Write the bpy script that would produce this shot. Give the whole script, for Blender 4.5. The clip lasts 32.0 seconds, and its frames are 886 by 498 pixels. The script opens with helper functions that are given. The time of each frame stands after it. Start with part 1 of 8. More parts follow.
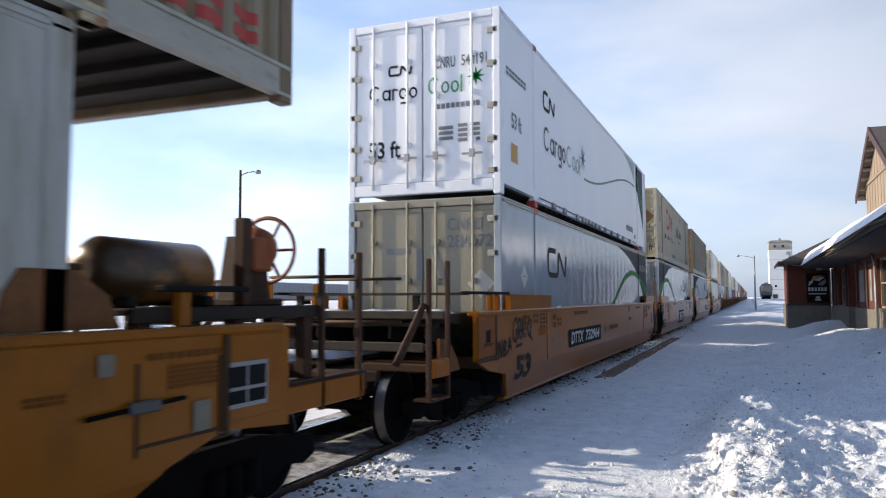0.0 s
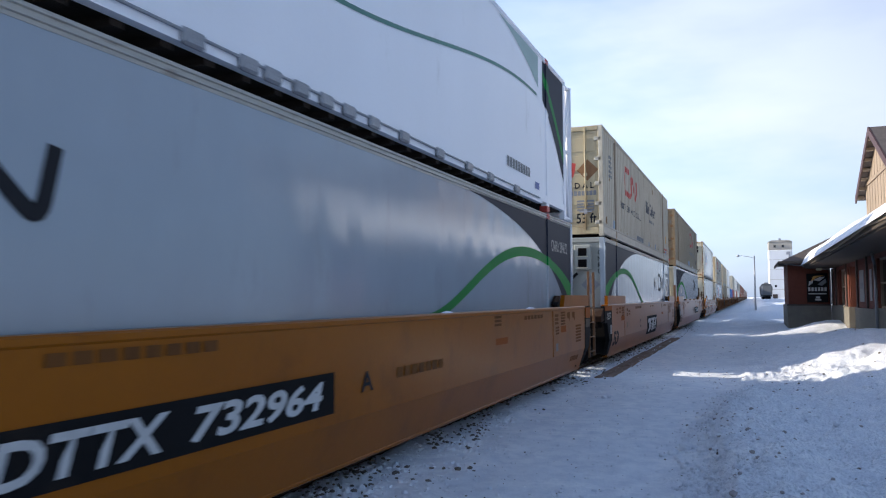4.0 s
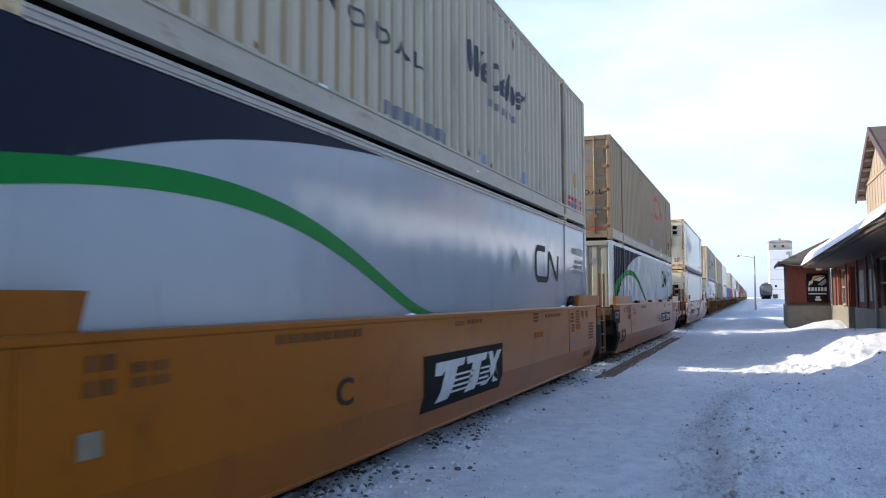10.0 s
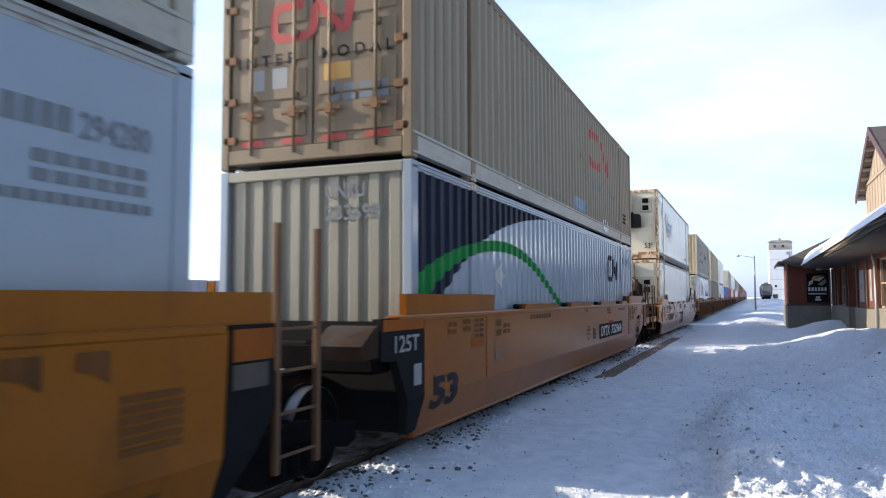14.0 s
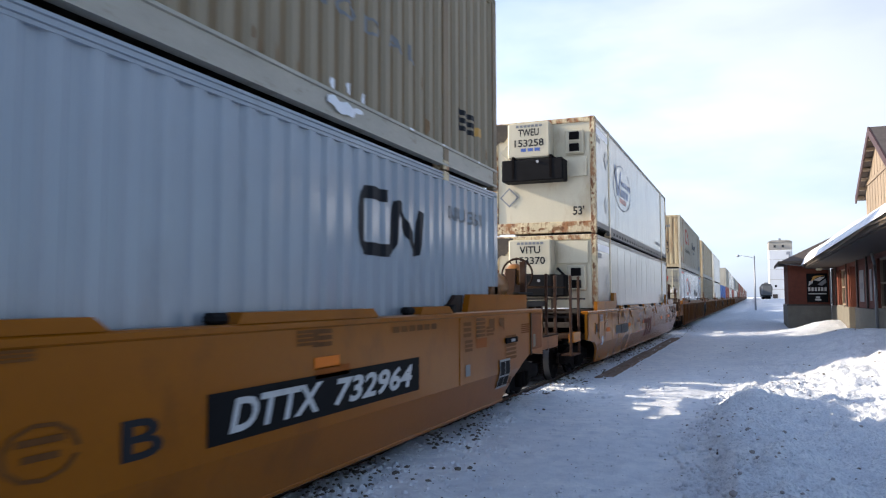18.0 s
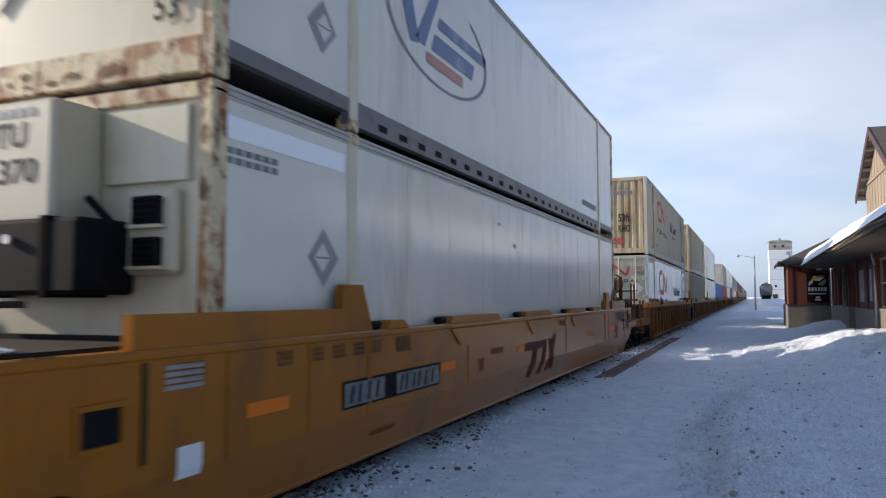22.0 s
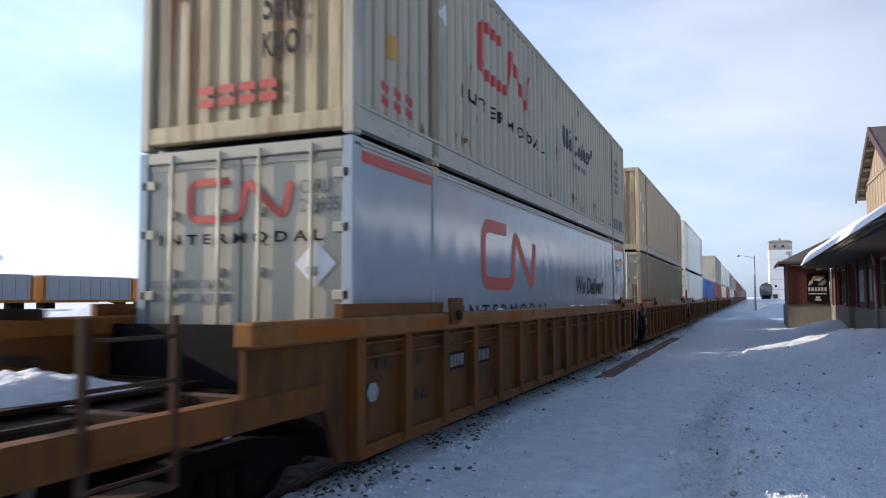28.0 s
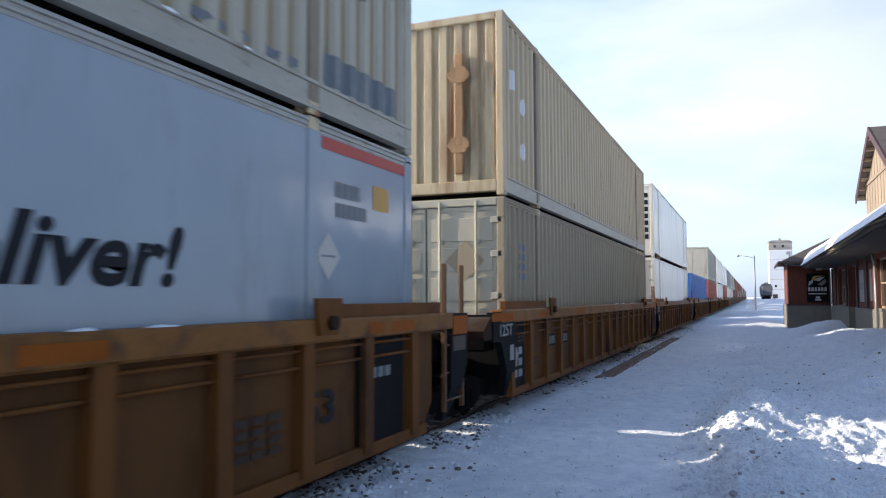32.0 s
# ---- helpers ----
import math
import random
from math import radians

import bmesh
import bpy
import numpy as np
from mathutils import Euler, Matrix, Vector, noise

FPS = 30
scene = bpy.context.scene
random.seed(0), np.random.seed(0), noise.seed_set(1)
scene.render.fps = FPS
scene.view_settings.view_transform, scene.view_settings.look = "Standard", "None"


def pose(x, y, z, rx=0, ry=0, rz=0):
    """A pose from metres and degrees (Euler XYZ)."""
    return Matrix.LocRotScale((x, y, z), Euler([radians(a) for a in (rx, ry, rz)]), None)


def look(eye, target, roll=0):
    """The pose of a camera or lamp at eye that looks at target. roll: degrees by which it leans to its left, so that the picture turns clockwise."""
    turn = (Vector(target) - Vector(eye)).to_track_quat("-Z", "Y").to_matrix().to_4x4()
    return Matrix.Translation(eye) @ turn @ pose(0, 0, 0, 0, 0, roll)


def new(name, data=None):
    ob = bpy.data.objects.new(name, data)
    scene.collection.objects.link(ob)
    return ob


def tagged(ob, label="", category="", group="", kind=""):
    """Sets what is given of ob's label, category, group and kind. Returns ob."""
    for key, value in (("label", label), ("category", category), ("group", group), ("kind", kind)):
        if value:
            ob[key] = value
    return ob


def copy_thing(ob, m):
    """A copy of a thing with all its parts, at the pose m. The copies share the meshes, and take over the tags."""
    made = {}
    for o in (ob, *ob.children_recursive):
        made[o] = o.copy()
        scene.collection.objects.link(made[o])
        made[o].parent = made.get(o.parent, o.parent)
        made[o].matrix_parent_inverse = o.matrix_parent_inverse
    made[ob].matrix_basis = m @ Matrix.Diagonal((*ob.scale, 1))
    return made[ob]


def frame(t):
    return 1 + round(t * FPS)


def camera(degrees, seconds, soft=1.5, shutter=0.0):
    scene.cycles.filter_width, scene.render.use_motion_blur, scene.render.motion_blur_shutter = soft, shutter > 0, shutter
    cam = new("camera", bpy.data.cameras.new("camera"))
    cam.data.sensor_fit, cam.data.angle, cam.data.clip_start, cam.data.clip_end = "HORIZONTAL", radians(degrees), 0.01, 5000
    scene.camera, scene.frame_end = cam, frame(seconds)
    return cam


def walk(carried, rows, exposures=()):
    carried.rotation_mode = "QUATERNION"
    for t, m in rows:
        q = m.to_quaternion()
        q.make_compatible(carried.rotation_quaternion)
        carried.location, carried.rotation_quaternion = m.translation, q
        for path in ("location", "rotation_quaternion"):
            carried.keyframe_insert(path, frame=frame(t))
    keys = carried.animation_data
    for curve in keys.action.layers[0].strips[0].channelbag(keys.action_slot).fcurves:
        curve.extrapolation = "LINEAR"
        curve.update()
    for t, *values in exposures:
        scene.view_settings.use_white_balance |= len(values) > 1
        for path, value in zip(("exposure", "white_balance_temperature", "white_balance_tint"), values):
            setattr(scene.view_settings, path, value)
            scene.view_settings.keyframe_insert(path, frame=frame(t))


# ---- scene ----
# The clip's camera stands still beside the track; the train runs towards it and past on its left.
# World: x across the track, y along it (away), z up from the rail tops.
cam = camera(61.05, 32.0, 1.15, 0.5)
CAM_POSE = pose(0.0, 0.0, 1.70, 90 + 3.729, 0, 22.233) @ pose(0, 0, 0, 0, 0, -0.172)
walk(cam, [(0.0, CAM_POSE), (32.0, CAM_POSE)],
     exposures=[(0.0, 0.61, 6110, 13), (1.0, 0.53, 5860, 13), (2.0, 0.54, 5830, 13), (3.0, 0.84, 5850, 13), (6.0, 0.86, 5760, 13), (9.0, 1.12, 5870, 13),
                (14.0, 1.07, 5950, 13), (18.0, 1.02, 6170, 13), (19.3, 1.08, 6170, 13), (20.5, 0.82, 6130, 13), (22.0, 0.56, 5960, 13), (24.0, 0.67, 5810, 13),
                (27.0, 0.60, 6050, 13), (28.0, 0.64, 5920, 13), (29.0, 0.90, 5900, 13), (32.0, 1.03, 5980, 13)])

# ---- light ----
SUN_AZ, SUN_EL = radians(189.0), radians(21.0)
sun_dir = Vector((math.cos(SUN_AZ) * math.cos(SUN_EL), math.sin(SUN_AZ) * math.cos(SUN_EL), math.sin(SUN_EL)))
sun_data = bpy.data.lights.new("sun", "SUN")
sun_data.energy, sun_data.angle, sun_data.color = 3.8, radians(0.6), (1.0, 0.85, 0.62)
sun_ob = new("sun", sun_data)
sun_ob.matrix_world = look((0, 0, 60), Vector((0, 0, 60)) - sun_dir)

world = bpy.data.worlds.new("winter_sky")
scene.world = world
world.use_nodes = True
wn, wl = world.node_tree.nodes, world.node_tree.links
wn.clear()
sky = wn.new("ShaderNodeTexSky")
sky.sky_type, sky.sun_disc = "NISHITA", False
sky.sun_elevation, sky.sun_rotation = SUN_EL, math.atan2(sun_dir.x, sun_dir.y)
sky.air_density, sky.dust_density, sky.ozone_density = 1.0, 1.2, 1.5
tc = wn.new("ShaderNodeTexCoord")
mp = wn.new("ShaderNodeMapping")
mp.inputs["Scale"].default_value = (1.0, 1.2, 3.0)
mp.inputs["Rotation"].default_value = (0.0, 0.25, 0.4)
cl = wn.new("ShaderNodeTexNoise")
cl.inputs["Scale"].default_value, cl.inputs["Detail"].default_value, cl.inputs["Roughness"].default_value = 1.3, 6.0, 0.5
cr = wn.new("ShaderNodeMapRange")
cr.inputs["From Min"].default_value, cr.inputs["From Max"].default_value = 0.40, 0.68
cr.inputs["To Min"].default_value, cr.inputs["To Max"].default_value = 0.29, 0.86
mixc = wn.new("ShaderNodeMix")
mixc.data_type = "RGBA"
dotn = wn.new("ShaderNodeVectorMath")
dotn.operation = "DOT_PRODUCT"
dotn.inputs[1].default_value = sun_dir
glow = wn.new("ShaderNodeMapRange")
glow.inputs["From Min"].default_value, glow.inputs["From Max"].default_value = -0.75, 1.0
glow.inputs["To Min"].default_value, glow.inputs["To Max"].default_value = 1.0, 18.5
white = wn.new("ShaderNodeVectorMath")
white.operation = "SCALE"
tint = wn.new("ShaderNodeMix")
tint.data_type = "RGBA"
tint.inputs[6].default_value, tint.inputs[7].default_value = (0.66, 0.88, 1.28, 1), (0.98, 1.0, 1.04, 1)
cover = wn.new("ShaderNodeMapRange")
cover.inputs["From Min"].default_value, cover.inputs["From Max"].default_value = 0.42, 0.62
wl.new(cl.outputs["Fac"], cover.inputs["Value"])
wl.new(cover.outputs["Result"], tint.inputs[0])
wl.new(tint.outputs[2], white.inputs[0])
bg = wn.new("ShaderNodeBackground")
bg.inputs["Strength"].default_value = 0.092
wo = wn.new("ShaderNodeOutputWorld")
wl.new(tc.outputs["Generated"], mp.inputs["Vector"])
wl.new(mp.outputs["Vector"], cl.inputs["Vector"])
wl.new(cl.outputs["Fac"], cr.inputs["Value"])
sep = wn.new("ShaderNodeSeparateXYZ")
wl.new(tc.outputs["Generated"], sep.inputs["Vector"])
thin = wn.new("ShaderNodeMapRange")
thin.inputs["From Min"].default_value, thin.inputs["From Max"].default_value = 0.10, 0.62
thin.inputs["To Min"].default_value, thin.inputs["To Max"].default_value = 1.0, 0.18
wl.new(sep.outputs["Z"], thin.inputs["Value"])
veil = wn.new("ShaderNodeMath")
veil.operation = "MULTIPLY"
wl.new(cr.outputs["Result"], veil.inputs[0])
wl.new(thin.outputs["Result"], veil.inputs[1])
wl.new(veil.outputs["Value"], mixc.inputs[0])
wl.new(sky.outputs["Color"], mixc.inputs[6])
wl.new(tc.outputs["Generated"], dotn.inputs[0])
wl.new(dotn.outputs["Value"], glow.inputs["Value"])
wl.new(glow.outputs["Result"], white.inputs["Scale"])
wl.new(white.outputs["Vector"], mixc.inputs[7])
wl.new(mixc.outputs[2], bg.inputs["Color"])
wl.new(bg.outputs["Background"], wo.inputs["Surface"])


# ---- materials ----
def material(name, base, rough=0.6, metal=0.0, vary=0.12, scale=2.0, bump=0.05, grain=40.0,
             dirt=None, dirt_amount=0.0, dirt_scale=1.5, streak=1.0, spec=0.5, vary_object=0.0, crisp=0.0, second=None, ripple=0.0):
    """A surface with colour variation at two scales, fine relief, and dirt, rust or frost in patches;
    streak above 1 draws the patches out vertically."""
    m = bpy.data.materials.new(name)
    m.use_nodes = True
    n, l = m.node_tree.nodes, m.node_tree.links
    b = n["Principled BSDF"]
    b.inputs["Roughness"].default_value, b.inputs["Metallic"].default_value = rough, metal
    b.inputs["Specular IOR Level"].default_value = spec
    t = n.new("ShaderNodeTexCoord")
    mapping = n.new("ShaderNodeMapping")
    mapping.inputs["Scale"].default_value = (1, 1, 1 / streak)
    l.new(t.outputs["Object"], mapping.inputs["Vector"])
    big, small = n.new("ShaderNodeTexNoise"), n.new("ShaderNodeTexNoise")
    big.inputs["Scale"].default_value, big.inputs["Detail"].default_value = scale, 6
    small.inputs["Scale"].default_value, small.inputs["Detail"].default_value = grain, 3
    l.new(mapping.outputs["Vector"], big.inputs["Vector"])
    l.new(t.outputs["Object"], small.inputs["Vector"])
    add = n.new("ShaderNodeMath")
    add.operation = "MULTIPLY_ADD"
    add.inputs[1].default_value = 0.35
    l.new(small.outputs["Fac"], add.inputs[0])
    l.new(big.outputs["Fac"], add.inputs[2])
    val = n.new("ShaderNodeMapRange")
    val.inputs["From Min"].default_value, val.inputs["From Max"].default_value = 0.35, 1.0
    val.inputs["To Min"].default_value, val.inputs["To Max"].default_value = 1 - vary, 1 + vary
    l.new(add.outputs[0], val.inputs["Value"])
    hsv = n.new("ShaderNodeHueSaturation")
    hsv.inputs["Color"].default_value = (*base, 1)
    out = val.outputs["Result"]
    if vary_object:
        info, mr, mul = n.new("ShaderNodeObjectInfo"), n.new("ShaderNodeMapRange"), n.new("ShaderNodeMath")
        mr.inputs["To Min"].default_value, mr.inputs["To Max"].default_value = 1 - vary_object, 1 + vary_object
        mul.operation = "MULTIPLY"
        l.new(info.outputs["Random"], mr.inputs["Value"])
        l.new(mr.outputs["Result"], mul.inputs[0])
        l.new(out, mul.inputs[1])
        out = mul.outputs[0]
    l.new(out, hsv.inputs["Value"])
    colour = hsv.outputs["Color"]
    if dirt:
        dn, dr, mx = n.new("ShaderNodeTexNoise"), n.new("ShaderNodeMapRange"), n.new("ShaderNodeMix")
        dn.inputs["Scale"].default_value, dn.inputs["Detail"].default_value = dirt_scale, 8
        dn.inputs["Roughness"].default_value = 0.65
        l.new(mapping.outputs["Vector"], dn.inputs["Vector"])
        dr.inputs["From Min"].default_value = 0.72 - 0.4 * dirt_amount
        dr.inputs["From Max"].default_value = 0.86 - 0.3 * dirt_amount
        dr.inputs["To Max"].default_value = 0.85
        l.new(dn.outputs["Fac"], dr.inputs["Value"])
        mx.data_type = "RGBA"
        mx.inputs[7].default_value = (*dirt, 1)
        l.new(dr.outputs["Result"], mx.inputs[0])
        l.new(colour, mx.inputs[6])
        colour = mx.outputs[2]
        if crisp:
            dr.inputs["From Max"].default_value = dr.inputs["From Min"].default_value + 0.14 * (1 - crisp)
        if second:
            n2, r2, m2 = n.new("ShaderNodeTexNoise"), n.new("ShaderNodeMapRange"), n.new("ShaderNodeMix")
            n2.inputs["Scale"].default_value, n2.inputs["Detail"].default_value, n2.inputs["Roughness"].default_value = dirt_scale * 2.3, 8, 0.7
            l.new(mapping.outputs["Vector"], n2.inputs["Vector"])
            r2.inputs["From Min"].default_value, r2.inputs["From Max"].default_value = 0.51, 0.60
            l.new(n2.outputs["Fac"], r2.inputs["Value"])
            m2.data_type = "RGBA"
            m2.inputs[7].default_value = (*second, 1)
            l.new(r2.outputs["Result"], m2.inputs[0])
            l.new(colour, m2.inputs[6])
            colour = m2.outputs[2]
    l.new(colour, b.inputs["Base Color"])
    if bump:
        bp = n.new("ShaderNodeBump")
        bp.inputs["Strength"].default_value, bp.inputs["Distance"].default_value = 0.6, bump
        l.new(add.outputs[0], bp.inputs["Height"])
        l.new(bp.outputs["Normal"], b.inputs["Normal"])
        if ripple:
            mp2, rn, rb = n.new("ShaderNodeMapping"), n.new("ShaderNodeTexNoise"), n.new("ShaderNodeBump")
            mp2.inputs["Scale"].default_value = (1, 1, 0.10)
            l.new(t.outputs["Object"], mp2.inputs["Vector"])
            rn.inputs["Scale"].default_value, rn.inputs["Detail"].default_value = 2.2, 1.0
            l.new(mp2.outputs["Vector"], rn.inputs["Vector"])
            # the sheet bellies a little between its stiffeners, which stand 0.62 m apart
            wv = n.new("ShaderNodeTexWave")
            wv.wave_type, wv.bands_direction, wv.wave_profile = "BANDS", "Y", "SIN"
            wv.inputs["Scale"].default_value, wv.inputs["Distortion"].default_value = 0.314 / 0.62, 0.9
            wv.inputs["Detail"].default_value, wv.inputs["Detail Scale"].default_value = 1.0, 0.6
            l.new(t.outputs["Object"], wv.inputs["Vector"])
            both = n.new("ShaderNodeMath")
            both.operation = "MULTIPLY_ADD"
            both.inputs[1].default_value = 0.45
            l.new(rn.outputs["Fac"], both.inputs[0])
            l.new(wv.outputs["Fac"], both.inputs[2])
            rb.inputs["Strength"].default_value, rb.inputs["Distance"].default_value = 1.0, ripple
            l.new(both.outputs[0], rb.inputs["Height"])
            l.new(bp.outputs["Normal"], rb.inputs["Normal"])
            l.new(rb.outputs["Normal"], b.inputs["Normal"])
    return m


RUST, SOOT = (0.16, 0.06, 0.025), (0.05, 0.045, 0.04)
M = {}


def snow_surface():
    """Old trodden snow: bluish white, greyer and browner in patches, grainy, with dirt in specks; part of the darker
    mottle is painted in for shading among its lumps.
    """
    m = bpy.data.materials.new("trodden_snow")
    m.use_nodes = True
    n, l = m.node_tree.nodes, m.node_tree.links
    b = n["Principled BSDF"]
    b.inputs["Roughness"].default_value, b.inputs["Specular IOR Level"].default_value = 0.8, 0.25
    t = n.new("ShaderNodeTexCoord")
    def tex(scale, detail, rough=0.55):
        q = n.new("ShaderNodeTexNoise")
        q.inputs["Scale"].default_value, q.inputs["Detail"].default_value, q.inputs["Roughness"].default_value = scale, detail, rough
        l.new(t.outputs["Object"], q.inputs["Vector"])
        return q.outputs["Fac"]
    def mix(fac, lo, hi, a, c):
        r, x = n.new("ShaderNodeMapRange"), n.new("ShaderNodeMix")
        r.inputs["From Min"].default_value, r.inputs["From Max"].default_value = lo, hi
        l.new(fac, r.inputs["Value"])
        x.data_type = "RGBA"
        l.new(r.outputs["Result"], x.inputs[0])
        for s, v in ((6, a), (7, c)):
            if isinstance(v, tuple):
                x.inputs[s].default_value = (*v, 1)
            else:
                l.new(v, x.inputs[s])
        return x.outputs[2]
    wide, mid, fine, speck = tex(0.8, 5), tex(5.0, 5, 0.65), tex(34.0, 4, 0.7), tex(16.0, 6, 0.75)
    c = mix(wide, 0.35, 0.66, (0.83, 0.862, 0.915), (0.94, 0.955, 0.975))
    # darker mottle and grain, partly colour in place of shading between lumps
    c2 = mix(mid, 0.34, 0.60, (0.74, 0.775, 0.84), c)
    grain = mix(fine, 0.33, 0.55, (0.55, 0.585, 0.65), c2)
    # the lane is packed smooth; beyond its edge, and in patches, the snow is broken and grainy
    place = n.new("ShaderNodeSeparateXYZ")
    l.new(t.outputs["Object"], place.inputs[0])
    edge = n.new("ShaderNodeMath")
    edge.operation = "MULTIPLY_ADD"
    edge.inputs[1].default_value = 2.6
    l.new(tex(0.9, 4), edge.inputs[0])
    l.new(place.outputs["X"], edge.inputs[2])
    c3 = mix(edge.outputs[0], 0.35, 1.25, c2, grain)
    c4 = mix(speck, 0.68, 0.77, c3, (0.27, 0.25, 0.25))
    l.new(c4, b.inputs["Base Color"])
    add = n.new("ShaderNodeMath")
    add.operation = "MULTIPLY_ADD"
    add.inputs[1].default_value = 0.55
    l.new(fine, add.inputs[0])
    l.new(mid, add.inputs[2])
    bp = n.new("ShaderNodeBump")
    bp.inputs["Strength"].default_value, bp.inputs["Distance"].default_value = 0.8, 0.07
    l.new(add.outputs[0], bp.inputs["Height"])
    l.new(bp.outputs["Normal"], b.inputs["Normal"])
    return m


M["snow"] = snow_surface()
M["snow_clean"] = material("snow_clean", (0.86, 0.88, 0.91), 0.75, vary=0.12, scale=1.5, bump=0.02, grain=25, spec=0.25)
M["dirty_snow"] = material("dirty_snow", (0.30, 0.28, 0.28), 0.85, vary=0.3, scale=9, bump=0.01)
M["ballast"] = material("ballast", (0.11, 0.10, 0.09), 0.9, vary=0.5, scale=9, bump=0.06, grain=28, dirt=(0.55, 0.57, 0.62), dirt_amount=0.78, dirt_scale=4)
M["stone"] = material("ballast_stone", (0.13, 0.115, 0.10), 0.9, vary=0.3, scale=6, bump=0.02)
M["rail"] = material("rail_steel", (0.03, 0.02, 0.015), 0.75, 0.0, vary=0.2, dirt=RUST, dirt_amount=0.6)
M["rail_top"] = material("rail_head_polished", (0.5, 0.5, 0.5), 0.25, 1.0, vary=0.05, bump=0)
M["plank"] = material("plank_wood", (0.20, 0.13, 0.09), 0.85, vary=0.3, scale=3, bump=0.02, dirt=(0.7, 0.7, 0.74), dirt_amount=0.35, dirt_scale=4)
M["yellow"] = material("car_yellow_paint", (0.27, 0.086, 0.003), 0.28, spec=0.13, vary=0.12, scale=0.9, bump=0.004, grain=20, dirt=(0.175, 0.058, 0.006), dirt_amount=0.52, dirt_scale=1.3, streak=1.2)
M["yellow_new"] = material("car_yellow_fresh", (0.31, 0.110, 0.006), 0.27, spec=0.20, vary=0.08, scale=0.8, bump=0.003, grain=20, dirt=(0.19, 0.075, 0.015), dirt_amount=0.55, dirt_scale=1.6, streak=2.5)
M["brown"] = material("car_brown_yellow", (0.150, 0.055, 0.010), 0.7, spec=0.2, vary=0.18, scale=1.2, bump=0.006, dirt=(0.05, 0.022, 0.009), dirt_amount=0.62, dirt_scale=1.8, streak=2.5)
# the ribbed cars' brown again: darker for the panels, lighter for the chord
M["brown_panel"] = material("deeper_brown_panel", (0.112, 0.044, 0.010), 0.7, spec=0.2, vary=0.2, scale=1.4, bump=0.006, dirt=(0.035, 0.016, 0.008), dirt_amount=0.6, dirt_scale=1.8, streak=3)
M["brown_chord"] = material("lighter_worn_chord", (0.21, 0.085, 0.014), 0.55, spec=0.25, vary=0.25, scale=1.6, bump=0.006, dirt=(0.07, 0.03, 0.012), dirt_amount=0.55, dirt_scale=3.0)
M["rusty"] = material("rusty_frame", (0.030, 0.014, 0.007), 0.85, spec=0.2, vary=0.3, scale=3, bump=0.01, dirt=SOOT, dirt_amount=0.55)
M["black"] = material("black_paint", (0.008, 0.008, 0.009), 0.7, spec=0.10, vary=0.3, scale=2, bump=0.004, dirt=(0.028, 0.02, 0.015), dirt_amount=0.35)
M["iron"] = material("truck_iron", (0.006, 0.005, 0.005), 0.9, 0.0, spec=0.06, vary=0.3, scale=4, bump=0.01)
M["wheel_rim"] = material("wheel_tread", (0.17, 0.17, 0.175), 0.42, 0.9, vary=0.2, bump=0.002)
M["white"] = material("white_container", (0.86, 0.87, 0.90), 0.38, vary=0.04, scale=0.7, bump=0.002, dirt=(0.55, 0.54, 0.52), dirt_amount=0.25, streak=3)
M["grey_white"] = material("grey_white_container", (0.33, 0.375, 0.42), 0.16, vary=0.08, scale=0.9, bump=0.02, ripple=0.0028, grain=2.5, dirt=(0.26, 0.28, 0.30), dirt_amount=0.35, streak=3)
M["white_dull"] = material("dull_white_container", (0.67, 0.635, 0.555), 0.20, vary=0.08, scale=0.9, bump=0.022, ripple=0.0024, grain=2.5, dirt=(0.46, 0.41, 0.31), dirt_amount=0.42, dirt_scale=1.1, streak=4)
M["cream"] = material("cream_doors", (0.40, 0.375, 0.29), 0.5, vary=0.1, scale=1.2, bump=0.004, dirt=(0.25, 0.21, 0.14), dirt_amount=0.35, streak=3)
M["tan"] = material("tan_container", (0.45, 0.415, 0.325), 0.6, vary=0.09, scale=1.0, bump=0.004, dirt=(0.21, 0.19, 0.155), dirt_amount=0.46, dirt_scale=1.5, streak=4)
M["tan_dark"] = material("dusty_tan_container", (0.285, 0.235, 0.155), 0.6, vary=0.1, scale=1.0, bump=0.004, dirt=(0.19, 0.145, 0.095), dirt_amount=0.4, dirt_scale=1.5, streak=4)
M["ochre"] = material("ochre_container", (0.49, 0.395, 0.25), 0.5, vary=0.1, scale=1.0, bump=0.004, dirt=(0.27, 0.16, 0.08), dirt_amount=0.35, dirt_scale=1.5, streak=4)
# hollows of the corrugated walls: a darker, browner tone than the ridges
M["tan_hollow"] = material("darker_tan_hollow", (0.33, 0.262, 0.150), 0.7, vary=0.14, scale=1.2, bump=0.004, dirt=(0.24, 0.165, 0.085), dirt_amount=0.5, dirt_scale=1.6, streak=5)
M["tan_dark_hollow"] = material("darker_brown_hollow", (0.21, 0.150, 0.080), 0.7, vary=0.14, scale=1.2, bump=0.004, dirt=(0.15, 0.10, 0.055), dirt_amount=0.5, dirt_scale=1.6, streak=5)
M["ochre_hollow"] = material("darker_ochre_hollow", (0.42, 0.29, 0.135), 0.7, vary=0.14, scale=1.2, bump=0.004, dirt=(0.26, 0.13, 0.05), dirt_amount=0.55, dirt_scale=1.6, streak=5)
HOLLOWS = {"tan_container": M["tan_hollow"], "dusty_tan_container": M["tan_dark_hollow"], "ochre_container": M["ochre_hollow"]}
M["rail_grey"] = material("container_rail", (0.27, 0.27, 0.265), 0.5, vary=0.12, bump=0.004, dirt=(0.16, 0.12, 0.08), dirt_amount=0.35)
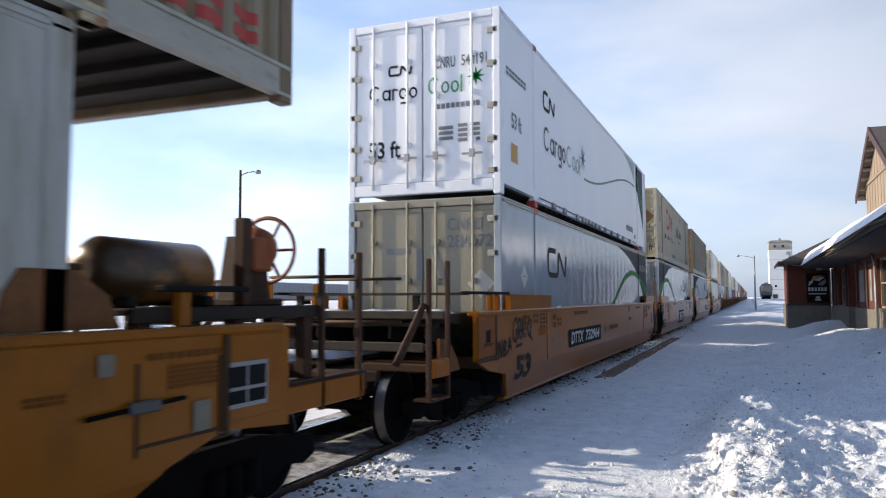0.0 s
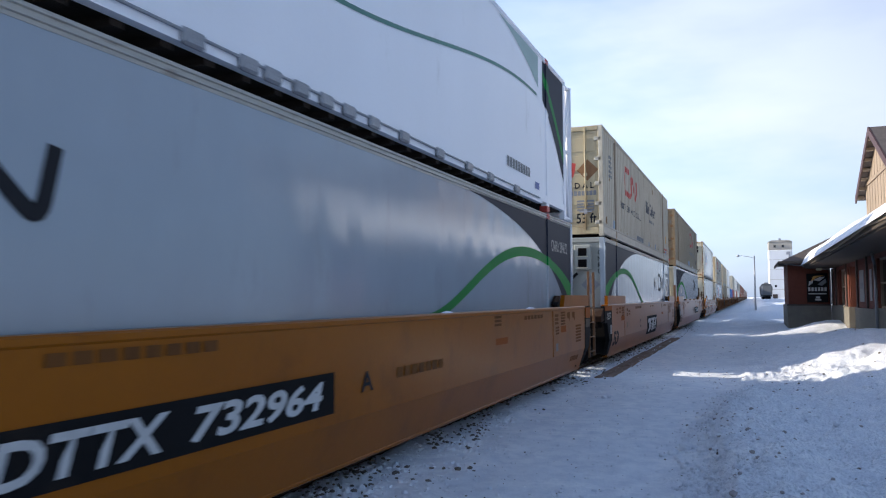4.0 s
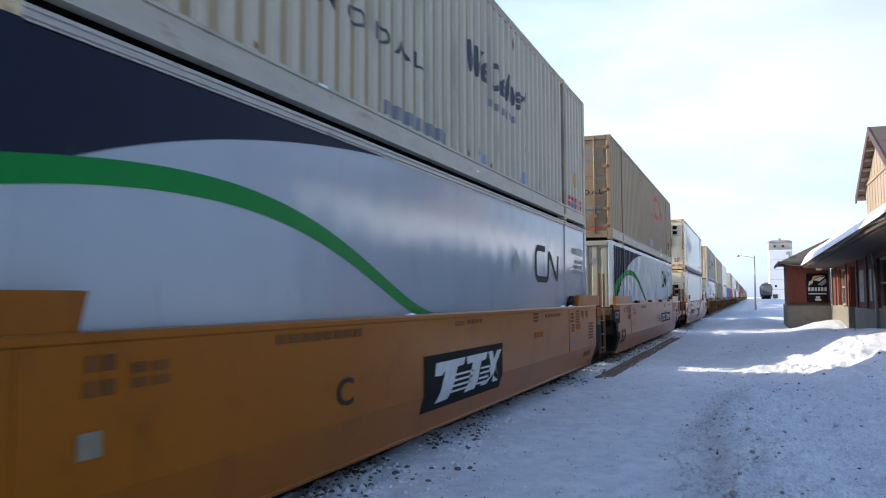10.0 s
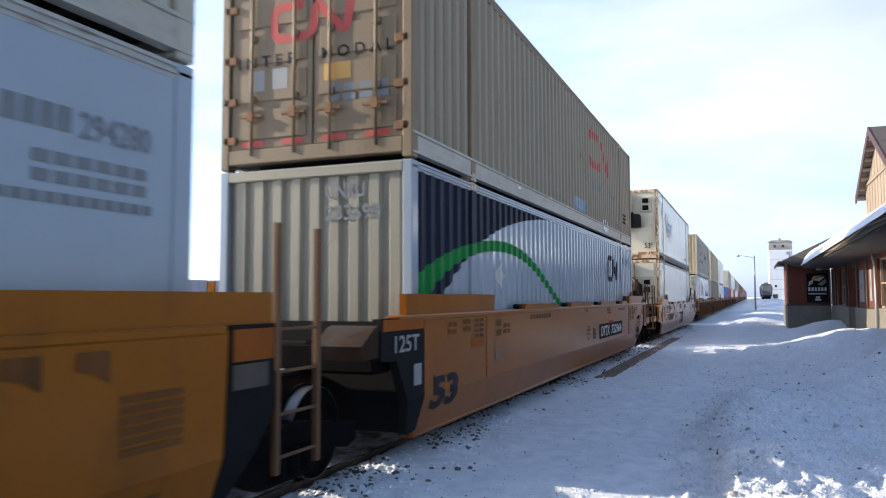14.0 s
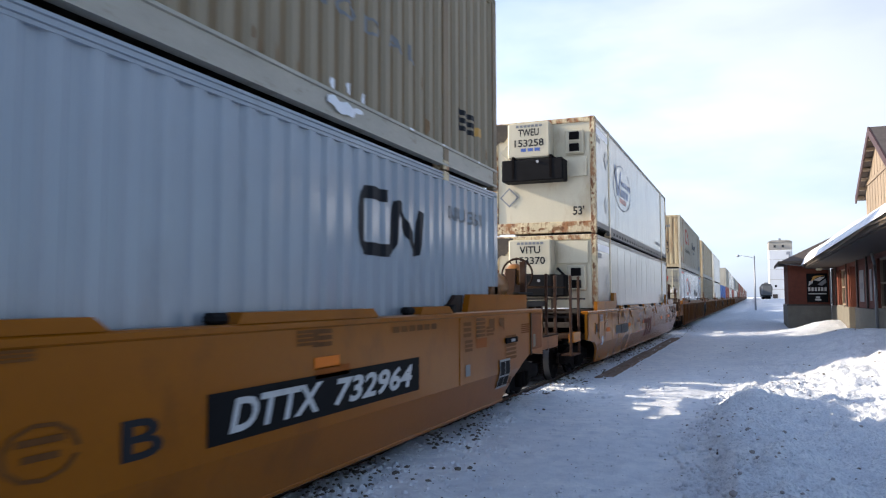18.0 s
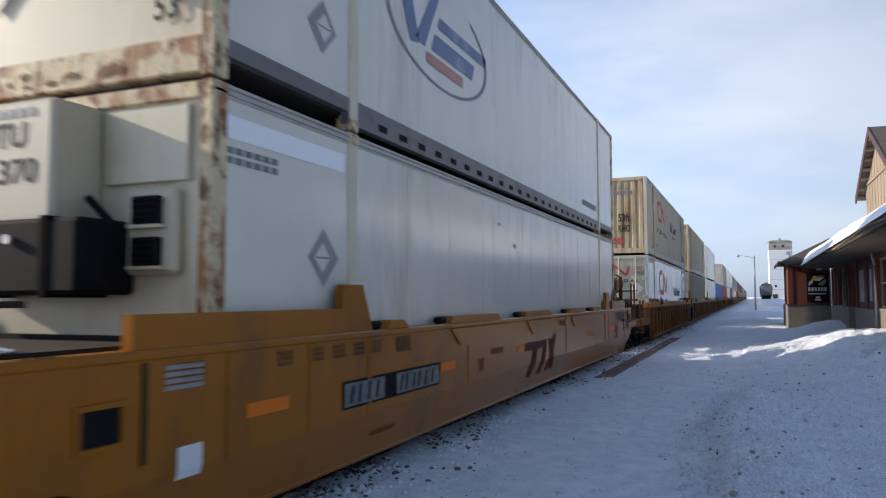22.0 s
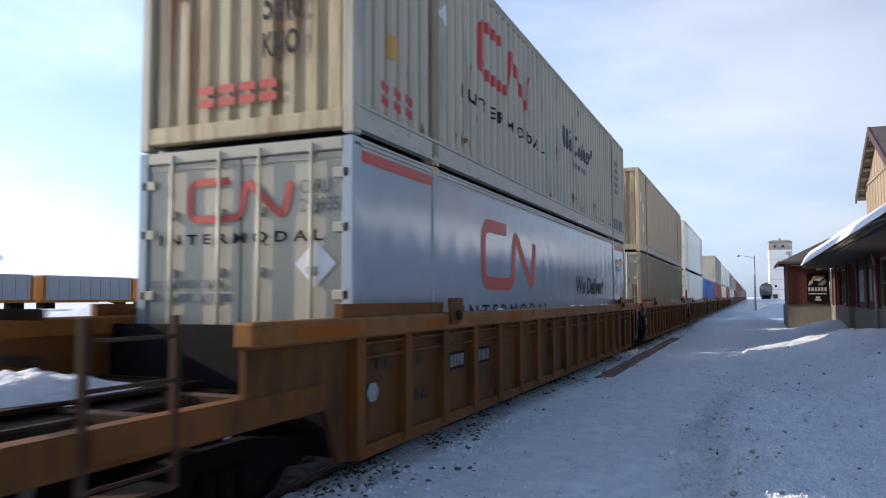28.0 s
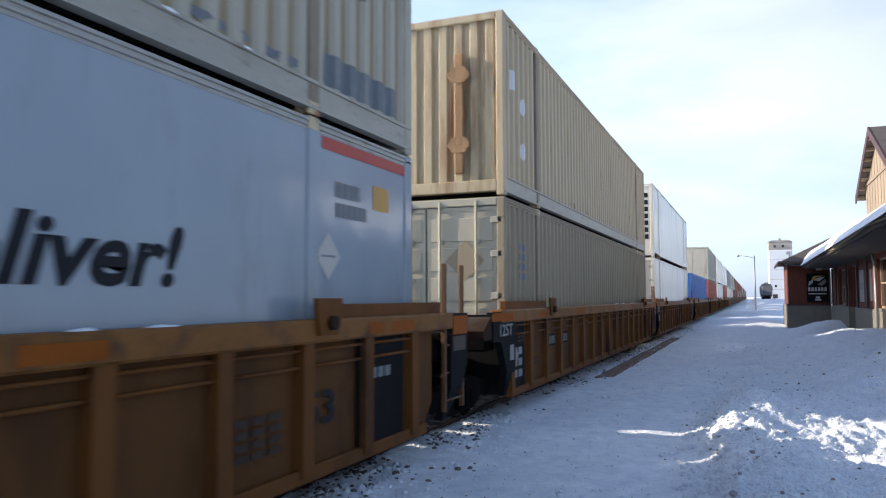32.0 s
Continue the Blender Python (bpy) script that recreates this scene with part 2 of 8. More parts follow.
M["underside"] = material("container_underside", (0.035, 0.027, 0.022), 0.85, vary=0.3, spec=0.2)
M["rust"] = material("rusted_white", (0.60, 0.50, 0.31), 0.65, vary=0.25, scale=5, bump=0.012, grain=30, dirt=(0.27, 0.085, 0.012), dirt_amount=0.53, dirt_scale=3.0, streak=1.6, crisp=0.4, second=(0.15, 0.045, 0.008))
M["navy"] = material("navy_paint", (0.012, 0.017, 0.034), 0.5, spec=0.1, vary=0.1, bump=0.002, dirt=(0.035, 0.042, 0.06), dirt_amount=0.3, streak=3)
M["green"] = material("green_paint", (0.006, 0.19, 0.032), 0.5, spec=0.15, vary=0.1, bump=0.002, streak=3)
M["ink"] = material("dark_lettering", (0.013, 0.014, 0.018), 0.6, spec=0.2, vary=0.1, bump=0)
M["ink_soft"] = material("faded_lettering", (0.17, 0.18, 0.19), 0.5, vary=0.15, bump=0)
M["red"] = material("red_lettering", (0.44, 0.045, 0.03), 0.45, vary=0.1, bump=0)
M["orange"] = material("orange_reflector", (0.70, 0.17, 0.005), 0.5, spec=0.2, vary=0.1, bump=0)
M["red_tape"] = material("red_marker", (0.40, 0.05, 0.04), 0.5, vary=0.1, bump=0)
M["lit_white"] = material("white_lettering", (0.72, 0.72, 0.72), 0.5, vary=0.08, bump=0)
M["blue"] = material("blue_lettering", (0.05, 0.10, 0.33), 0.45, vary=0.1, bump=0)
M["amber"] = material("amber_label", (0.55, 0.30, 0.06), 0.5, vary=0.1, bump=0)
M["maroon"] = material("maroon_lettering", (0.10, 0.012, 0.012), 0.6, spec=0.1, vary=0.15, bump=0)
M["glass"] = material("dark_glass", (0.012, 0.014, 0.018), 0.12, vary=0.05, bump=0)
M["brick"] = material("station_brick", (0.12, 0.030, 0.014), 0.8, vary=0.2, scale=5, bump=0.02)
M["base_stone"] = material("station_base", (0.165, 0.15, 0.12), 0.85, vary=0.2, scale=3, bump=0.02)
M["board"] = material("weathered_board", (0.27, 0.21, 0.15), 0.85, vary=0.2, scale=2, bump=0.01, streak=6, vary_object=0.14)
M["trim"] = material("station_trim", (0.045, 0.034, 0.028), 0.7, vary=0.15)
M["barge"] = material("maroon_barge_paint", (0.055, 0.022, 0.018), 0.6, vary=0.2, scale=3, bump=0.004)
M["shingle"] = material("dark_shingle", (0.09, 0.075, 0.07), 0.9, vary=0.25, scale=4, bump=0.02)
M["soffit"] = material("soffit_board", (0.055, 0.042, 0.032), 0.8, vary=0.15, streak=0.3)
M["concrete"] = material("elevator_concrete", (0.62, 0.64, 0.66), 0.8, vary=0.06, scale=0.15, bump=0.01)
M["galv"] = material("galvanised", (0.30, 0.31, 0.33), 0.5, 0.6, vary=0.1)
M["creosote"] = material("creosote_pole", (0.06, 0.05, 0.045), 0.85, vary=0.2, streak=8)
M["autorack"] = material("autorack_panel", (0.30, 0.31, 0.33), 0.5, 0.3, vary=0.08, scale=0.8)


# ---- mesh helpers ----
def link(name, bm, material_, parent=None, label="", smooth=False):
    """Links a bmesh as one mesh object, a part of parent where one is given."""
    me = bpy.data.meshes.new(name)
    bm.to_mesh(me)
    bm.free()
    for mm in (material_ if isinstance(material_, (list, tuple)) else [material_]):
        me.materials.append(mm)
    if smooth:
        for p in me.polygons:
            p.use_smooth = True
    ob = new(name, me)
    if parent is not None:
        ob.parent = parent
    if label:
        ob["label"] = label
    return ob


part = link


def share(name, ob, parent, m):
    """Another object on the same mesh, under parent, at the pose m."""
    o = new(name, ob.data)
    o.parent = parent
    o.matrix_basis = m
    if "label" in ob:
        o["label"] = ob["label"]
    return o


def root(name, m, label, category, group=""):
    o = new(name)
    o.empty_display_size = 0.3
    o.matrix_basis = m
    return tagged(o, label, category, group)


def box(bm, x0, x1, y0, y1, z0, z1, bevel=0.0):
    vs = [bm.verts.new(c) for c in ((x0, y0, z0), (x1, y0, z0), (x1, y1, z0), (x0, y1, z0),
                                    (x0, y0, z1), (x1, y0, z1), (x1, y1, z1), (x0, y1, z1))]
    fs = [bm.faces.new([vs[i] for i in q]) for q in ((3, 2, 1, 0), (4, 5, 6, 7), (0, 1, 5, 4), (1, 2, 6, 5), (2, 3, 7, 6), (3, 0, 4, 7))]
    if bevel:
        es = {e for f in fs for e in f.edges}
        bmesh.ops.bevel(bm, geom=list(es), offset=bevel, segments=1, affect="EDGES", profile=0.5)
    return bm


def boxes(*dims, bevel=0.0):
    bm = bmesh.new()
    for d in dims:
        box(bm, *d, bevel=bevel)
    return bm


def prism(bm, outline, axis, a, b):
    """A solid whose outline lies across axis ('x', 'y' or 'z') and runs from a to b along it."""
    def at(p, v):
        return {"x": (v, p[0], p[1]), "y": (p[0], v, p[1]), "z": (p[0], p[1], v)}[axis]
    r0, r1 = [bm.verts.new(at(p, a)) for p in outline], [bm.verts.new(at(p, b)) for p in outline]
    k = len(outline)
    fs = [bm.faces.new(r0), bm.faces.new(r1[::-1])]
    fs += [bm.faces.new((r0[i], r1[i], r1[(i + 1) % k], r0[(i + 1) % k])) for i in range(k)]
    bmesh.ops.recalc_face_normals(bm, faces=fs)
    return bm


def tube(bm, a, b, r, seg=8, r2=None):
    """A rod from a to b."""
    a, b = Vector(a), Vector(b)
    q = (b - a).to_track_quat("Z", "Y").to_matrix()
    r2 = r if r2 is None else r2
    rings = []
    for p, rr in ((a, r), (b, r2)):
        rings.append([bm.verts.new(p + q @ Vector((rr * math.cos(2 * math.pi * i / seg), rr * math.sin(2 * math.pi * i / seg), 0))) for i in range(seg)])
    for i in range(seg):
        f = bm.faces.new((rings[0][i], rings[0][(i + 1) % seg], rings[1][(i + 1) % seg], rings[1][i]))
        f.smooth = True
    bm.faces.new(rings[0][::-1])
    bm.faces.new(rings[1])
    return bm


def lathe(bm, profile, axis, centre, seg=24):
    """A solid turned from (radius, along) pairs about an axis through centre."""
    rings = []
    for r, h in profile:
        ring = []
        for i in range(seg):
            c, s = r * math.cos(2 * math.pi * i / seg), r * math.sin(2 * math.pi * i / seg)
            p = {"x": (h, c, s), "y": (c, h, s), "z": (c, s, h)}[axis]
            ring.append(bm.verts.new(Vector(p) + Vector(centre)))
        rings.append(ring)
    fs = []
    for r0, r1 in zip(rings, rings[1:]):
        for i in range(seg):
            f = bm.faces.new((r0[i], r0[(i + 1) % seg], r1[(i + 1) % seg], r1[i]))
            f.smooth = True
            fs.append(f)
    fs += [bm.faces.new(rings[0]), bm.faces.new(rings[-1])]
    bmesh.ops.recalc_face_normals(bm, faces=fs)
    return bm


def ring(bm, axis, centre, big, thin, seg=28, sides=6):
    """A hoop round an axis."""
    vs = []
    for i in range(seg):
        a = 2 * math.pi * i / seg
        row = []
        for j in range(sides):
            b = 2 * math.pi * j / sides
            r, h = big + thin * math.cos(b), thin * math.sin(b)
            c, s = r * math.cos(a), r * math.sin(a)
            row.append(bm.verts.new(Vector({"x": (h, c, s), "y": (c, h, s), "z": (c, s, h)}[axis]) + Vector(centre)))
        vs.append(row)
    for i in range(seg):
        for j in range(sides):
            f = bm.faces.new((vs[i][j], vs[(i + 1) % seg][j], vs[(i + 1) % seg][(j + 1) % sides], vs[i][(j + 1) % sides]))
            f.smooth = True
    bmesh.ops.recalc_face_normals(bm, faces=bm.faces[:])
    return bm


# ---- lettering and painted marks ----
CL, CW, CH = 16.45, 2.60, 2.88      # container length, width, height
PITCH, DEEP = 0.285, 0.036          # side corrugation


def wave(s):
    """How far a corrugated wall lies inside its outer face at s metres along it."""
    q = (s / PITCH) % 1.0
    if q < 0.36:
        return 0.0
    if q < 0.50:
        return -DEEP * (q - 0.36) / 0.14
    if q < 0.86:
        return -DEEP
    return -DEEP * (1.0 - q) / 0.14


LENGTHS = {}                         # each container by name


def relief(s, corr, long=CL):
    """The outer face of a side wall at s: posts stand proud, corrugations fall back."""
    if abs(s - 2.0) < 0.088 or abs(s - (long - 2.0)) < 0.088:
        return 0.02
    return wave(s) if corr else 0.0


def breaks(s0, s1, corr=True, long=CL):
    """The places between s0 and s1 where the corrugation bends."""
    out = [s0, s1] + [b for p in (2.0, long - 2.0) for b in (p - 0.095, p - 0.0879, p + 0.0879, p + 0.095) if s0 + 1e-4 < b < s1 - 1e-4]
    k = math.floor(s0 / PITCH)
    while corr and k * PITCH < s1:
        out += [b for b in ((k + q) * PITCH for q in (0.0, 0.36, 0.50, 0.86)) if s0 + 1e-4 < b < s1 - 1e-4]
        k += 1
    return sorted(out)


def flat_text(body, x, y, w, h, bold=0.018, slant=0.0):
    """Letters as flat triangles in the box from (x, y), w wide and h high."""
    cu = bpy.data.curves.new("lettering", "FONT")
    cu.body, cu.resolution_u, cu.offset, cu.shear = body, 3, bold, slant
    ob = bpy.data.objects.new("lettering", cu)
    me = bpy.data.meshes.new_from_object(ob)
    bm = bmesh.new()
    bm.from_mesh(me)
    bpy.data.objects.remove(ob)
    bpy.data.curves.remove(cu)
    bpy.data.meshes.remove(me)
    xs, ys = [v.co.x for v in bm.verts], [v.co.y for v in bm.verts]
    for v in bm.verts:
        v.co = (x + (v.co.x - min(xs)) / (max(xs) - min(xs)) * w, y + (v.co.y - min(ys)) / (max(ys) - min(ys)) * h, 0)
    return bm


def flat_polys(*polys):
    bm = bmesh.new()
    for p in polys:
        bm.faces.new([bm.verts.new((a, b, 0)) for a, b in p])
    return bm


def rect(x, y, w, h):
    return [(x, y), (x + w, y), (x + w, y + h), (x, y + h)]


def rounds(x, y, w, h, plan, t):
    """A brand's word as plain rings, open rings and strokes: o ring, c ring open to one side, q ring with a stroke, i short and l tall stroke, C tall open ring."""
    wide = {"o": 0.95, "c": 0.9, "C": 1.35, "q": 1.0, "g": 1.0, "i": 0.62, "l": 0.35}
    unit = w / sum(wide[k] + 0.16 for k in plan)
    polys, a = [], x
    for k in plan:
        ww = wide[k] * unit
        tall = h if k in "Cl" else h * 0.70
        if k in "ocCqg":
            cx, cy, rx, ry = a + ww / 2, y + tall / 2, ww / 2, tall / 2
            lo, hi = (0.13, 0.87) if k in "cC" else (0.0, 1.0)
            for j in range(16):
                p, q = 2 * math.pi * (lo + (hi - lo) * j / 16), 2 * math.pi * (lo + (hi - lo) * (j + 1) / 16)
                polys.append([(cx + rx * math.cos(p), cy + ry * math.sin(p)), (cx + rx * math.cos(q), cy + ry * math.sin(q)),
                              (cx + (rx - t) * math.cos(q), cy + (ry - t) * math.sin(q)), (cx + (rx - t) * math.cos(p), cy + (ry - t) * math.sin(p))])
        if k in "qg":
            polys.append(rect(a + ww - t, y - (0.30 * h if k == "g" else 0), t, tall + (0.30 * h if k == "g" else 0)))
        if k == "g":
            polys.append(rect(a + 0.2 * ww, y - 0.30 * h, 0.8 * ww - t, t))
        if k in "il":
            polys.append(rect(a, y, t, tall))
        if k == "i":
            polys.append(rect(a + t, y + tall - t, ww - t, t))
        a += ww + 0.16 * unit
    return flat_polys(*polys)


def bars(x, y, w, h, n, gap=0.3, lines=1):
    """Unreadable writing: n blocks a line."""
    out = []
    lh = h / (lines + (lines - 1) * 0.5)
    for k in range(lines):
        bw = w / (n + (n - 1) * gap)
        out += [rect(x + i * bw * (1 + gap), y + k * lh * 1.5, bw, lh) for i in range(n)]
    return flat_polys(*out)


def band(s0, s1, low, high, step=0.12):
    """The area between two curves low(s) and high(s)."""
    bm = bmesh.new()
    ss = sorted(set([round(v, 4) for v in breaks(s0, s1)] + [round(s0 + i * step, 4) for i in range(int((s1 - s0) / step) + 1)]))
    prev = None
    for s in ss:
        a, b = low(s), high(s)
        if b < a + 0.004:
            prev = None
            continue
        cur = (bm.verts.new((s, a, 0)), bm.verts.new((s, b, 0)))
        if prev:
            bm.faces.new((prev[0], cur[0], cur[1], prev[1]))
        prev = cur
    return bm


CREASE, LEAN = 0.655, 0.31           # the side plates of the smooth cars lean in below a crease
WX = 1.472                           # outer face of those plates


def bend(bm):
    """Leans what lies below the crease inwards."""
    bmesh.ops.bisect_plane(bm, geom=bm.verts[:] + bm.edges[:] + bm.faces[:], plane_co=(0, 0, CREASE), plane_no=(0, 0, 1))
    for v in bm.verts:
        if v.co.z < CREASE:
            v.co.x -= math.copysign(LEAN * (CREASE - v.co.z), v.co.x)
    return bm


def on_side(name, bm, mat, parent, corr=False, lift=0.006, label="", x=CW / 2, inset=0.02):
    """Lays flat marks on the side that faces the platform, into the corrugation where there is one."""
    xs = [v.co.x for v in bm.verts]
    long = LENGTHS.get(parent.name, CL)
    if x == CW / 2:
        for b in breaks(min(xs), max(xs), corr, long)[1:-1]:
            bmesh.ops.bisect_plane(bm, geom=bm.verts[:] + bm.edges[:] + bm.faces[:], plane_co=(b, 0, 0), plane_no=(1, 0, 0))
    for v in bm.verts:
        s, z = v.co.x, v.co.y
        v.co = (x - inset + lift + (relief(s, corr, long) if x == CW / 2 else 0), s, z)
    if x == WX:
        bend(bm)
    return link(name, bm, mat, parent, label)


def on_end(name, bm, mat, parent, y=0.0, lift=0.006, label=""):
    for v in bm.verts:
        v.co = (v.co.x - CW / 2, y - lift, v.co.y)
    return link(name, bm, mat, parent, label)


def rounded(pts, r, steps=5):
    """The points of a line with its corners rounded off to r metres."""
    out = [Vector(pts[0])]
    for p, q, n_ in zip(pts, pts[1:], pts[2:]):
        p, q, n_ = Vector(p), Vector(q), Vector(n_)
        d = min(r, (q - p).length * 0.45, (n_ - q).length * 0.45)
        a, b = q + (p - q).normalized() * d, q + (n_ - q).normalized() * d
        out += [a.lerp(q, k / steps).lerp(q.lerp(b, k / steps), k / steps) for k in range(steps + 1)]
    return out + [Vector(pts[-1])]


def emblem(x, y, w, h, t):
    """An owner's mark as one plain bent band: an open box running on into a zigzag."""
    line = rounded([(x + 0.40 * w, y + h - t / 2), (x + t / 2, y + h - t / 2), (x + t / 2, y + t / 2), (x + 0.515 * w, y + t / 2),
                    (x + 0.55 * w, y + 0.92 * h), (x + 0.90 * w, y + t * 0.2), (x + 0.955 * w, y + 0.80 * h)], 0.16 * min(w, h * 1.6))
    bm = bmesh.new()
    sides = []
    for i, p in enumerate(line):
        d = (line[min(i + 1, len(line) - 1)] - line[max(i - 1, 0)]).normalized()
        nrm = Vector((-d.y, d.x)) * t / 2
        sides.append((bm.verts.new((p.x + nrm.x, p.y + nrm.y, 0)), bm.verts.new((p.x - nrm.x, p.y - nrm.y, 0))))
    for (a0, a1), (b0, b1) in zip(sides, sides[1:]):
        bm.faces.new((a0, a1, b1, b0))
    return bm


# ---- containers ----
def wall_panel(s0, s1, z0, z1, x, corr, thick=0.07):
    """A side wall between two posts, flat or corrugated."""
    bm = bmesh.new()
    pts = [(x + wave(s), s) for s in breaks(s0, s1)] if corr else [(x, s0), (x, s1)]
    pts += [(x - thick, s1), (x - thick, s0)]
    prism(bm, pts, "z", z0, z1)
    if corr:
        # second material: the hollows, darker and browner than the ridges on tan and ochre walls
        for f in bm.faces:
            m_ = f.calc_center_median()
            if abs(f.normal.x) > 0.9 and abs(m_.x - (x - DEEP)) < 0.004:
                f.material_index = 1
    return bm


def end_wall(y, z0, z1, corr, out):
    bm = bmesh.new()
    a, b = -CW / 2 + 0.13, CW / 2 - 0.13
    if corr:
        pts, k, n = [], 0, 9
        p = (b - a) / n
        for i in range(n):
            q = a + i * p
            pts += [(q, 0.05), (q + 0.25 * p, 0.05), (q + 0.40 * p, 0.0), (q + 0.85 * p, 0.0)]
        pts += [(b, 0.05)]
        pts = [(u_, y + v * out) for u_, v in pts] + [(b, y + 0.12 * out), (a, y + 0.12 * out)]
    else:
        pts = [(a, y), (b, y), (b, y + 0.12 * out), (a, y + 0.12 * out)]
    prism(bm, pts, "z", z0, z1)
    return bm


def container(u, zb, body, label, corr=False, end="doors", frame_mat=None, rail_mat=None, length=CL, group="intermodal containers on the train", detail=True, cast=None, simple=False, end_mat=None, top_mat=None, rear_post=2.0):
    """One container; its own y runs from the end that leads to the end that trails."""
    c = root("shipping_container", pose(TRACK, u, zb), label, "container", group)
    MOVING.append((c, TRACK, u, zb))
    LENGTHS[c.name] = length + 2.0 - rear_post
    fm, rm = frame_mat or body, rail_mat or body
    hx, post = CW / 2, 2.0
    rail = 0.30
    posts = [0.0, length] if simple else [0.0, post, length - rear_post, length]
    near = hx - 0.02
    for s0, s1 in zip(posts, posts[1:]):
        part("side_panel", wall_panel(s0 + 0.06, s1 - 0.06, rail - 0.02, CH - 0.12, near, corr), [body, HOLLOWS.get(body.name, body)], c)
        bm = wall_panel(s0 + 0.06, s1 - 0.06, rail - 0.02, CH - 0.10, near, corr)
        for v in bm.verts:
            v.co.x = -v.co.x
        bmesh.ops.reverse_faces(bm, faces=bm.faces[:])
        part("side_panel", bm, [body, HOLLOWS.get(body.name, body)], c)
    for sx in (1, -1):
        a, b = (hx - 0.09, hx - 0.004) if sx > 0 else (-hx + 0.004, -hx + 0.09)
        if simple:
            bm = boxes((a, b, 0.02, length - 0.02, CH - 0.12, CH - 0.015))
        else:
            k_ = 1 if sx > 0 else -1
            e_ = hx - 0.004
            prof = [(e_ - 0.085, -0.12), (e_ - 0.012, -0.12), (e_ - 0.012, -0.095), (e_ + 0.004, -0.09), (e_ + 0.004, -0.07), (e_ - 0.014, -0.065), (e_ - 0.014, -0.048), (e_, -0.042), (e_, -0.022), (e_ - 0.01, -0.014), (e_ - 0.085, -0.014)]
            bm = prism(bmesh.new(), [(q * k_, CH + r_) for q, r_ in prof], "y", 0.02, length - 0.02)
        part("top_rail", bm, top_mat or fm, c)
        if corr and not simple:
            e_ = hx - 0.004
            prof = [(e_ - 0.085, 0.05), (e_ + 0.014, 0.05), (e_ + 0.014, 0.075), (e_ - 0.006, 0.082),
                    (e_ - 0.006, 0.266), (e_ + 0.014, 0.272), (e_ + 0.014, 0.300), (e_ - 0.085, 0.300)]
            bm = prism(bmesh.new(), [(q * sx, r_) for q, r_ in prof], "y", 0.02, length - 0.02)
        elif corr:
            bm = boxes((a, b, 0.02, length - 0.02, 0.05, rail))
        else:
            zl = 0.06 if rail_mat else 0.12
            bm = prism(bmesh.new(), [(0.02, 0.17), (1.9, 0.17), (1.9, zl), (length - 1.9, zl), (length - 1.9, 0.17), (length - 0.02, 0.17), (length - 0.02, rail), (0.02, rail)], "x", a, b)
        part("bottom_rail", bm, rm, c)
        for k, s in enumerate(posts):
            w = 0.085
            s_ = min(max(s, w), length - w)
            a2, b2 = (hx - 0.12, hx) if sx > 0 else (-hx, -hx + 0.12)
            name = "corner_post" if s in (0.0, length) else "lifting_post"
            part(name, boxes((a2, b2, s_ - w, s_ + w, 0.0, CH - 0.01), bevel=0.012), (M["wall_dirty"] if fm is M["rust"] else M["post_stained"] if fm is M["tan"] or fm is M["ochre"] else fm) if name == "lifting_post" else fm, c)
            if s not in (0.0, length) and detail:
                for z0 in (0.0, CH - 0.12):
                    part("corner_casting", boxes((*sorted((a2 - 0.03 * sx, b2 + 0.003) if sx > 0 else (a2 - 0.003, b2 + 0.03)), s_ - 0.09, s_ + 0.09, z0, z0 + 0.12), bevel=0.01), cast or M["rust"], c, "worn steel corner casting")
    part("roof", boxes((-hx + 0.05, hx - 0.05, 0.03, length - 0.03, CH - 0.05, CH - 0.01)), body, c)
    teeth, y = [(0.05, 0.15)], (0.25 if corr else 2.2)
    while detail and y < length - (0.3 if corr else 2.2):
        teeth += [(y, 0.15), (y, 0.08), (y + 0.10, 0.08), (y + 0.10, 0.15)]
        y += 0.42
    teeth += [(length - 0.05, 0.15), (length - 0.05, 0.22), (0.05, 0.22)]
    part("underframe", prism(bmesh.new(), teeth, "x", -hx + 0.1, hx - 0.1), M["underside"], c)
    for y, out, style in ((0.02, 1, end), (length - 0.02, -1, "plain" if end != "plain" else "doors")):
        lo, hi = (y - 0.02, y + 0.12) if out > 0 else (y - 0.12, y + 0.02)
        part("end_sill", boxes((-hx + 0.12, hx - 0.12, lo, hi, 0.03 if fm is M["rust"] else 0.06, 0.30 if fm is M["rust"] else 0.24), bevel=0.012), end_mat if end_mat and out > 0 and fm is not M["rust"] else fm, c)
        part("end_header", boxes((-hx + 0.12, hx - 0.12, lo, hi, CH - 0.14, CH - 0.02), bevel=0.012), end_mat if end_mat and out > 0 and fm is not M["rust"] else fm, c)
        if style == "doors":
            doors(c, y, out, (end_mat or body) if out > 0 else body, (fm if fm is M["rust"] else end_mat or fm) if out > 0 else fm, detail, corr)
        else:
            part("end_wall", end_wall(y + 0.015 * out, 0.22, CH - 0.13, style == "corrugated", out), (end_mat or body) if out > 0 else body, c)
    return c


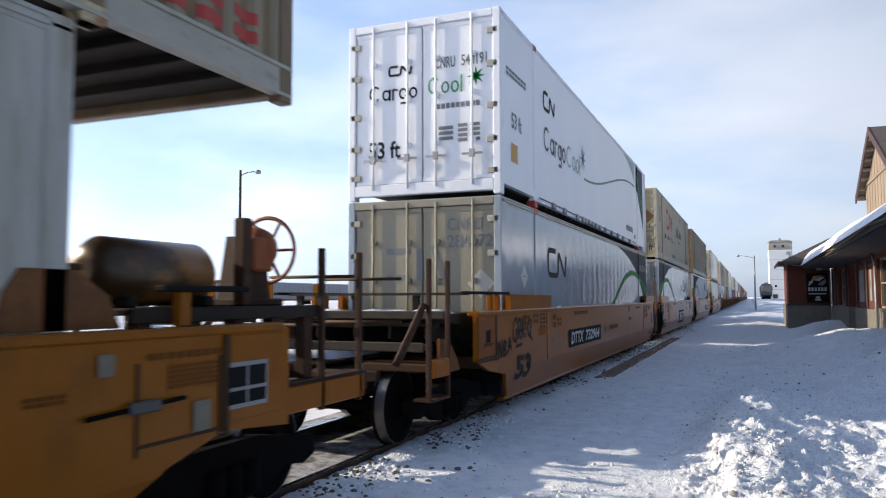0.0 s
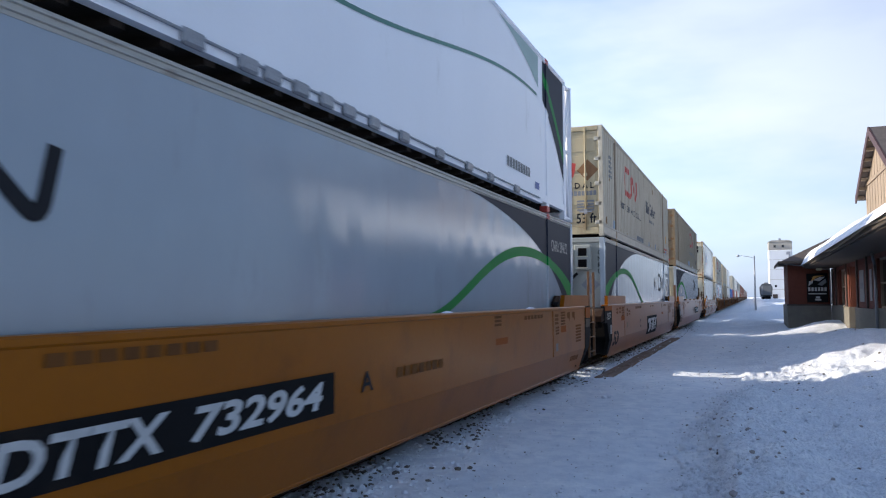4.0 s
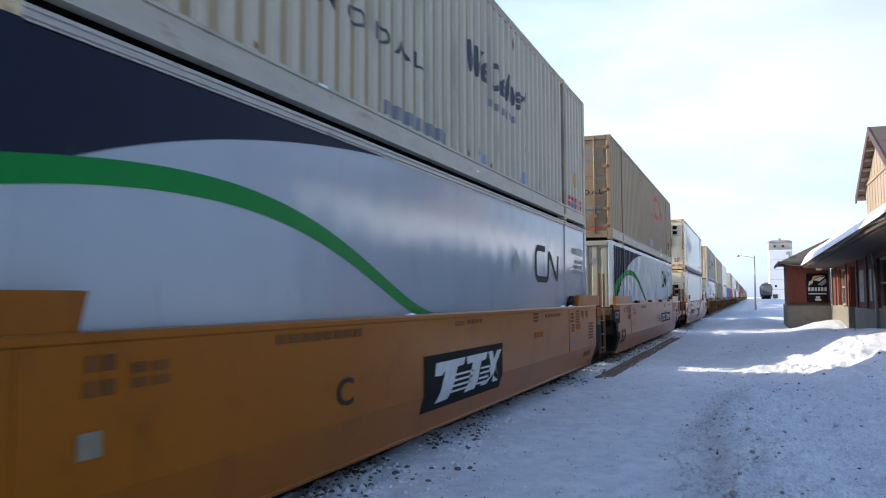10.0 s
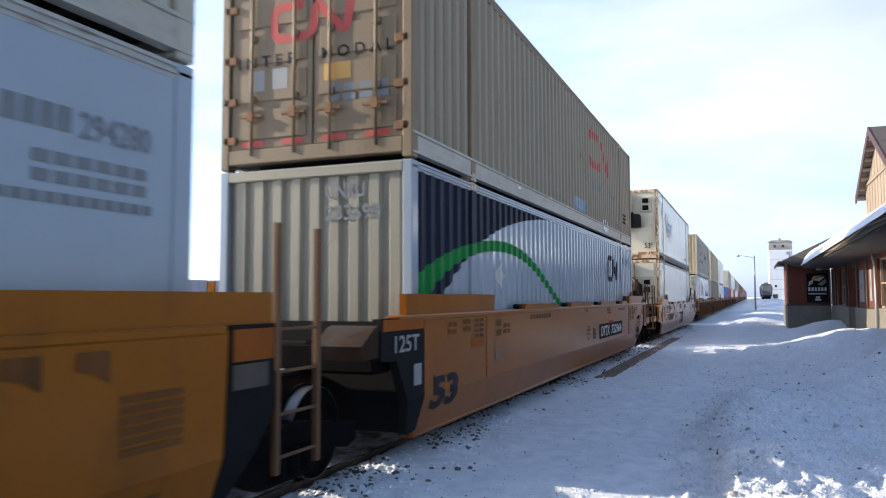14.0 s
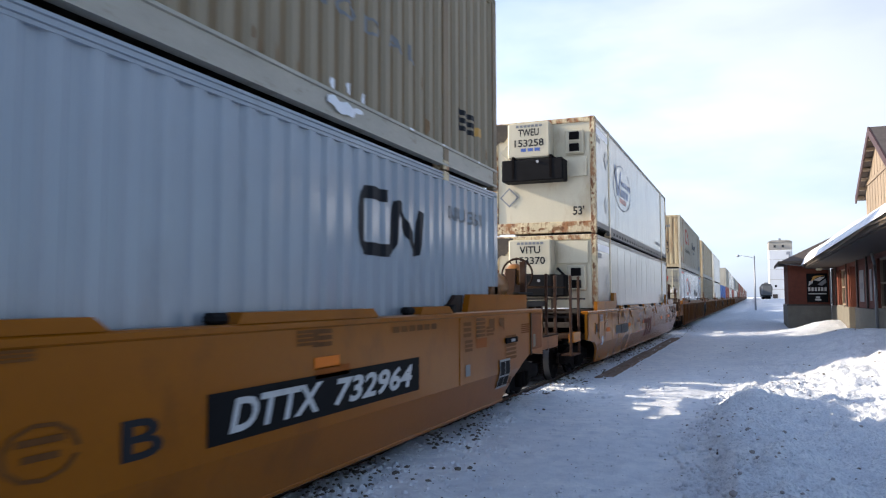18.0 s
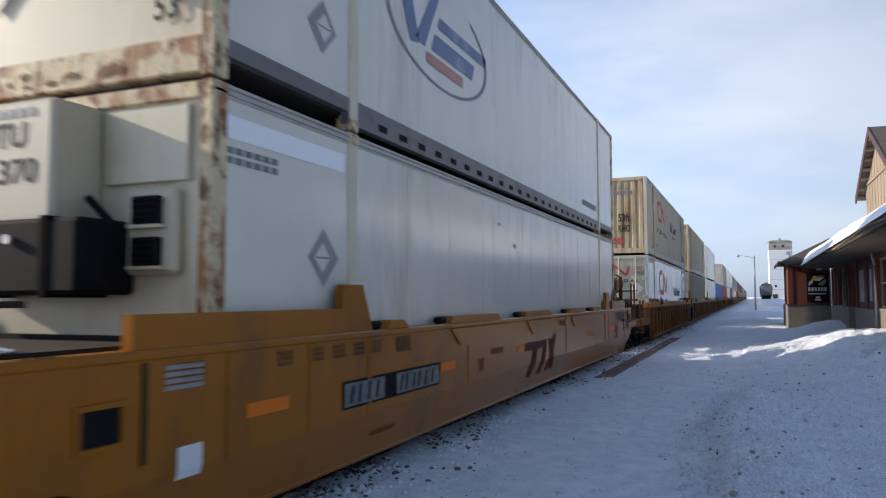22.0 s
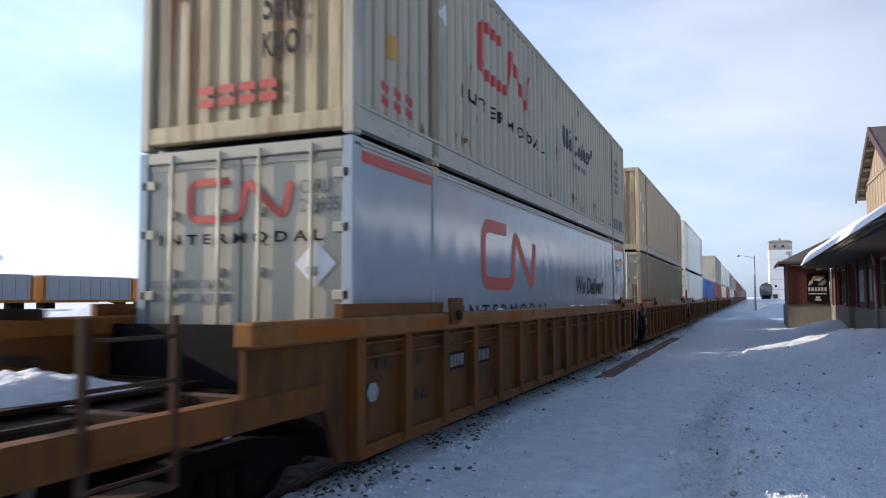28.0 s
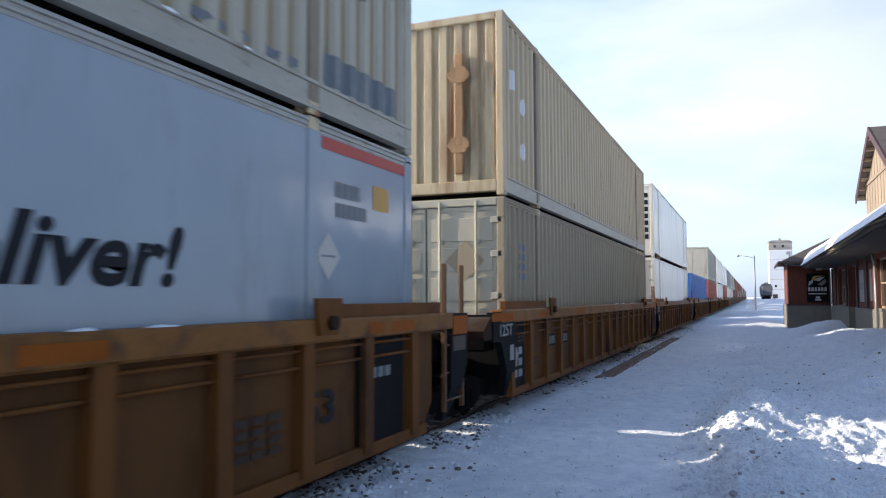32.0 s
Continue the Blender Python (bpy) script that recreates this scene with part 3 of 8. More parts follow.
def doors(c, y, out, body, fm, detail, ribs=False):
    hx = CW / 2
    for k, (a, b) in enumerate(((-hx + 0.13, -0.012), (0.012, hx - 0.13))):
        lo, hi = sorted((y + 0.02 * out, y + 0.08 * out))
        bm = boxes((a, b, lo, hi, 0.25, CH - 0.15), bevel=0.008)
        lo2, hi2 = sorted((y + 0.008 * out, y + 0.03 * out))
        for z0, z1 in ((0.25, 0.31), (CH - 0.21, CH - 0.15)):
            box(bm, a, b, lo2, hi2, z0, z1)
        d = part("door", bm, body, c)
        if ribs and detail:
            for j in range(5):
                z0 = 0.36 + 0.46 * j
                part("door_pressing", boxes((a + 0.07, b - 0.07, min(y + 0.006 * out, y + 0.019 * out), max(y + 0.006 * out, y + 0.019 * out), z0, z0 + 0.36), bevel=0.006), body, d)
        if not detail:
            continue
        span = b - a
        for q in (0.28, 0.80) if k == 0 else (0.20, 0.72):
            x = a + span * q
            yy = y - 0.022 * out
            bm = tube(bmesh.new(), (x, yy, 0.16), (x, yy, CH - 0.06), 0.021, 6)
            for z in (0.20, 0.85, 1.6, 2.2, CH - 0.10):
                box(bm, x - 0.05, x + 0.05, min(yy, y + 0.02 * out), max(yy, y + 0.02 * out), z - 0.035, z + 0.035)
            part("lock_rod", bm, fm, d)
            bm = boxes((x - 0.16, x + 0.16, min(yy - 0.03 * out, yy), max(yy - 0.03 * out, yy), 0.62, 0.65))
            box(bm, x - 0.04, x + 0.04, min(yy - 0.04 * out, yy), max(yy - 0.04 * out, yy), 0.58, 0.70)
            part("door_handle", bm, M["rust_stain"] if body is M["brown_door"] else M["galv"], d)
        for z in (0.36, 0.84, 1.36, 2.0, 2.52):
            xx = a if k == 0 else b
            part("hinge", boxes((xx - 0.09, xx + 0.09, min(y - 0.02 * out, y + 0.02 * out), max(y - 0.02 * out, y + 0.02 * out), z - 0.05, z + 0.05), bevel=0.01), M["rust_stain"] if body is M["brown_door"] else M["hinge"], d)


def reefer_unit(c, low, rusty):
    """The cooling machine on a container's leading end."""
    def bx(name, mat, x0, x1, z0, z1, deep, lab=""):
        return part(name, boxes((x0, x1, -deep, 0.03, z0, z1), bevel=0.03), mat, c, lab)
    if not low:
        u_ = bx("cooling_unit", M["rust_white"], -0.78, 0.28, 1.86, 2.74, 0.42, "cream steel housing of the cooling machine")
        t = bx("fuel_tank", M["black"], -0.92, 0.62, 1.36 if rusty else 1.28, 1.88 if rusty else 1.82, 0.50, "black plastic fuel tank")
        part("tank_cap", tube(bmesh.new(), (0.0, -0.51, 1.74), (0.0, -0.535, 1.74), 0.035, 10), M["galv"], t)
        for x in (-0.62, 0.32):
            part("tank_strap", boxes((x - 0.03, x + 0.03, -0.512, 0.02, 1.34, 1.895)), M["iron"], t)
        z0 = 1.50 if rusty else 1.94
        g = bx("grille_box", M["rust_white"], 0.58, 1.04, z0, z0 + 0.62, 0.06)
        gx0, gx1, gz = 0.66, 0.96, (z0 + 0.04, z0 + 0.33)
        if rusty:
            part("hose", tube(bmesh.new(), (0.38, -0.2, 2.05), (0.60, -0.12, 1.80), 0.03, 8), M["black"], c)
        part("inner_panel", boxes((0.34, 1.10, -0.012, 0.034, z0 + 0.66 if rusty else 1.40, 2.70 if rusty else 1.88), bevel=0.008), M["wall_dirty"], c, "riveted cream access panel")
    else:
        u_ = bx("cooling_unit", M["rust_white"], -0.95, 0.15, 1.81, 2.72, 0.42, "cream steel housing of the cooling machine")
        t = bx("fuel_tank", M["tank_grey"], -0.95, 0.15, 1.53, 1.79, 0.45, "dark grey fuel tank")
        bx("tank_cradle", M["black"], -0.85, 0.20, 0.95, 1.50, 0.32, "black tank cradle")
        part("hose", tube(bmesh.new(), (0.20, -0.15, 1.55), (0.62, -0.08, 1.95), 0.035, 8), M["black"], c)
        bx("hose_box", M["black"], 0.20, 0.42, 1.45, 1.85, 0.20)
        g = bx("grille_box", M["pale_grey"], 0.54, 0.98, 2.03, 2.68, 0.10)
        gx0, gx1, gz = 0.62, 0.90, (2.08, 2.37)
    for z in gz:
        part("grille", boxes((gx0 + 0.03, gx1 - 0.03, -0.115, -0.03, z + 0.02, z + 0.22), bevel=0.01), M["black"], g)
        for i in range(4):
            part("slat", boxes((gx0 + 0.05, gx1 - 0.05, -0.13, -0.115, z + 0.04 + i * 0.045, z + 0.06 + i * 0.045)), M["iron"], g)
        part("grille_rim", boxes((gx0, gx1, -0.118, -0.055, z - 0.005, z + 0.018)), M["rust_white"], g)
    return u_


# ---- well cars ----
def hoop(x, r, half, n=28):
    """A thin band round the x axis."""
    bm = bmesh.new()
    rows = [[bm.verts.new((x + e, q * math.cos(2 * math.pi * k / n), q * math.sin(2 * math.pi * k / n))) for k in range(n)] for e, q in ((-half, r - 0.008), (-half, r), (half, r), (half, r - 0.008))]
    for a, b in zip(rows, rows[1:] + rows[:1]):
        for k in range(n):
            bm.faces.new((a[k], a[(k + 1) % n], b[(k + 1) % n], b[k])).smooth = False
    bmesh.ops.recalc_face_normals(bm, faces=bm.faces[:])
    return bm


def wheelset(parent, y):
    """An axle with two flanged wheels, turning as the car rolls."""
    bm = tube(bmesh.new(), (-1.0, 0, 0), (1.0, 0, 0), 0.085, 10)
    w = part("wheelset", bm, M["iron"], parent)
    w.matrix_basis = pose(0, y, 0.43)
    for sx in (1, -1):
        prof = [(0.11, -0.09), (0.13, 0.08), (0.15, 0.05), (0.34, 0.03), (0.36, 0.065), (0.425, 0.065), (0.43, -0.06), (0.455, -0.065), (0.455, -0.09), (0.36, -0.09), (0.34, -0.03)]
        part("wheel", lathe(bmesh.new(), [(r, h * sx) for r, h in prof], "x", (0.78 * sx, 0, 0), 28), [M["iron"]], w)
        part("wheel_tread", hoop((0.78 + 0.004) * sx, 0.434, 0.059), M["wheel_rim"], w, "bright worn wheel tread")
        part("bearing_cap", lathe(bmesh.new(), [(0.05, 0.0), (0.12, 0.0), (0.12, 0.12), (0.06, 0.16)], "x", (0.93 * sx if sx > 0 else -1.07, 0, 0), 12), M["rusty"], w)
    SPIN.append((w, y))
    return w


def truck(car, y):
    """A two-axle truck: cast side frames, bolster, springs and wheelsets."""
    t = part("truck", boxes((-1.05, 1.05, y - 0.2, y + 0.2, 0.42, 0.66), bevel=0.03), M["iron"], car, "dark cast steel two-axle truck")
    for sx in (1, -1):
        x0, x1 = sorted((1.02 * sx, 1.14 * sx))
        pts = [(-1.15, 0.52), (-1.15, 0.36), (-0.98, 0.30), (-0.72, 0.34), (-0.42, 0.20), (0.42, 0.20), (0.72, 0.34), (0.98, 0.30), (1.15, 0.36), (1.15, 0.52), (0.8, 0.56), (0.35, 0.64), (-0.35, 0.64), (-0.8, 0.56)]
        bm = bmesh.new()
        prism(bm, [(y + a, b) for a, b in pts], "x", x0, x1)
        part("side_frame", bm, M["iron"], t)
        for k in (-0.2, 0.0, 0.2):
            part("spring", tube(bmesh.new(), (1.16 * sx, y + k, 0.26), (1.16 * sx, y + k, 0.48), 0.075, 8), M["iron"], t)
    for dy in (-0.89, 0.89):
        wheelset(t, y + dy)
    return t


def ladder(car, x, y, z0, z1, wide, mat, rungs=4, along="y"):
    """A corner ladder of flat stiles and round rungs."""
    lad = part("ladder", boxes((x - 0.02, x + 0.03, y - 0.026, y + 0.026, z0, z1), bevel=0.006), mat, car)
    part("stile", boxes((x - 0.02, x + 0.03, y + wide - 0.026, y + wide + 0.026, z0, z1), bevel=0.006), mat, lad)
    for i in range(rungs):
        z = z0 + 0.12 + i * (min(z1, 1.55) - z0 - 0.2) / max(1, rungs - 1)
        part("rung", tube(bmesh.new(), (x + 0.01, y, z), (x + 0.01, y + wide, z), 0.014, 6), mat, lad)
    return lad


def end_platform(car, y_well, y_end, sign, mat, brake, snow=True, top=2.14, gear="rusty", foot=(0.77, 0.56)):
    """The open end of a car over its truck. sign -1: it leads, 1: it trails. brake: with air tank and hand brake."""
    lo, hi = sorted((y_well, y_end))
    part("centre_sill", boxes((-0.30, 0.30, lo, hi, 0.52, 0.86), bevel=0.02), M["rusty"], car)
    for k, f in enumerate((0.18, 0.50, 0.85)):
        y = y_well + (y_end - y_well) * f
        part("cross_beam", boxes((-1.36, 1.36 if k == 0 else 0.9, y - 0.05, y + 0.05, 0.74 + 0.02 * k, 0.90), bevel=0.015), M["rusty"] if k else M["sooty"], car)
    dk = part("deck", boxes((-1.2, -0.02, lo + 0.25, hi - 0.1, 0.905, 0.94)), M["rusty"], car, "rusty steel end deck with packed snow")
    for x0 in (-1.15, -0.63):
        for i in range(5):
            y = lo + 0.35 + i * (hi - lo - 0.6) / 4
            part("deck_slat", boxes((x0, x0 + 0.5, y, y + 0.05, 0.941, 0.965)), M["rusty"], dk)
    part("end_beam", boxes((-1.42, 1.0, y_end - 0.045, y_end + 0.045, 0.76, 0.94), bevel=0.015), M["sooty"], car)
    if top < 1.8:
        for sx in (1, -1):
            part("side_sill", boxes((*sorted((1.24 * sx, 1.40 * sx)), lo + 0.1, hi - 0.3, 0.76, 0.99), bevel=0.015), mat, car, "brown side sill of the end platform")
        for z in (1.38, 1.62):
            part("grab_bar", tube(bmesh.new(), (-1.36, y_end + 0.35, z), (1.36, y_end + 0.35, z), 0.03, 8), M["rusty"], car)
    elif sign < 0:
        dz = -0.08 if foot[0] < 0.6 else 0.0      # the single car rides lower
        pts = [(y_well, 1.50 + dz), (y_well - 1.80, 1.50 + dz), (y_well - 1.80, 1.42 + dz), (y_well - 1.2, 1.36), (y_well - 0.5, 1.05), (y_well, 1.0)]
        gn = part("gooseneck", prism(bmesh.new(), pts, "x", -1.3, 1.22), M["taupe"], car, "weathered steel gooseneck over the truck")
        part("gooseneck_lip", boxes((-1.3, 1.28, y_well - 1.88, y_well - 1.801, 1.44 + dz, 1.54 + dz), bevel=0.01), M["plank_grey"], gn, "worn grey edge beam")
        part("gooseneck_lip", boxes((-1.25, 1.15, y_well - 1.80, y_well - 1.70, 1.34 + dz, 1.40 + dz), bevel=0.01), M["sooty_dark"], gn)
        for x in (-1.1, -0.55, 0.0, 0.5, 1.0):
            part("web", prism(bmesh.new(), [(y_well - 1.78, 1.20), (y_well - 1.78, 1.36), (y_well - 1.0, 1.30), (y_well - 0.4, 1.0), (y_well - 0.4, 0.92)], "x", x - 0.02, x + 0.02), M["sooty_dark"], gn)
        for k, (hx_, f, rx, ry) in enumerate(((-0.80, 1.25, 0.42, 0.50), (0.05, 1.15, 0.46, 0.55), (0.80, 1.2, 0.34, 0.42), (0.45, 1.60, 0.30, 0.18))):
            bm = bmesh.new()
            heap(bm, hx_, y_well - f, 1.497 + dz, rx, ry, 0.055, 21 + k)
            part("snow_crust", bm, M["snow"], car, "packed snow on the gooseneck", True)
        part("walkway", boxes((-1.3, 1.25, y_well - 2.42, y_well - 2.22, 1.11, 1.16), (-1.3, 1.25, y_well - 2.44, y_well - 2.40, 1.08, 1.19), bevel=0.01), M["plank_grey"], car, "grey grating walkway across the end")
        part("cross_rail", boxes((-1.3, 1.3, y_well - 1.30, y_well - 1.05, 1.735 + dz, 1.77 + dz)), M["sooty_dark"], car, "dark shelf plate across the end")
        for x in (-1.2, -0.3, 0.6):
            part("rail_post", boxes((x - 0.04, x + 0.04, y_well - 1.22, y_well - 1.14, 1.50 + dz, 1.734 + dz)), M["sooty_dark"], car)
        for sx in (1, -1):
            part("corner_platform", boxes((*sorted((0.50 * sx, 1.32 * sx)), y_well - 2.50, y_well - 2.05, 0.86, 0.95), bevel=0.012), M["sooty"], car, "sooty platform over the wheel")
            if foot[0] < 0.6:
                continue
            pts = [(y_well - 2.05, 0.80), (y_well - 2.05, 1.22), (y_well - 1.86, 1.20), (y_well - 1.66, 1.10), (y_well - 1.50, 0.96), (y_well - 1.40, 0.80)]
            part("gusset", prism(bmesh.new(), pts, "x", *sorted((1.26 * sx, 1.30 * sx))), M["bracket"], car, "grimy curved gusset plate")
    # coupler and hose
    cp = part("coupler", boxes((-0.13, 0.13, min(y_end, y_end + 0.5 * sign), max(y_end, y_end + 0.5 * sign), 0.72, 0.98), bevel=0.03), M["iron"], car, "black iron knuckle coupler")
    part("knuckle", boxes((-0.22, 0.2, min(y_end + 0.3 * sign, y_end + 0.6 * sign), max(y_end + 0.3 * sign, y_end + 0.6 * sign), 0.70, 1.0), bevel=0.05), M["iron"], cp)
    bm = bmesh.new()
    pts = [Vector((0.35, y_end + 0.05 * sign, 0.85)), Vector((0.36, y_end + 0.2 * sign, 0.55)), Vector((0.30, y_end + 0.36 * sign, 0.42)), Vector((0.2, y_end + 0.5 * sign, 0.5))]
    for a, b in zip(pts, pts[1:]):
        tube(bm, a, b, 0.028, 8)
    part("air_hose", bm, M["black"], car)
    # corner posts, ladders and steps at both sides
    for sx in (1, -1):
        x = 1.38 * sx
        if sign < 0:
            ladder(car, x, y_end + foot[0], 0.54, top, foot[1], M["rusty_post"], 4 if top < 1.8 else 0)
            if top > 1.8 and foot[0] > 0.6:
                part("diagonal_brace", boxes_between((x - 0.05, y_end + 0.05, 1.02), (x - 0.05, y_end + foot[0] - 0.02, 1.62), 0.05), M["rusty_post"], car)
            part("step_plate", boxes((*sorted((1.33 * sx, 1.43 * sx)), y_end + foot[0] + 0.04, y_end + foot[0] + foot[1] - 0.04, 0.80, 1.0), bevel=0.008), mat, car)
            part("step_tread", boxes((*sorted((1.18 * sx, 1.43 * sx)), y_end + foot[0] + 0.03, y_end + foot[0] + foot[1] - 0.03, 0.54, 0.57)), M["rusty_post"], car)
        else:
            ladder(car, x, y_end - 0.70, 0.78, 2.12, 0.65, M["rusty_post"], 0)
            part("side_sill", boxes((*sorted((1.31 * sx, 1.41 * sx)), y_well + 1.56, y_end + 0.02, 0.81, 1.02), bevel=0.008), mat, car, "yellow side sill of the end platform")
            part("sill_lip", boxes((*sorted((1.29 * sx, 1.425 * sx)), y_well + 1.56, y_end + 0.02, 1.021, 1.05)), M["rusty"], car)
    yr = y_end - 0.1 * sign
    for z in (1.90, 1.45):
        for sx in (1, -1):
            part("hand_rail", tube(bmesh.new(), (1.36 * sx, yr, z), (0.45 * sx, yr, z), 0.018, 6), M["sooty"], car)
    if snow:
        for k, (hx_, f, rx, ry, h) in enumerate(((-0.60, 0.45, 0.55, 0.30, 0.17), (-0.75, 0.78, 0.35, 0.14, 0.09))):
            bm = bmesh.new()
            heap(bm, hx_, y_well + (y_end - y_well) * f, 0.93, rx, abs(y_end - y_well) * ry, h, 11 + k)
            part("snow_crust", bm, M["snow"], car, "packed snow on the end deck", True)
    if brake:
        # a dark table on stub posts carries the air tank and the hand brake; pipes and a cylinder lie below it
        yt0, yt1 = sorted((y_well + 0.05 * sign, y_well + 2.10 * sign))
        tb = part("gear_table", boxes((0.30, 1.36, yt0, yt1, 1.60, 1.64), (1.30, 1.37, yt0, yt1, 1.55, 1.645), bevel=0.008), M["sooty_dark"], car, "dark steel table under the brake gear")
        for k in range(5):
            y = yt0 + 0.12 + k * (yt1 - yt0 - 0.24) / 4
            part("table_post", boxes((1.24, 1.34, y - 0.06, y + 0.06, 1.05, 1.60), bevel=0.008), M["sooty"] if k % 2 else M["rusty_post"], tb)
        part("brake_cylinder", lathe(bmesh.new(), [(0.05, -0.34), (0.15, -0.32), (0.15, 0.22), (0.06, 0.26), (0.04, 0.5)], "y", (0.95, y_well + 1.0 * sign, 1.28), 16), M["rusty_post"], car, "rusty brake cylinder under the table")
        for x, z, r in ((1.12, 1.16, 0.028), (0.80, 1.12, 0.035), (1.05, 1.44, 0.022)):
            part("air_pipe", tube(bmesh.new(), (x, yt0, z), (x, yt1, z - 0.03), r, 8), M["rusty"], car)
        part("valve_box", boxes((0.86, 1.22, y_well + 1.36 * sign - 0.16, y_well + 1.36 * sign + 0.16, 1.05, 1.42), bevel=0.04), M["rusty_post"], car)
        yc = y_well + 0.82 * sign
        tk = part("air_tank", lathe(bmesh.new(), [(0.08, -0.56), (0.17, -0.54), (0.225, -0.46), (0.235, -0.44), (0.235, 0.44), (0.225, 0.46), (0.17, 0.54), (0.08, 0.56)], "y", (0.72, yc, 1.885), 28), M["tank"], car, "yellow-brown cylindrical air tank")
        for d in (-0.38, 0.38):
            part("tank_bracket", boxes((0.46, 0.98, yc + d - 0.04, yc + d + 0.04, 1.641, 1.72), bevel=0.01), M["sooty_dark"], tk)
        ya, yb_ = y_well - 0.78 * sign, y_well + 0.02 * sign
        pts = [(ya, 1.53), (yb_, 1.53), (yb_ - 0.10 * sign, 1.72), (yb_ - 0.32 * sign, 1.86), (ya + 0.14 * sign, 1.86), (ya + 0.05 * sign, 1.74)]
        gb = part("gear_bracket", prism(bmesh.new(), pts, "x", 0.66, 1.30), M["bracket"], car, "bent yellow-brown bracket plate")
        part("bracket_plate", boxes((0.74, 1.22, *sorted((ya + 0.2 * sign, yb_ - 0.2 * sign)), 1.861, 1.90), bevel=0.01), M["sooty"], gb)
        yb = y_well + 1.72 * sign
        bm = bmesh.new()
        prism(bm, [(yb - 0.24, 1.641), (yb + 0.24, 1.641), (yb + 0.13, 2.20), (yb - 0.13, 2.20)], "x", 0.80, 0.98)
        box(bm, 0.72, 1.08, yb - 0.28, yb + 0.28, 1.641, 1.70, bevel=0.012)
        st = part("brake_stand", bm, M["rusty_post"], car, "rusty steel hand brake stand")
        part("gear_case", lathe(bmesh.new(), [(0.06, 0.0), (0.15, 0.02), (0.19, 0.08), (0.17, 0.18), (0.08, 0.22)], "y", (0.90, yb + 0.02, 2.11), 18), M["tank" if gear == "rusty" else gear], st, "round brake gear case")
        part("gear_lug", boxes((0.98, 1.06, yb - 0.10, yb + 0.16, 1.92, 2.20), bevel=0.02), M["tank" if gear == "rusty" else gear], st)
        yw = yb + 0.31 * sign
        wh = part("brake_wheel", ring(bmesh.new(), "y", (0.88, yw, 2.11), 0.28, 0.018, 30, 6), M[gear], st, "round spoked brake wheel")
        bm = tube(bmesh.new(), (0.88, yb, 2.11), (0.88, yw + 0.03 * sign, 2.11), 0.03, 8)
        part("brake_shaft", bm, M["rusty"], wh)
        part("wheel_hub", lathe(bmesh.new(), [(0.04, -0.03), (0.06, -0.02), (0.06, 0.02), (0.04, 0.03)], "y", (0.88, yw, 2.11), 12), M[gear], wh)
        for i in range(6):
            a = math.pi * i / 3
            part("spoke", tube(bmesh.new(), (0.88, yw, 2.11), (0.88 + 0.28 * math.cos(a), yw, 2.11 + 0.28 * math.sin(a)), 0.014, 6), M[gear], wh)
        part("brake_post", boxes((1.16, 1.26, yb - 0.50, yb - 0.40, 1.646, 2.30), bevel=0.01), M["rusty_post"], car)


def boxes_between(a, b, r):
    """A square bar from a to b."""
    return tube(bmesh.new(), a, b, r, 4)


def heap(bm, x, y, z, rx, ry, h, seed):
    """A low rounded heap."""
    n, k = 12, 30
    rows = []
    for i in range(n + 1):
        r = i / n
        row = []
        for j in range(k):
            a = 2 * math.pi * j / k
            w = 1 + 0.22 * noise.noise((math.cos(a) * 2 + seed, math.sin(a) * 2, r * 2))
            px, py = x + rx * r * w * math.cos(a), y + ry * r * w * math.sin(a)
            hz = h * (1 - r * r) * (1 + 0.5 * noise.noise((px * 4 + seed, py * 4, 1.3)) + 0.35 * noise.noise((px * 11 + seed, py * 11, 3.3)))
            row.append(bm.verts.new((px, py, z + max(0.0, hz))))
        rows.append(row)
    for a, b in zip(rows, rows[1:]):
        for j in range(k):
            if a is rows[0]:
                if j == 0:
                    bm.faces.new(a)
            bm.faces.new((a[j], b[j], b[(j + 1) % k], a[(j + 1) % k])).smooth = True
    bmesh.ops.recalc_face_normals(bm, faces=bm.faces[:])


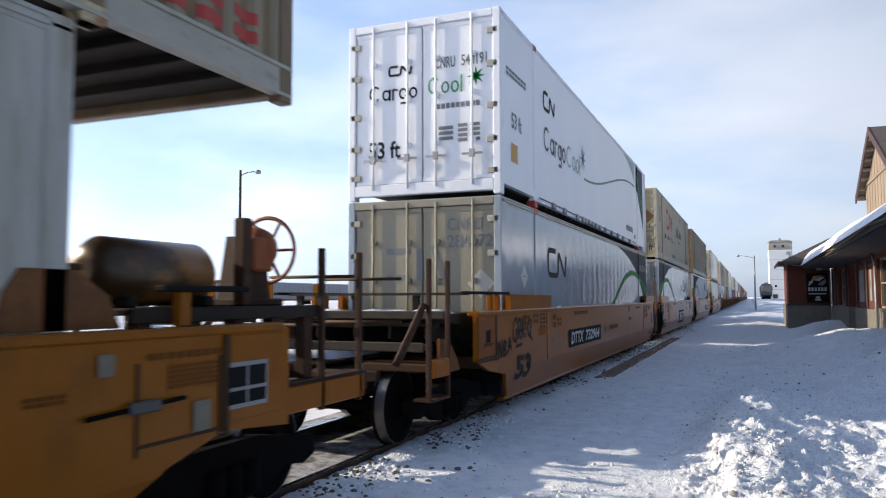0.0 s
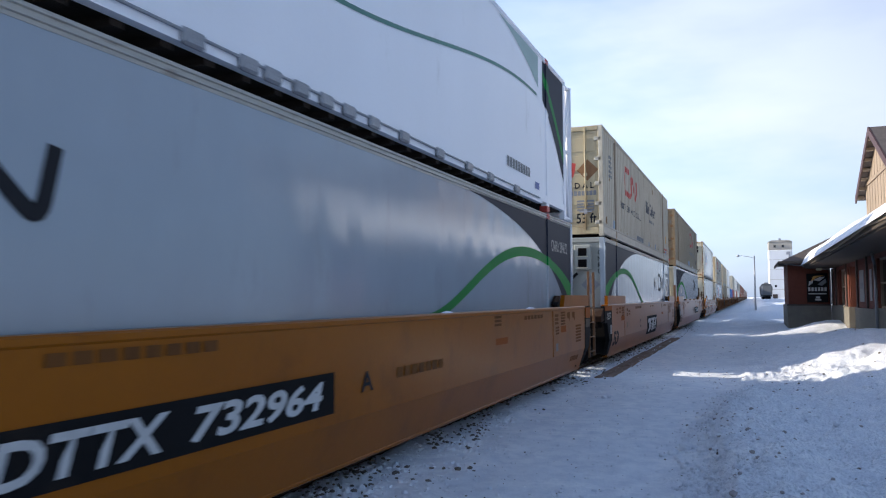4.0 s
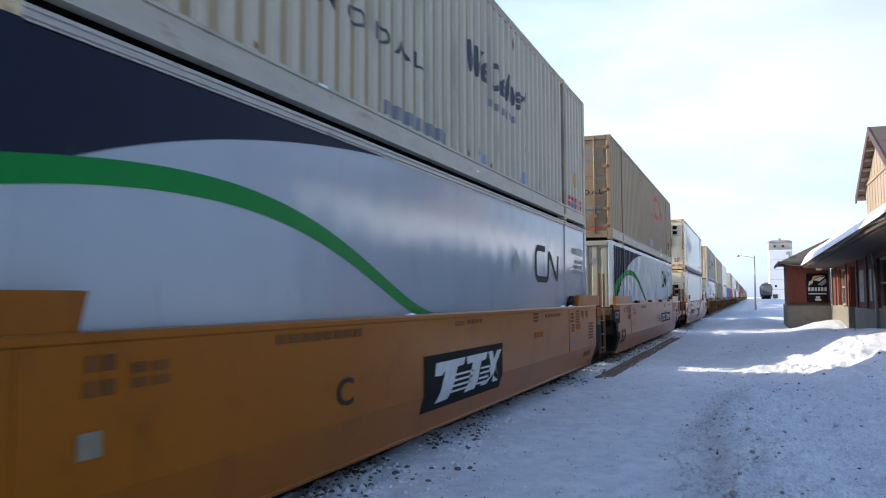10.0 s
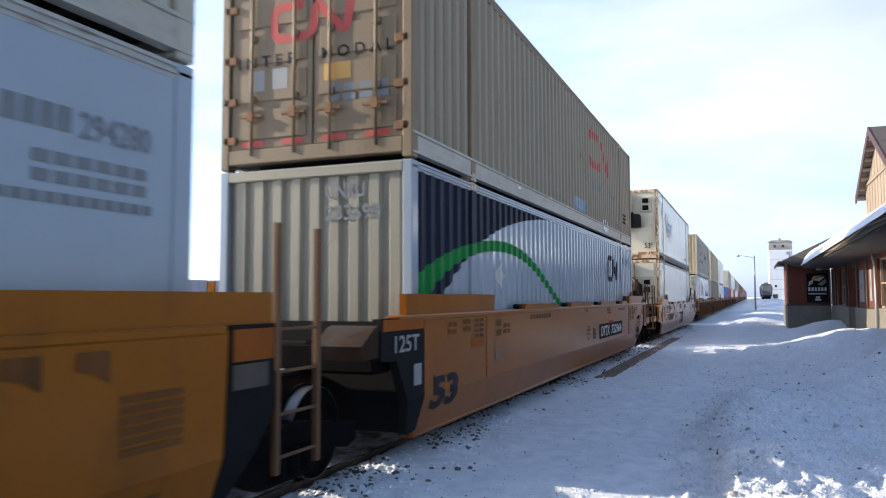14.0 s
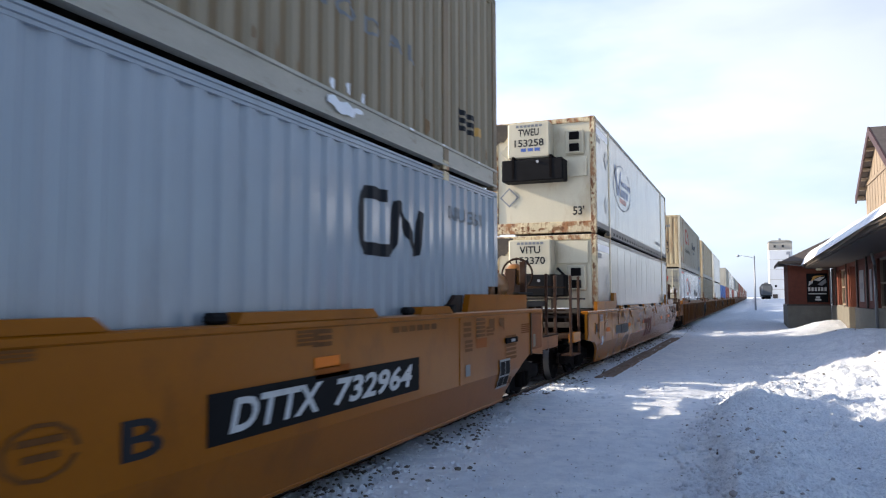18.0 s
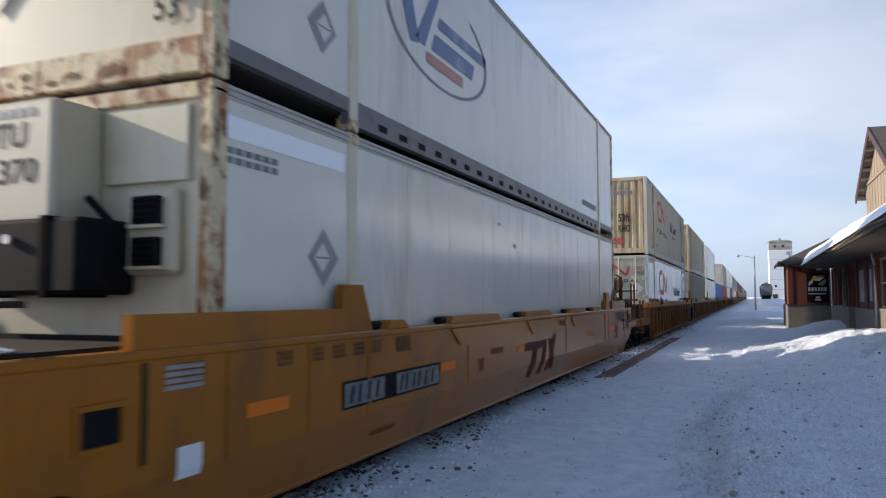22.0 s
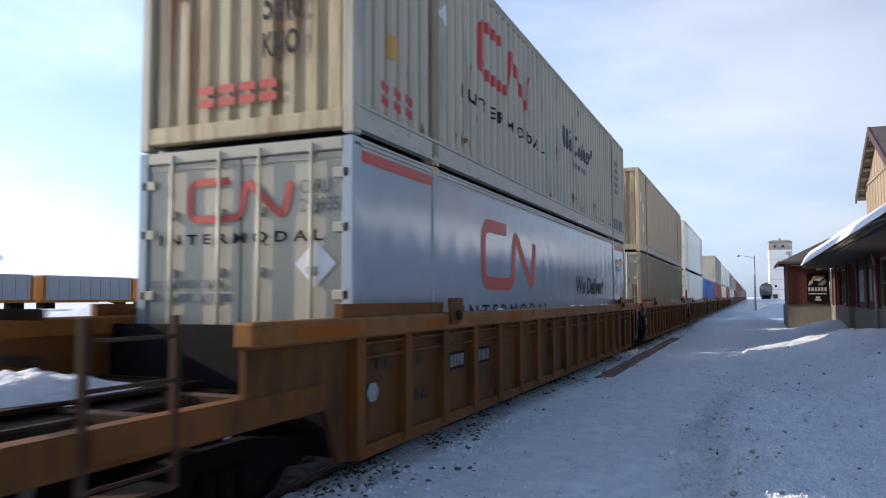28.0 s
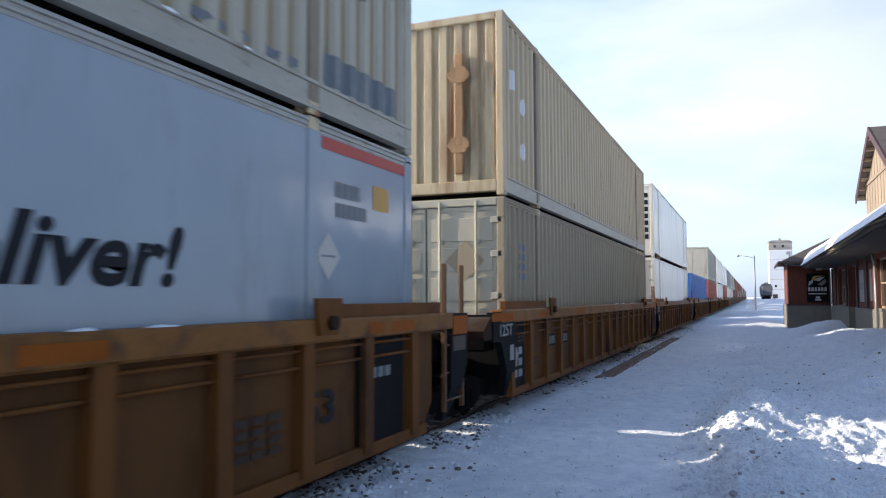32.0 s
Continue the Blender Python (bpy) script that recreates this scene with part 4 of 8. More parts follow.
def well_side(car, y0, y1, mat, style, x=1.47, detail=True, lead=0, trail=0):
    """One side of the well: plate, chords, end guards, ribs or guide pads; both sides are built."""
    for sx in (1, -1):
        def pr(pts, a, b):
            return prism(bmesh.new(), pts, "x", *sorted((a * sx, b * sx)))
        if style == "ribbed":
            side = part("side_plate", pr(([(y0 - 0.05, 0.28)] if lead else [(y0 + 0.25, 0.28)]) + ([(y1 + 0.3, 0.28), (y1 + 0.75, 0.72), (y1 + 1.75, 0.80), (y1 + 1.75, 1.40)] if trail else [(y1 - 0.25, 0.28), (y1, 0.55), (y1, 1.40)]) + ([(y0 - 1.35, 1.40), (y0 - 1.35, 0.95), (y0 - 0.55, 0.92), (y0 - 0.25, 0.75)] if lead else [(y0, 1.40), (y0, 0.55)]), x - 0.14, x - 0.09), M["brown_panel"], car, "side panels in a darker brown than the ribs")
            part("top_chord", boxes((*sorted(((x - 0.16) * sx, (x + 0.02) * sx)), y0 - (1.4 if lead else 0.4), y1 + (1.8 if trail else 0.4), 1.34, 1.53), bevel=0.02), M["brown_chord"], side, "worn top chord in a lighter brown than the ribs")
            part("bottom_chord", boxes((*sorted(((x - 0.16) * sx, (x - 0.03) * sx)), y0 + 0.25, y1 - 0.25, 0.24, 0.36), bevel=0.015), mat, side)
            y, k = y0 + 0.14, 0
            while y < y1 and detail:
                part("rib", pr([(y, 0.30), (y + 0.16, 0.30), (y + 0.16, 1.36), (y, 1.36)], x - 0.10, x - 0.005), mat, side)
                if y + 1.05 < y1:
                    for z in (1.155, 1.285):
                        part("tie_rod", tube(bmesh.new(), ((x - 0.045) * sx, y + 0.16, z), ((x - 0.045) * sx, y + 1.02, z), 0.016, 6), mat, side)
                y += 1.02
        else:
            low, T = 0.215, 1.36 if style == "tapered" else 1.48
            if not lead:
                left = [(y0 - 0.4, T), (y0 - 0.2, 0.75), (y0 + 0.3, low)]
            elif style == "tapered":
                left = [(y0 - 1.75, T), (y0 - 1.75, 0.80), (y0 - 0.95, 0.71), (y0 - 0.55, 0.55), (y0 - 0.18, low)]
            else:
                left = [(y0 - 1.25, T), (y0 - 1.25, 0.90), (y0 - 0.75, 0.73), (y0, 0.62), (y0 + 0.45, low)]
            if not trail:
                right = [(y1 + 0.32, low), (y1 + 0.38, 0.5), (y1 + 0.38, T)]
            elif style == "tapered":
                right = [(y1 + 0.72, low), (y1 + 1.05, 0.50), (y1 + 1.25, 0.70), (y1 + 1.45, 0.84), (y1 + 1.45, T)]
            else:
                right = [(y1 - 0.4, low), (y1 - 0.1, 0.52), (y1 + 0.23, 0.69), (y1 + 0.75, 0.83), (y1 + 1.5, 0.76), (y1 + 1.5, T)]
            side = part("side_plate", bend(pr(left + right, x - 0.05, x)), mat, car)
            part("top_chord", boxes((*sorted(((x - 0.14) * sx, (x + 0.015) * sx)), y0 - ((1.7 if style == "tapered" else 1.22) if lead else 0.35), y1 + (1.42 if trail else 0.36), T - 0.02, T + 0.045), bevel=0.015), mat, side)
            part("bottom_chord", bend(boxes((*sorted(((x - 0.12) * sx, (x + 0.006) * sx)), y0 + 0.3, y1 - 0.3, 0.20, 0.25), bevel=0.012)), mat, side)
            if detail:
                for y in (y0 + 2.35, y1 - 2.35):
                    part("seam", boxes((*sorted((x * sx, (x + 0.008) * sx)), y - 0.03, y + 0.03, CREASE, T - 0.02)), mat, side)
        if style in ("smooth", "padded", "bare"):
            for a, b, s in () if style == "bare" else ((y0 + (0.3 if lead else -0.12), y0 + 2.7, 1), (y1 - (2.05 if style == "padded" else 1.45), y1 + (0.62 if trail else 0.90), -1)):
                pts = [(a, 1.50), (b, 1.50), (b + 0.06, 1.745), (a, 1.745)] if s > 0 else [(a, 1.50), (b, 1.50), (b, 1.745), (a + 0.12, 1.745)]
                part("end_guard", pr(pts, x - 0.10, x - 0.02), mat, side)
                if s < 0:
                    part("guard_pocket", pr([(a - 0.38, 1.50), (a + 0.02, 1.50), (a + 0.10, 1.735), (a - 0.15, 1.735), (a - 0.38, 1.60)], x - 0.16, x - 0.11), M["rusty"], side)
                    part("pocket_bolt", tube(bmesh.new(), ((x - 0.14) * sx, a - 0.42, 1.57), ((x - 0.02) * sx, a - 0.42, 1.57), 0.055, 10), M["black"], side)
            for on, at, rl, posts in ((lead, y0, (-1.5, 0.30), (-0.48, -0.18)), (trail, y1, (0.22, 1.05), (0.42,))):
                if on:
                    part("end_rail", boxes((*sorted(((x - 0.12) * sx, (x - 0.03) * sx)), at + rl[0], at + rl[1], 1.745, 1.785), bevel=0.008), M["black"], side, "black end rail")
                    for q in posts:
                        part("rail_post", boxes((*sorted(((x - 0.11) * sx, (x - 0.04) * sx)), at + q - 0.05, at + q + 0.05, 1.526, 1.744), bevel=0.008), mat, side)
        if style != "ribbed" and detail:
            if trail:
                ya, yb = y1 + 0.80, y1 + 1.40
                part("end_panel", boxes((*sorted(((x + 0.001) * sx, (x + 0.010) * sx)), ya, yb, 0.88, T - 0.03), bevel=0.004), M["orange_soot"] if style != "bare" and style != "tapered" else mat, side, "repainted end panel")
                part("end_seam", boxes((*sorted(((x + 0.001) * sx, (x + 0.018) * sx)), ya - 0.07, ya - 0.01, 0.80, T - 0.02)), M["sooty"], side)
            if lead and style != "tapered":
                ya, yb = y0 - 1.22, y0 - 0.52
                q0, q1, z0, z1 = ya + 0.30, ya + 0.50, 1.11, 1.27
                bm = boxes(*[(*sorted(((x + 0.001) * sx, (x + 0.014) * sx)), *d) for d in ((ya, q0, 0.93, 1.45), (q1, yb, 0.93, 1.45), (q0, q1, 0.93, z0), (q0, q1, z1, 1.45))])
                part("end_panel", bm, M["orange_soot"], side, "sooty orange end panel with a square hole")
                # black plate painted in for the dark inside of the hole
                part("hole_back", boxes((*sorted(((x + 0.001) * sx, (x + 0.004) * sx)), q0, q1, z0, z1)), M["black"], side)
                for d in ((q0 - 0.05, q1 + 0.05, z0 - 0.05, z0 - 0.01), (yb, yb + 0.05, 0.85, 1.46), (ya, yb, 0.86, 0.92)):
                    part("panel_strip", boxes((*sorted(((x + 0.0145) * sx, (x + 0.024) * sx)), *d)), M["sooty"], side)
        if style == "tapered" and lead:
            for d in ((-1.24, -0.90, 0.88, 0.91), (-1.24, -0.90, 1.11, 1.14), (-1.24, -1.21, 0.91, 1.11), (-0.93, -0.90, 0.91, 1.11)):
                part("hole_rim", boxes((*sorted(((x + 0.001) * sx, (x + 0.016) * sx)), *d)), mat, side)
            # no opening here: a black plate stands for the hole's shade
            part("hole_back", boxes((*sorted(((x + 0.001) * sx, (x + 0.005) * sx)), -1.20, -0.94, 0.915, 1.105)), M["black"], side)
            part("front_seam", boxes((*sorted(((x + 0.001) * sx, (x + 0.012) * sx)), -0.78, -0.74, 0.75, 1.33)), M["sooty"], side)
            part("front_lip", boxes((*sorted(((x + 0.001) * sx, (x + 0.012) * sx)), -2.06, -1.96, 0.82, 1.33)), M["bracket"], side)
        if style == "tapered":
            for yc in (y0 + 2.2, y1 - 2.05):
                part("corner_guide", pr([(yc - 0.32, T + 0.04), (yc + 0.30, T + 0.04), (yc + 0.10, T + 0.46), (yc - 0.24, T + 0.46)], x - 0.12, x - 0.04), mat, side)
            for a, b in ((y0 - 0.5, y0 + 2.0), (y1 - 1.7, y1 + 0.4)):
                part("end_guard", pr([(a, T + 0.046), (b, T + 0.046), (b, T + 0.25), (a, T + 0.25)], x - 0.09, x - 0.01), mat, side)
        if style in ("padded", "tapered") and detail:
            pads = ((3.8, 6.0), (7.0, 9.1), (10.2, 12.3), (13.25, 14.2)) if style == "padded" else ((2.35, 2.85), (4.0, 5.9), (7.1, 8.8), (10.2, 11.6), (12.6, 13.4))
            for a, b in pads:
                part("guide_pad", pr([(a, T + 0.046), (b, T + 0.046), (b - 0.12, T + 0.125), (a + 0.06, T + 0.125)], x - 0.12, x + 0.012), mat, side)
                part("pad_stop", boxes((*sorted(((x - 0.13) * sx, (x - 0.03) * sx)), a - 0.22, a - 0.02, T + 0.046, T + 0.125), bevel=0.025), M["black"], side)
        if style == "ribbed":
            for a, b in ((y0 - 0.1, y0 + 2.2), (y1 - 2.2, y1 + 0.1)):
                part("end_guard", pr([(a, 1.532), (b, 1.532), (b, 1.65), (a, 1.65)], x - 0.10, x - 0.02), mat, side)
            for a in (y0 + 2.24, y1 - 2.64):
                part("guard_bracket", pr([(a + 0.06, 1.40), (a + 0.34, 1.40), (a + 0.40, 1.62), (a + 0.40, 1.70), (a, 1.70), (a, 1.62)], x + 0.021, x + 0.055), mat, side)
                part("bracket_pin", tube(bmesh.new(), ((x + 0.05) * sx, a + 0.22, 1.50), ((x + 0.10) * sx, a + 0.22, 1.50), 0.06, 10), M["rusty"], side)
    if detail:
        for i in range(9):
            y = y0 + 0.8 + i * (y1 - y0 - 1.6) / 8
            part("floor_beam", boxes((-x + 0.24, x - 0.24, y - 0.15, y + 0.15, 0.24, LOW)), M["rusty"], car)
    for y in (y0 + 0.1, y1 - 0.1):
        part("bulkhead", boxes((-x + 0.1, x - 0.1, y - 0.05, y + 0.05, 0.3, 1.45)), M["black"], car)


def joint_end(car, y_well, y_joint, mat, plate):
    """The end of a unit that shares its truck with the next: a bolster arm, a dark shroud, steps."""
    lo, hi = sorted((y_well, y_joint))
    sign = 1 if y_joint > y_well else -1
    part("centre_sill", boxes((-0.32, 0.32, lo, hi, 0.58, 0.92), bevel=0.03), M["rusty"], car)
    part("bolster_arm", boxes((-1.3, 1.3, y_well + 0.25 * sign - 0.2, y_well + 0.25 * sign + 0.2, 0.95, 1.25), bevel=0.03), M["iron"], car)
    zd = 1.36 if sign > 0 else 0.93
    part("deck", boxes((-0.85 if sign > 0 else -0.4, 0.85 if sign > 0 else 0.4, lo, hi, zd, zd + 0.04)), M["sooty_dark"], car)
    for sx in (1, -1):
        a, b = (1.38, 1.478) if sx > 0 else (-1.478, -1.38)
        if sign > 0:
            ya, yb = y_well + 0.285, y_well + 0.80
            pts = [(ya - 0.06, 0.28), (ya + 0.05, 0.28), (ya + 0.30, 0.62), (yb, 0.92), (yb, 1.52), (ya, 1.52)]
        else:
            ya, yb = y_well + 0.38, y_well - 0.64
            pts = [(ya, 0.30), (y_well + 0.16, 0.28), (y_well - 0.12, 0.78), (y_well - 0.30, 1.08), (yb, 1.10), (yb, 1.50), (ya, 1.50)]
            part("bracket", prism(bmesh.new(), [(yb - 0.02, 1.14), (yb - 0.02, 1.44), (yb - 0.10, 1.42), (yb - 0.36, 1.26), (yb - 0.32, 1.13)], "x", *sorted((0.95 * sx, 1.46 * sx))), M["rusty"], car, "sooty bent end bracket")
        sh = part("end_shroud", bend(prism(bmesh.new(), pts, "x", a, b)), plate, car, "black painted end plate")
        ra, rb = sorted((ya + 0.03 * sign, yb - 0.03 * sign))
        part("reflector", boxes((*sorted((1.4785 * sx, 1.486 * sx)), ra, rb, 1.27 if sign > 0 else 1.38, 1.49)), M["orange_dull"], sh, "faded orange reflector")
        if sign > 0:
            part("reflector", boxes((*sorted((1.4785 * sx, 1.486 * sx)), ra, rb - 0.06, 1.08, 1.25)), M["dull_plate"], sh, "grey reflector plate")
        else:
            part("placard", boxes((*sorted((1.4785 * sx, 1.486 * sx)), y_well + 0.10, y_well + 0.28, 0.80, 1.02)), M["rail_grey"], sh, "pale paper placard")
        part("end_step", boxes((*sorted((0.5 * sx, 1.38 * sx)), y_well + 0.30 * sign - 0.14, y_well + 0.30 * sign + 0.14, 1.20, 1.30), bevel=0.02), M["iron"], car)
    if sign < 0 and plate is M["black"]:
        on_side("lettering", flat_text("125T", y_well - 0.36, 1.16, 0.58, 0.17), M["rail_grey"], car, x=1.48, inset=0)
    bm = bmesh.new()
    heap(bm, 0.0, (lo + hi) / 2, zd + 0.03, 0.36, (hi - lo) * 0.4, 0.07, 5)
    part("snow_crust", bm, M["snow"], car, "packed snow on the end deck", True)


# ---- train plan: the leading end of each lower container, in metres ahead of the camera at the start ----
TRACK = -4.713
LOW, UP = 0.37, 3.265
MOVING, SPIN, TRAINSPIN = [], [], []
M["rust_white"] = material("aged_cream_steel", (0.50, 0.455, 0.335), 0.45, vary=0.08, scale=1.5, bump=0.004, dirt=(0.40, 0.33, 0.22), dirt_amount=0.4, dirt_scale=2, streak=3)
M["orange_rust"] = material("orange_gear_paint", (0.26, 0.065, 0.012), 0.6, vary=0.2, scale=4, bump=0.005)
M["ladder"] = material("ladder_paint", (0.12, 0.052, 0.014), 0.6, vary=0.2, bump=0.003)
M["orange_soot"] = material("sooty_orange_panel", (0.20, 0.062, 0.014), 0.7, vary=0.25, scale=2.5, bump=0.005, dirt=(0.07, 0.035, 0.015), dirt_amount=0.55, dirt_scale=3, spec=0.25)
M["dull_plate"] = material("dull_grey_plate", (0.085, 0.07, 0.055), 0.6, vary=0.2, scale=4, bump=0, spec=0.15)
M["rail_tan"] = material("dusty_rail", (0.40, 0.385, 0.345), 0.45, vary=0.14, scale=3, bump=0.003, dirt=(0.16, 0.13, 0.10), dirt_amount=0.45, dirt_scale=3, streak=0.2)
M["soot_stain"] = material("soot_stain", (0.045, 0.038, 0.03), 0.8, vary=0.3, scale=5, bump=0, dirt=(0.20, 0.15, 0.10), dirt_amount=0.35, dirt_scale=5)
M["ring_grey"] = material("ring_grey", (0.20, 0.21, 0.23), 0.5, vary=0.2, bump=0)
M["blue_faded"] = material("faded_blue_lettering", (0.10, 0.14, 0.27), 0.4, vary=0.2, bump=0, dirt=(0.35, 0.38, 0.42), dirt_amount=0.5, dirt_scale=2)
M["red_faded"] = material("faded_red_lettering", (0.40, 0.16, 0.13), 0.4, vary=0.2, bump=0)
M["orange_dull"] = material("dull_orange_reflector", (0.27, 0.072, 0.007), 0.6, vary=0.2, bump=0, spec=0.12)
M["tank_grey"] = material("dark_grey_tank", (0.06, 0.06, 0.055), 0.5, vary=0.15, bump=0.003)
M["panel_white"] = material("worn_white_figures", (0.50, 0.50, 0.49), 0.5, vary=0.2, scale=6, bump=0)
M["worn_pale"] = material("worn_pale_field", (0.16, 0.16, 0.15), 0.6, vary=0.5, scale=9, bump=0, dirt=(0.03, 0.03, 0.03), dirt_amount=0.6, dirt_scale=8)
M["stencil"] = material("faint_stencil", (0.15, 0.048, 0.006), 0.7, vary=0.2, bump=0, spec=0.15)
M["soot_ink"] = material("sooty_stencil", (0.04, 0.022, 0.012), 0.8, vary=0.2, bump=0)
M["green_deep"] = material("deep_green_line", (0.07, 0.20, 0.16), 0.5, vary=0.1, bump=0)
M["green_pale"] = material("green_lettering", (0.06, 0.27, 0.10), 0.5, vary=0.1, bump=0)
M["green_grey"] = material("grey_green_lettering", (0.30, 0.42, 0.40), 0.5, vary=0.1, bump=0)
M["slate_patch"] = material("faded_slate_patch", (0.17, 0.19, 0.21), 0.6, vary=0.3, scale=5, bump=0, dirt=(0.30, 0.28, 0.22), dirt_amount=0.5, dirt_scale=5, streak=3)
M["post_stained"] = material("rust_stained_post", (0.27, 0.22, 0.155), 0.65, vary=0.2, scale=3, bump=0.004, dirt=(0.14, 0.07, 0.03), dirt_amount=0.55, dirt_scale=2.5, streak=3)
M["ink_slate"] = material("slate_lettering", (0.045, 0.052, 0.066), 0.5, vary=0.1, bump=0)
M["dull_label"] = material("dull_paper_label", (0.19, 0.165, 0.115), 0.7, vary=0.2, scale=8, bump=0)
M["pale_door"] = material("pale_placard", (0.50, 0.49, 0.44), 0.5, vary=0.15, bump=0)
M["rust_run"] = material("rust_run", (0.24, 0.15, 0.075), 0.8, vary=0.3, scale=8, bump=0)
M["hinge"] = material("pale_hinge", (0.38, 0.36, 0.30), 0.5, vary=0.15, bump=0.003)
M["blue_patch"] = material("faded_blue_patch", (0.26, 0.33, 0.42), 0.6, vary=0.2, bump=0)
M["rust_stain"] = material("rust_stain", (0.20, 0.10, 0.04), 0.8, vary=0.3, scale=6, bump=0)
M["rusty_ochre"] = material("rusty_ochre", (0.28, 0.16, 0.07), 0.7, vary=0.2, scale=4)
M["head_grey"] = material("head_house_cladding", (0.33, 0.31, 0.27), 0.7, vary=0.08, scale=0.3)
M["rusty_post"] = material("rust_brown_post", (0.046, 0.017, 0.006), 0.7, vary=0.3, scale=4, bump=0.006, dirt=SOOT, dirt_amount=0.5, dirt_scale=4, spec=0.3)
M["plank_grey"] = material("worn_grey_steel", (0.060, 0.048, 0.036), 0.75, vary=0.3, scale=3, bump=0.006, dirt=(0.02, 0.015, 0.012), dirt_amount=0.5, dirt_scale=3, spec=0.25)
M["sooty_dark"] = material("soot_black_steel", (0.020, 0.014, 0.010), 0.7, vary=0.3, scale=4, bump=0.006, spec=0.25)
M["bracket"] = material("grimy_yellow_bracket", (0.17, 0.062, 0.012), 0.55, vary=0.25, scale=2.5, bump=0.004, dirt=(0.04, 0.02, 0.01), dirt_amount=0.6, dirt_scale=3, spec=0.3)
M["hopper"] = material("hopper_grey", (0.10, 0.105, 0.11), 0.6, vary=0.12)
M["tank"] = material("tank_paint", (0.25, 0.105, 0.018), 0.32, vary=0.25, scale=2, bump=0.004, dirt=(0.03, 0.02, 0.014), dirt_amount=0.6, dirt_scale=1.6, crisp=0.3)
M["tan_rusty"] = material("rust_streaked_tan", (0.46, 0.38, 0.235), 0.6, vary=0.15, scale=1.2, bump=0.004, dirt=(0.20, 0.085, 0.022), dirt_amount=0.62, dirt_scale=4.0, streak=9, second=None)
M["tan_door"] = material("weathered_cream_door", (0.40, 0.335, 0.20), 0.55, vary=0.15, scale=1.5, bump=0.004, dirt=(0.22, 0.15, 0.075), dirt_amount=0.5, dirt_scale=2.0, streak=2.5)
M["brown_door"] = material("weathered_brown_door", (0.205, 0.145, 0.078), 0.55, vary=0.18, scale=1.5, bump=0.004, dirt=(0.13, 0.085, 0.045), dirt_amount=0.55, dirt_scale=2.0, streak=2.5)
M["wall_dirty"] = material("grimy_white_front", (0.60, 0.545, 0.40), 0.45, vary=0.1, scale=1.5, bump=0.004, dirt=(0.44, 0.34, 0.20), dirt_amount=0.5, dirt_scale=1.6, streak=3)
M["grey_tan"] = material("grimy_grey_tan_steel", (0.29, 0.265, 0.195), 0.5, vary=0.14, scale=1.2, bump=0.004, dirt=(0.17, 0.135, 0.08), dirt_amount=0.45, dirt_scale=1.8, streak=3)
M["grimy_white"] = material("grimy_white_wall", (0.44, 0.43, 0.385), 0.45, vary=0.12, scale=1.2, bump=0.006, dirt=(0.25, 0.19, 0.11), dirt_amount=0.5, dirt_scale=2.0, streak=5)
M["rail_warm"] = material("weathered_bottom_rail", (0.40, 0.375, 0.31), 0.5, vary=0.14, scale=2.5, bump=0.004, dirt=(0.24, 0.19, 0.13), dirt_amount=0.42, dirt_scale=3, streak=0.4)
M["taupe"] = material("weathered_taupe", (0.032, 0.022, 0.015), 0.8, vary=0.25, scale=2.5, bump=0.006, dirt=(0.015, 0.011, 0.009), dirt_amount=0.62, dirt_scale=2.5, spec=0.2)
M["skirt"] = material("dark_skirt", (0.15, 0.145, 0.14), 0.5, vary=0.2, scale=2, bump=0.004, dirt=(0.08, 0.065, 0.05), dirt_amount=0.5, dirt_scale=3)
M["sooty"] = material("sooty_yellow", (0.055, 0.024, 0.007), 0.7, vary=0.25, scale=2.5, bump=0.006, dirt=(0.04, 0.025, 0.015), dirt_amount=0.62, dirt_scale=2.5, spec=0.25)
M["pale_grey"] = material("pale_grey_steel", (0.28, 0.295, 0.27), 0.5, vary=0.1, scale=1.5, bump=0.004, dirt=(0.25, 0.25, 0.22), dirt_amount=0.35, streak=3)
M["box_blue"] = material("blue_container", (0.03, 0.13, 0.42), 0.45, vary=0.1, streak=3)
M["box_red"] = material("red_container", (0.36, 0.075, 0.035), 0.5, vary=0.12, streak=3)
M["box_brown"] = material("brown_container", (0.20, 0.085, 0.05), 0.55, vary=0.12, streak=3)


def car_root(u, label):
    c = root("well_car", pose(TRACK, u, 0), label, "rail car", "well cars of the train")
    MOVING.append((c, TRACK, u, 0.0))
    return c


def smooth_car(u, label, lead, trail, mat, style="smooth", length=CL, foot=(0.77, 0.56)):
    """lead, trail: 'open', 'brake' (an open end over its own truck) or 'joint' (a shared truck); joint trucks belong to the unit ahead."""
    c = car_root(u, label)
    y0, y1 = -0.35, length + 0.35
    well_side(c, y0, y1, mat, style, lead=lead != "joint", trail=trail != "joint")
    if lead == "joint":
        joint_end(c, y0 - 0.1, y0 - 1.7, mat, M["black"])
    else:
        end_platform(c, y0, y0 - 3.35, -1, mat, lead == "brake", top=1.60 if style == "ribbed" else 2.14, foot=(0.59, 0.70) if style == "ribbed" else foot)
        truck(c, y0 - 1.30)
    if trail == "joint":
        joint_end(c, y1 + 0.1, y1 + 1.7, mat, M["black"])
        truck(c, y1 + 1.6)
        ladder(c, 1.43, y1 + (0.24 if style == "ribbed" else 0.98), 0.40, 2.1 if style == "ribbed" else 2.27, 0.56, M["ladder"], 4)
    else:
        end_platform(c, y1, y1 + 2.8, 1, mat, trail == "brake")
        truck(c, y1 + 1.25)
    return c


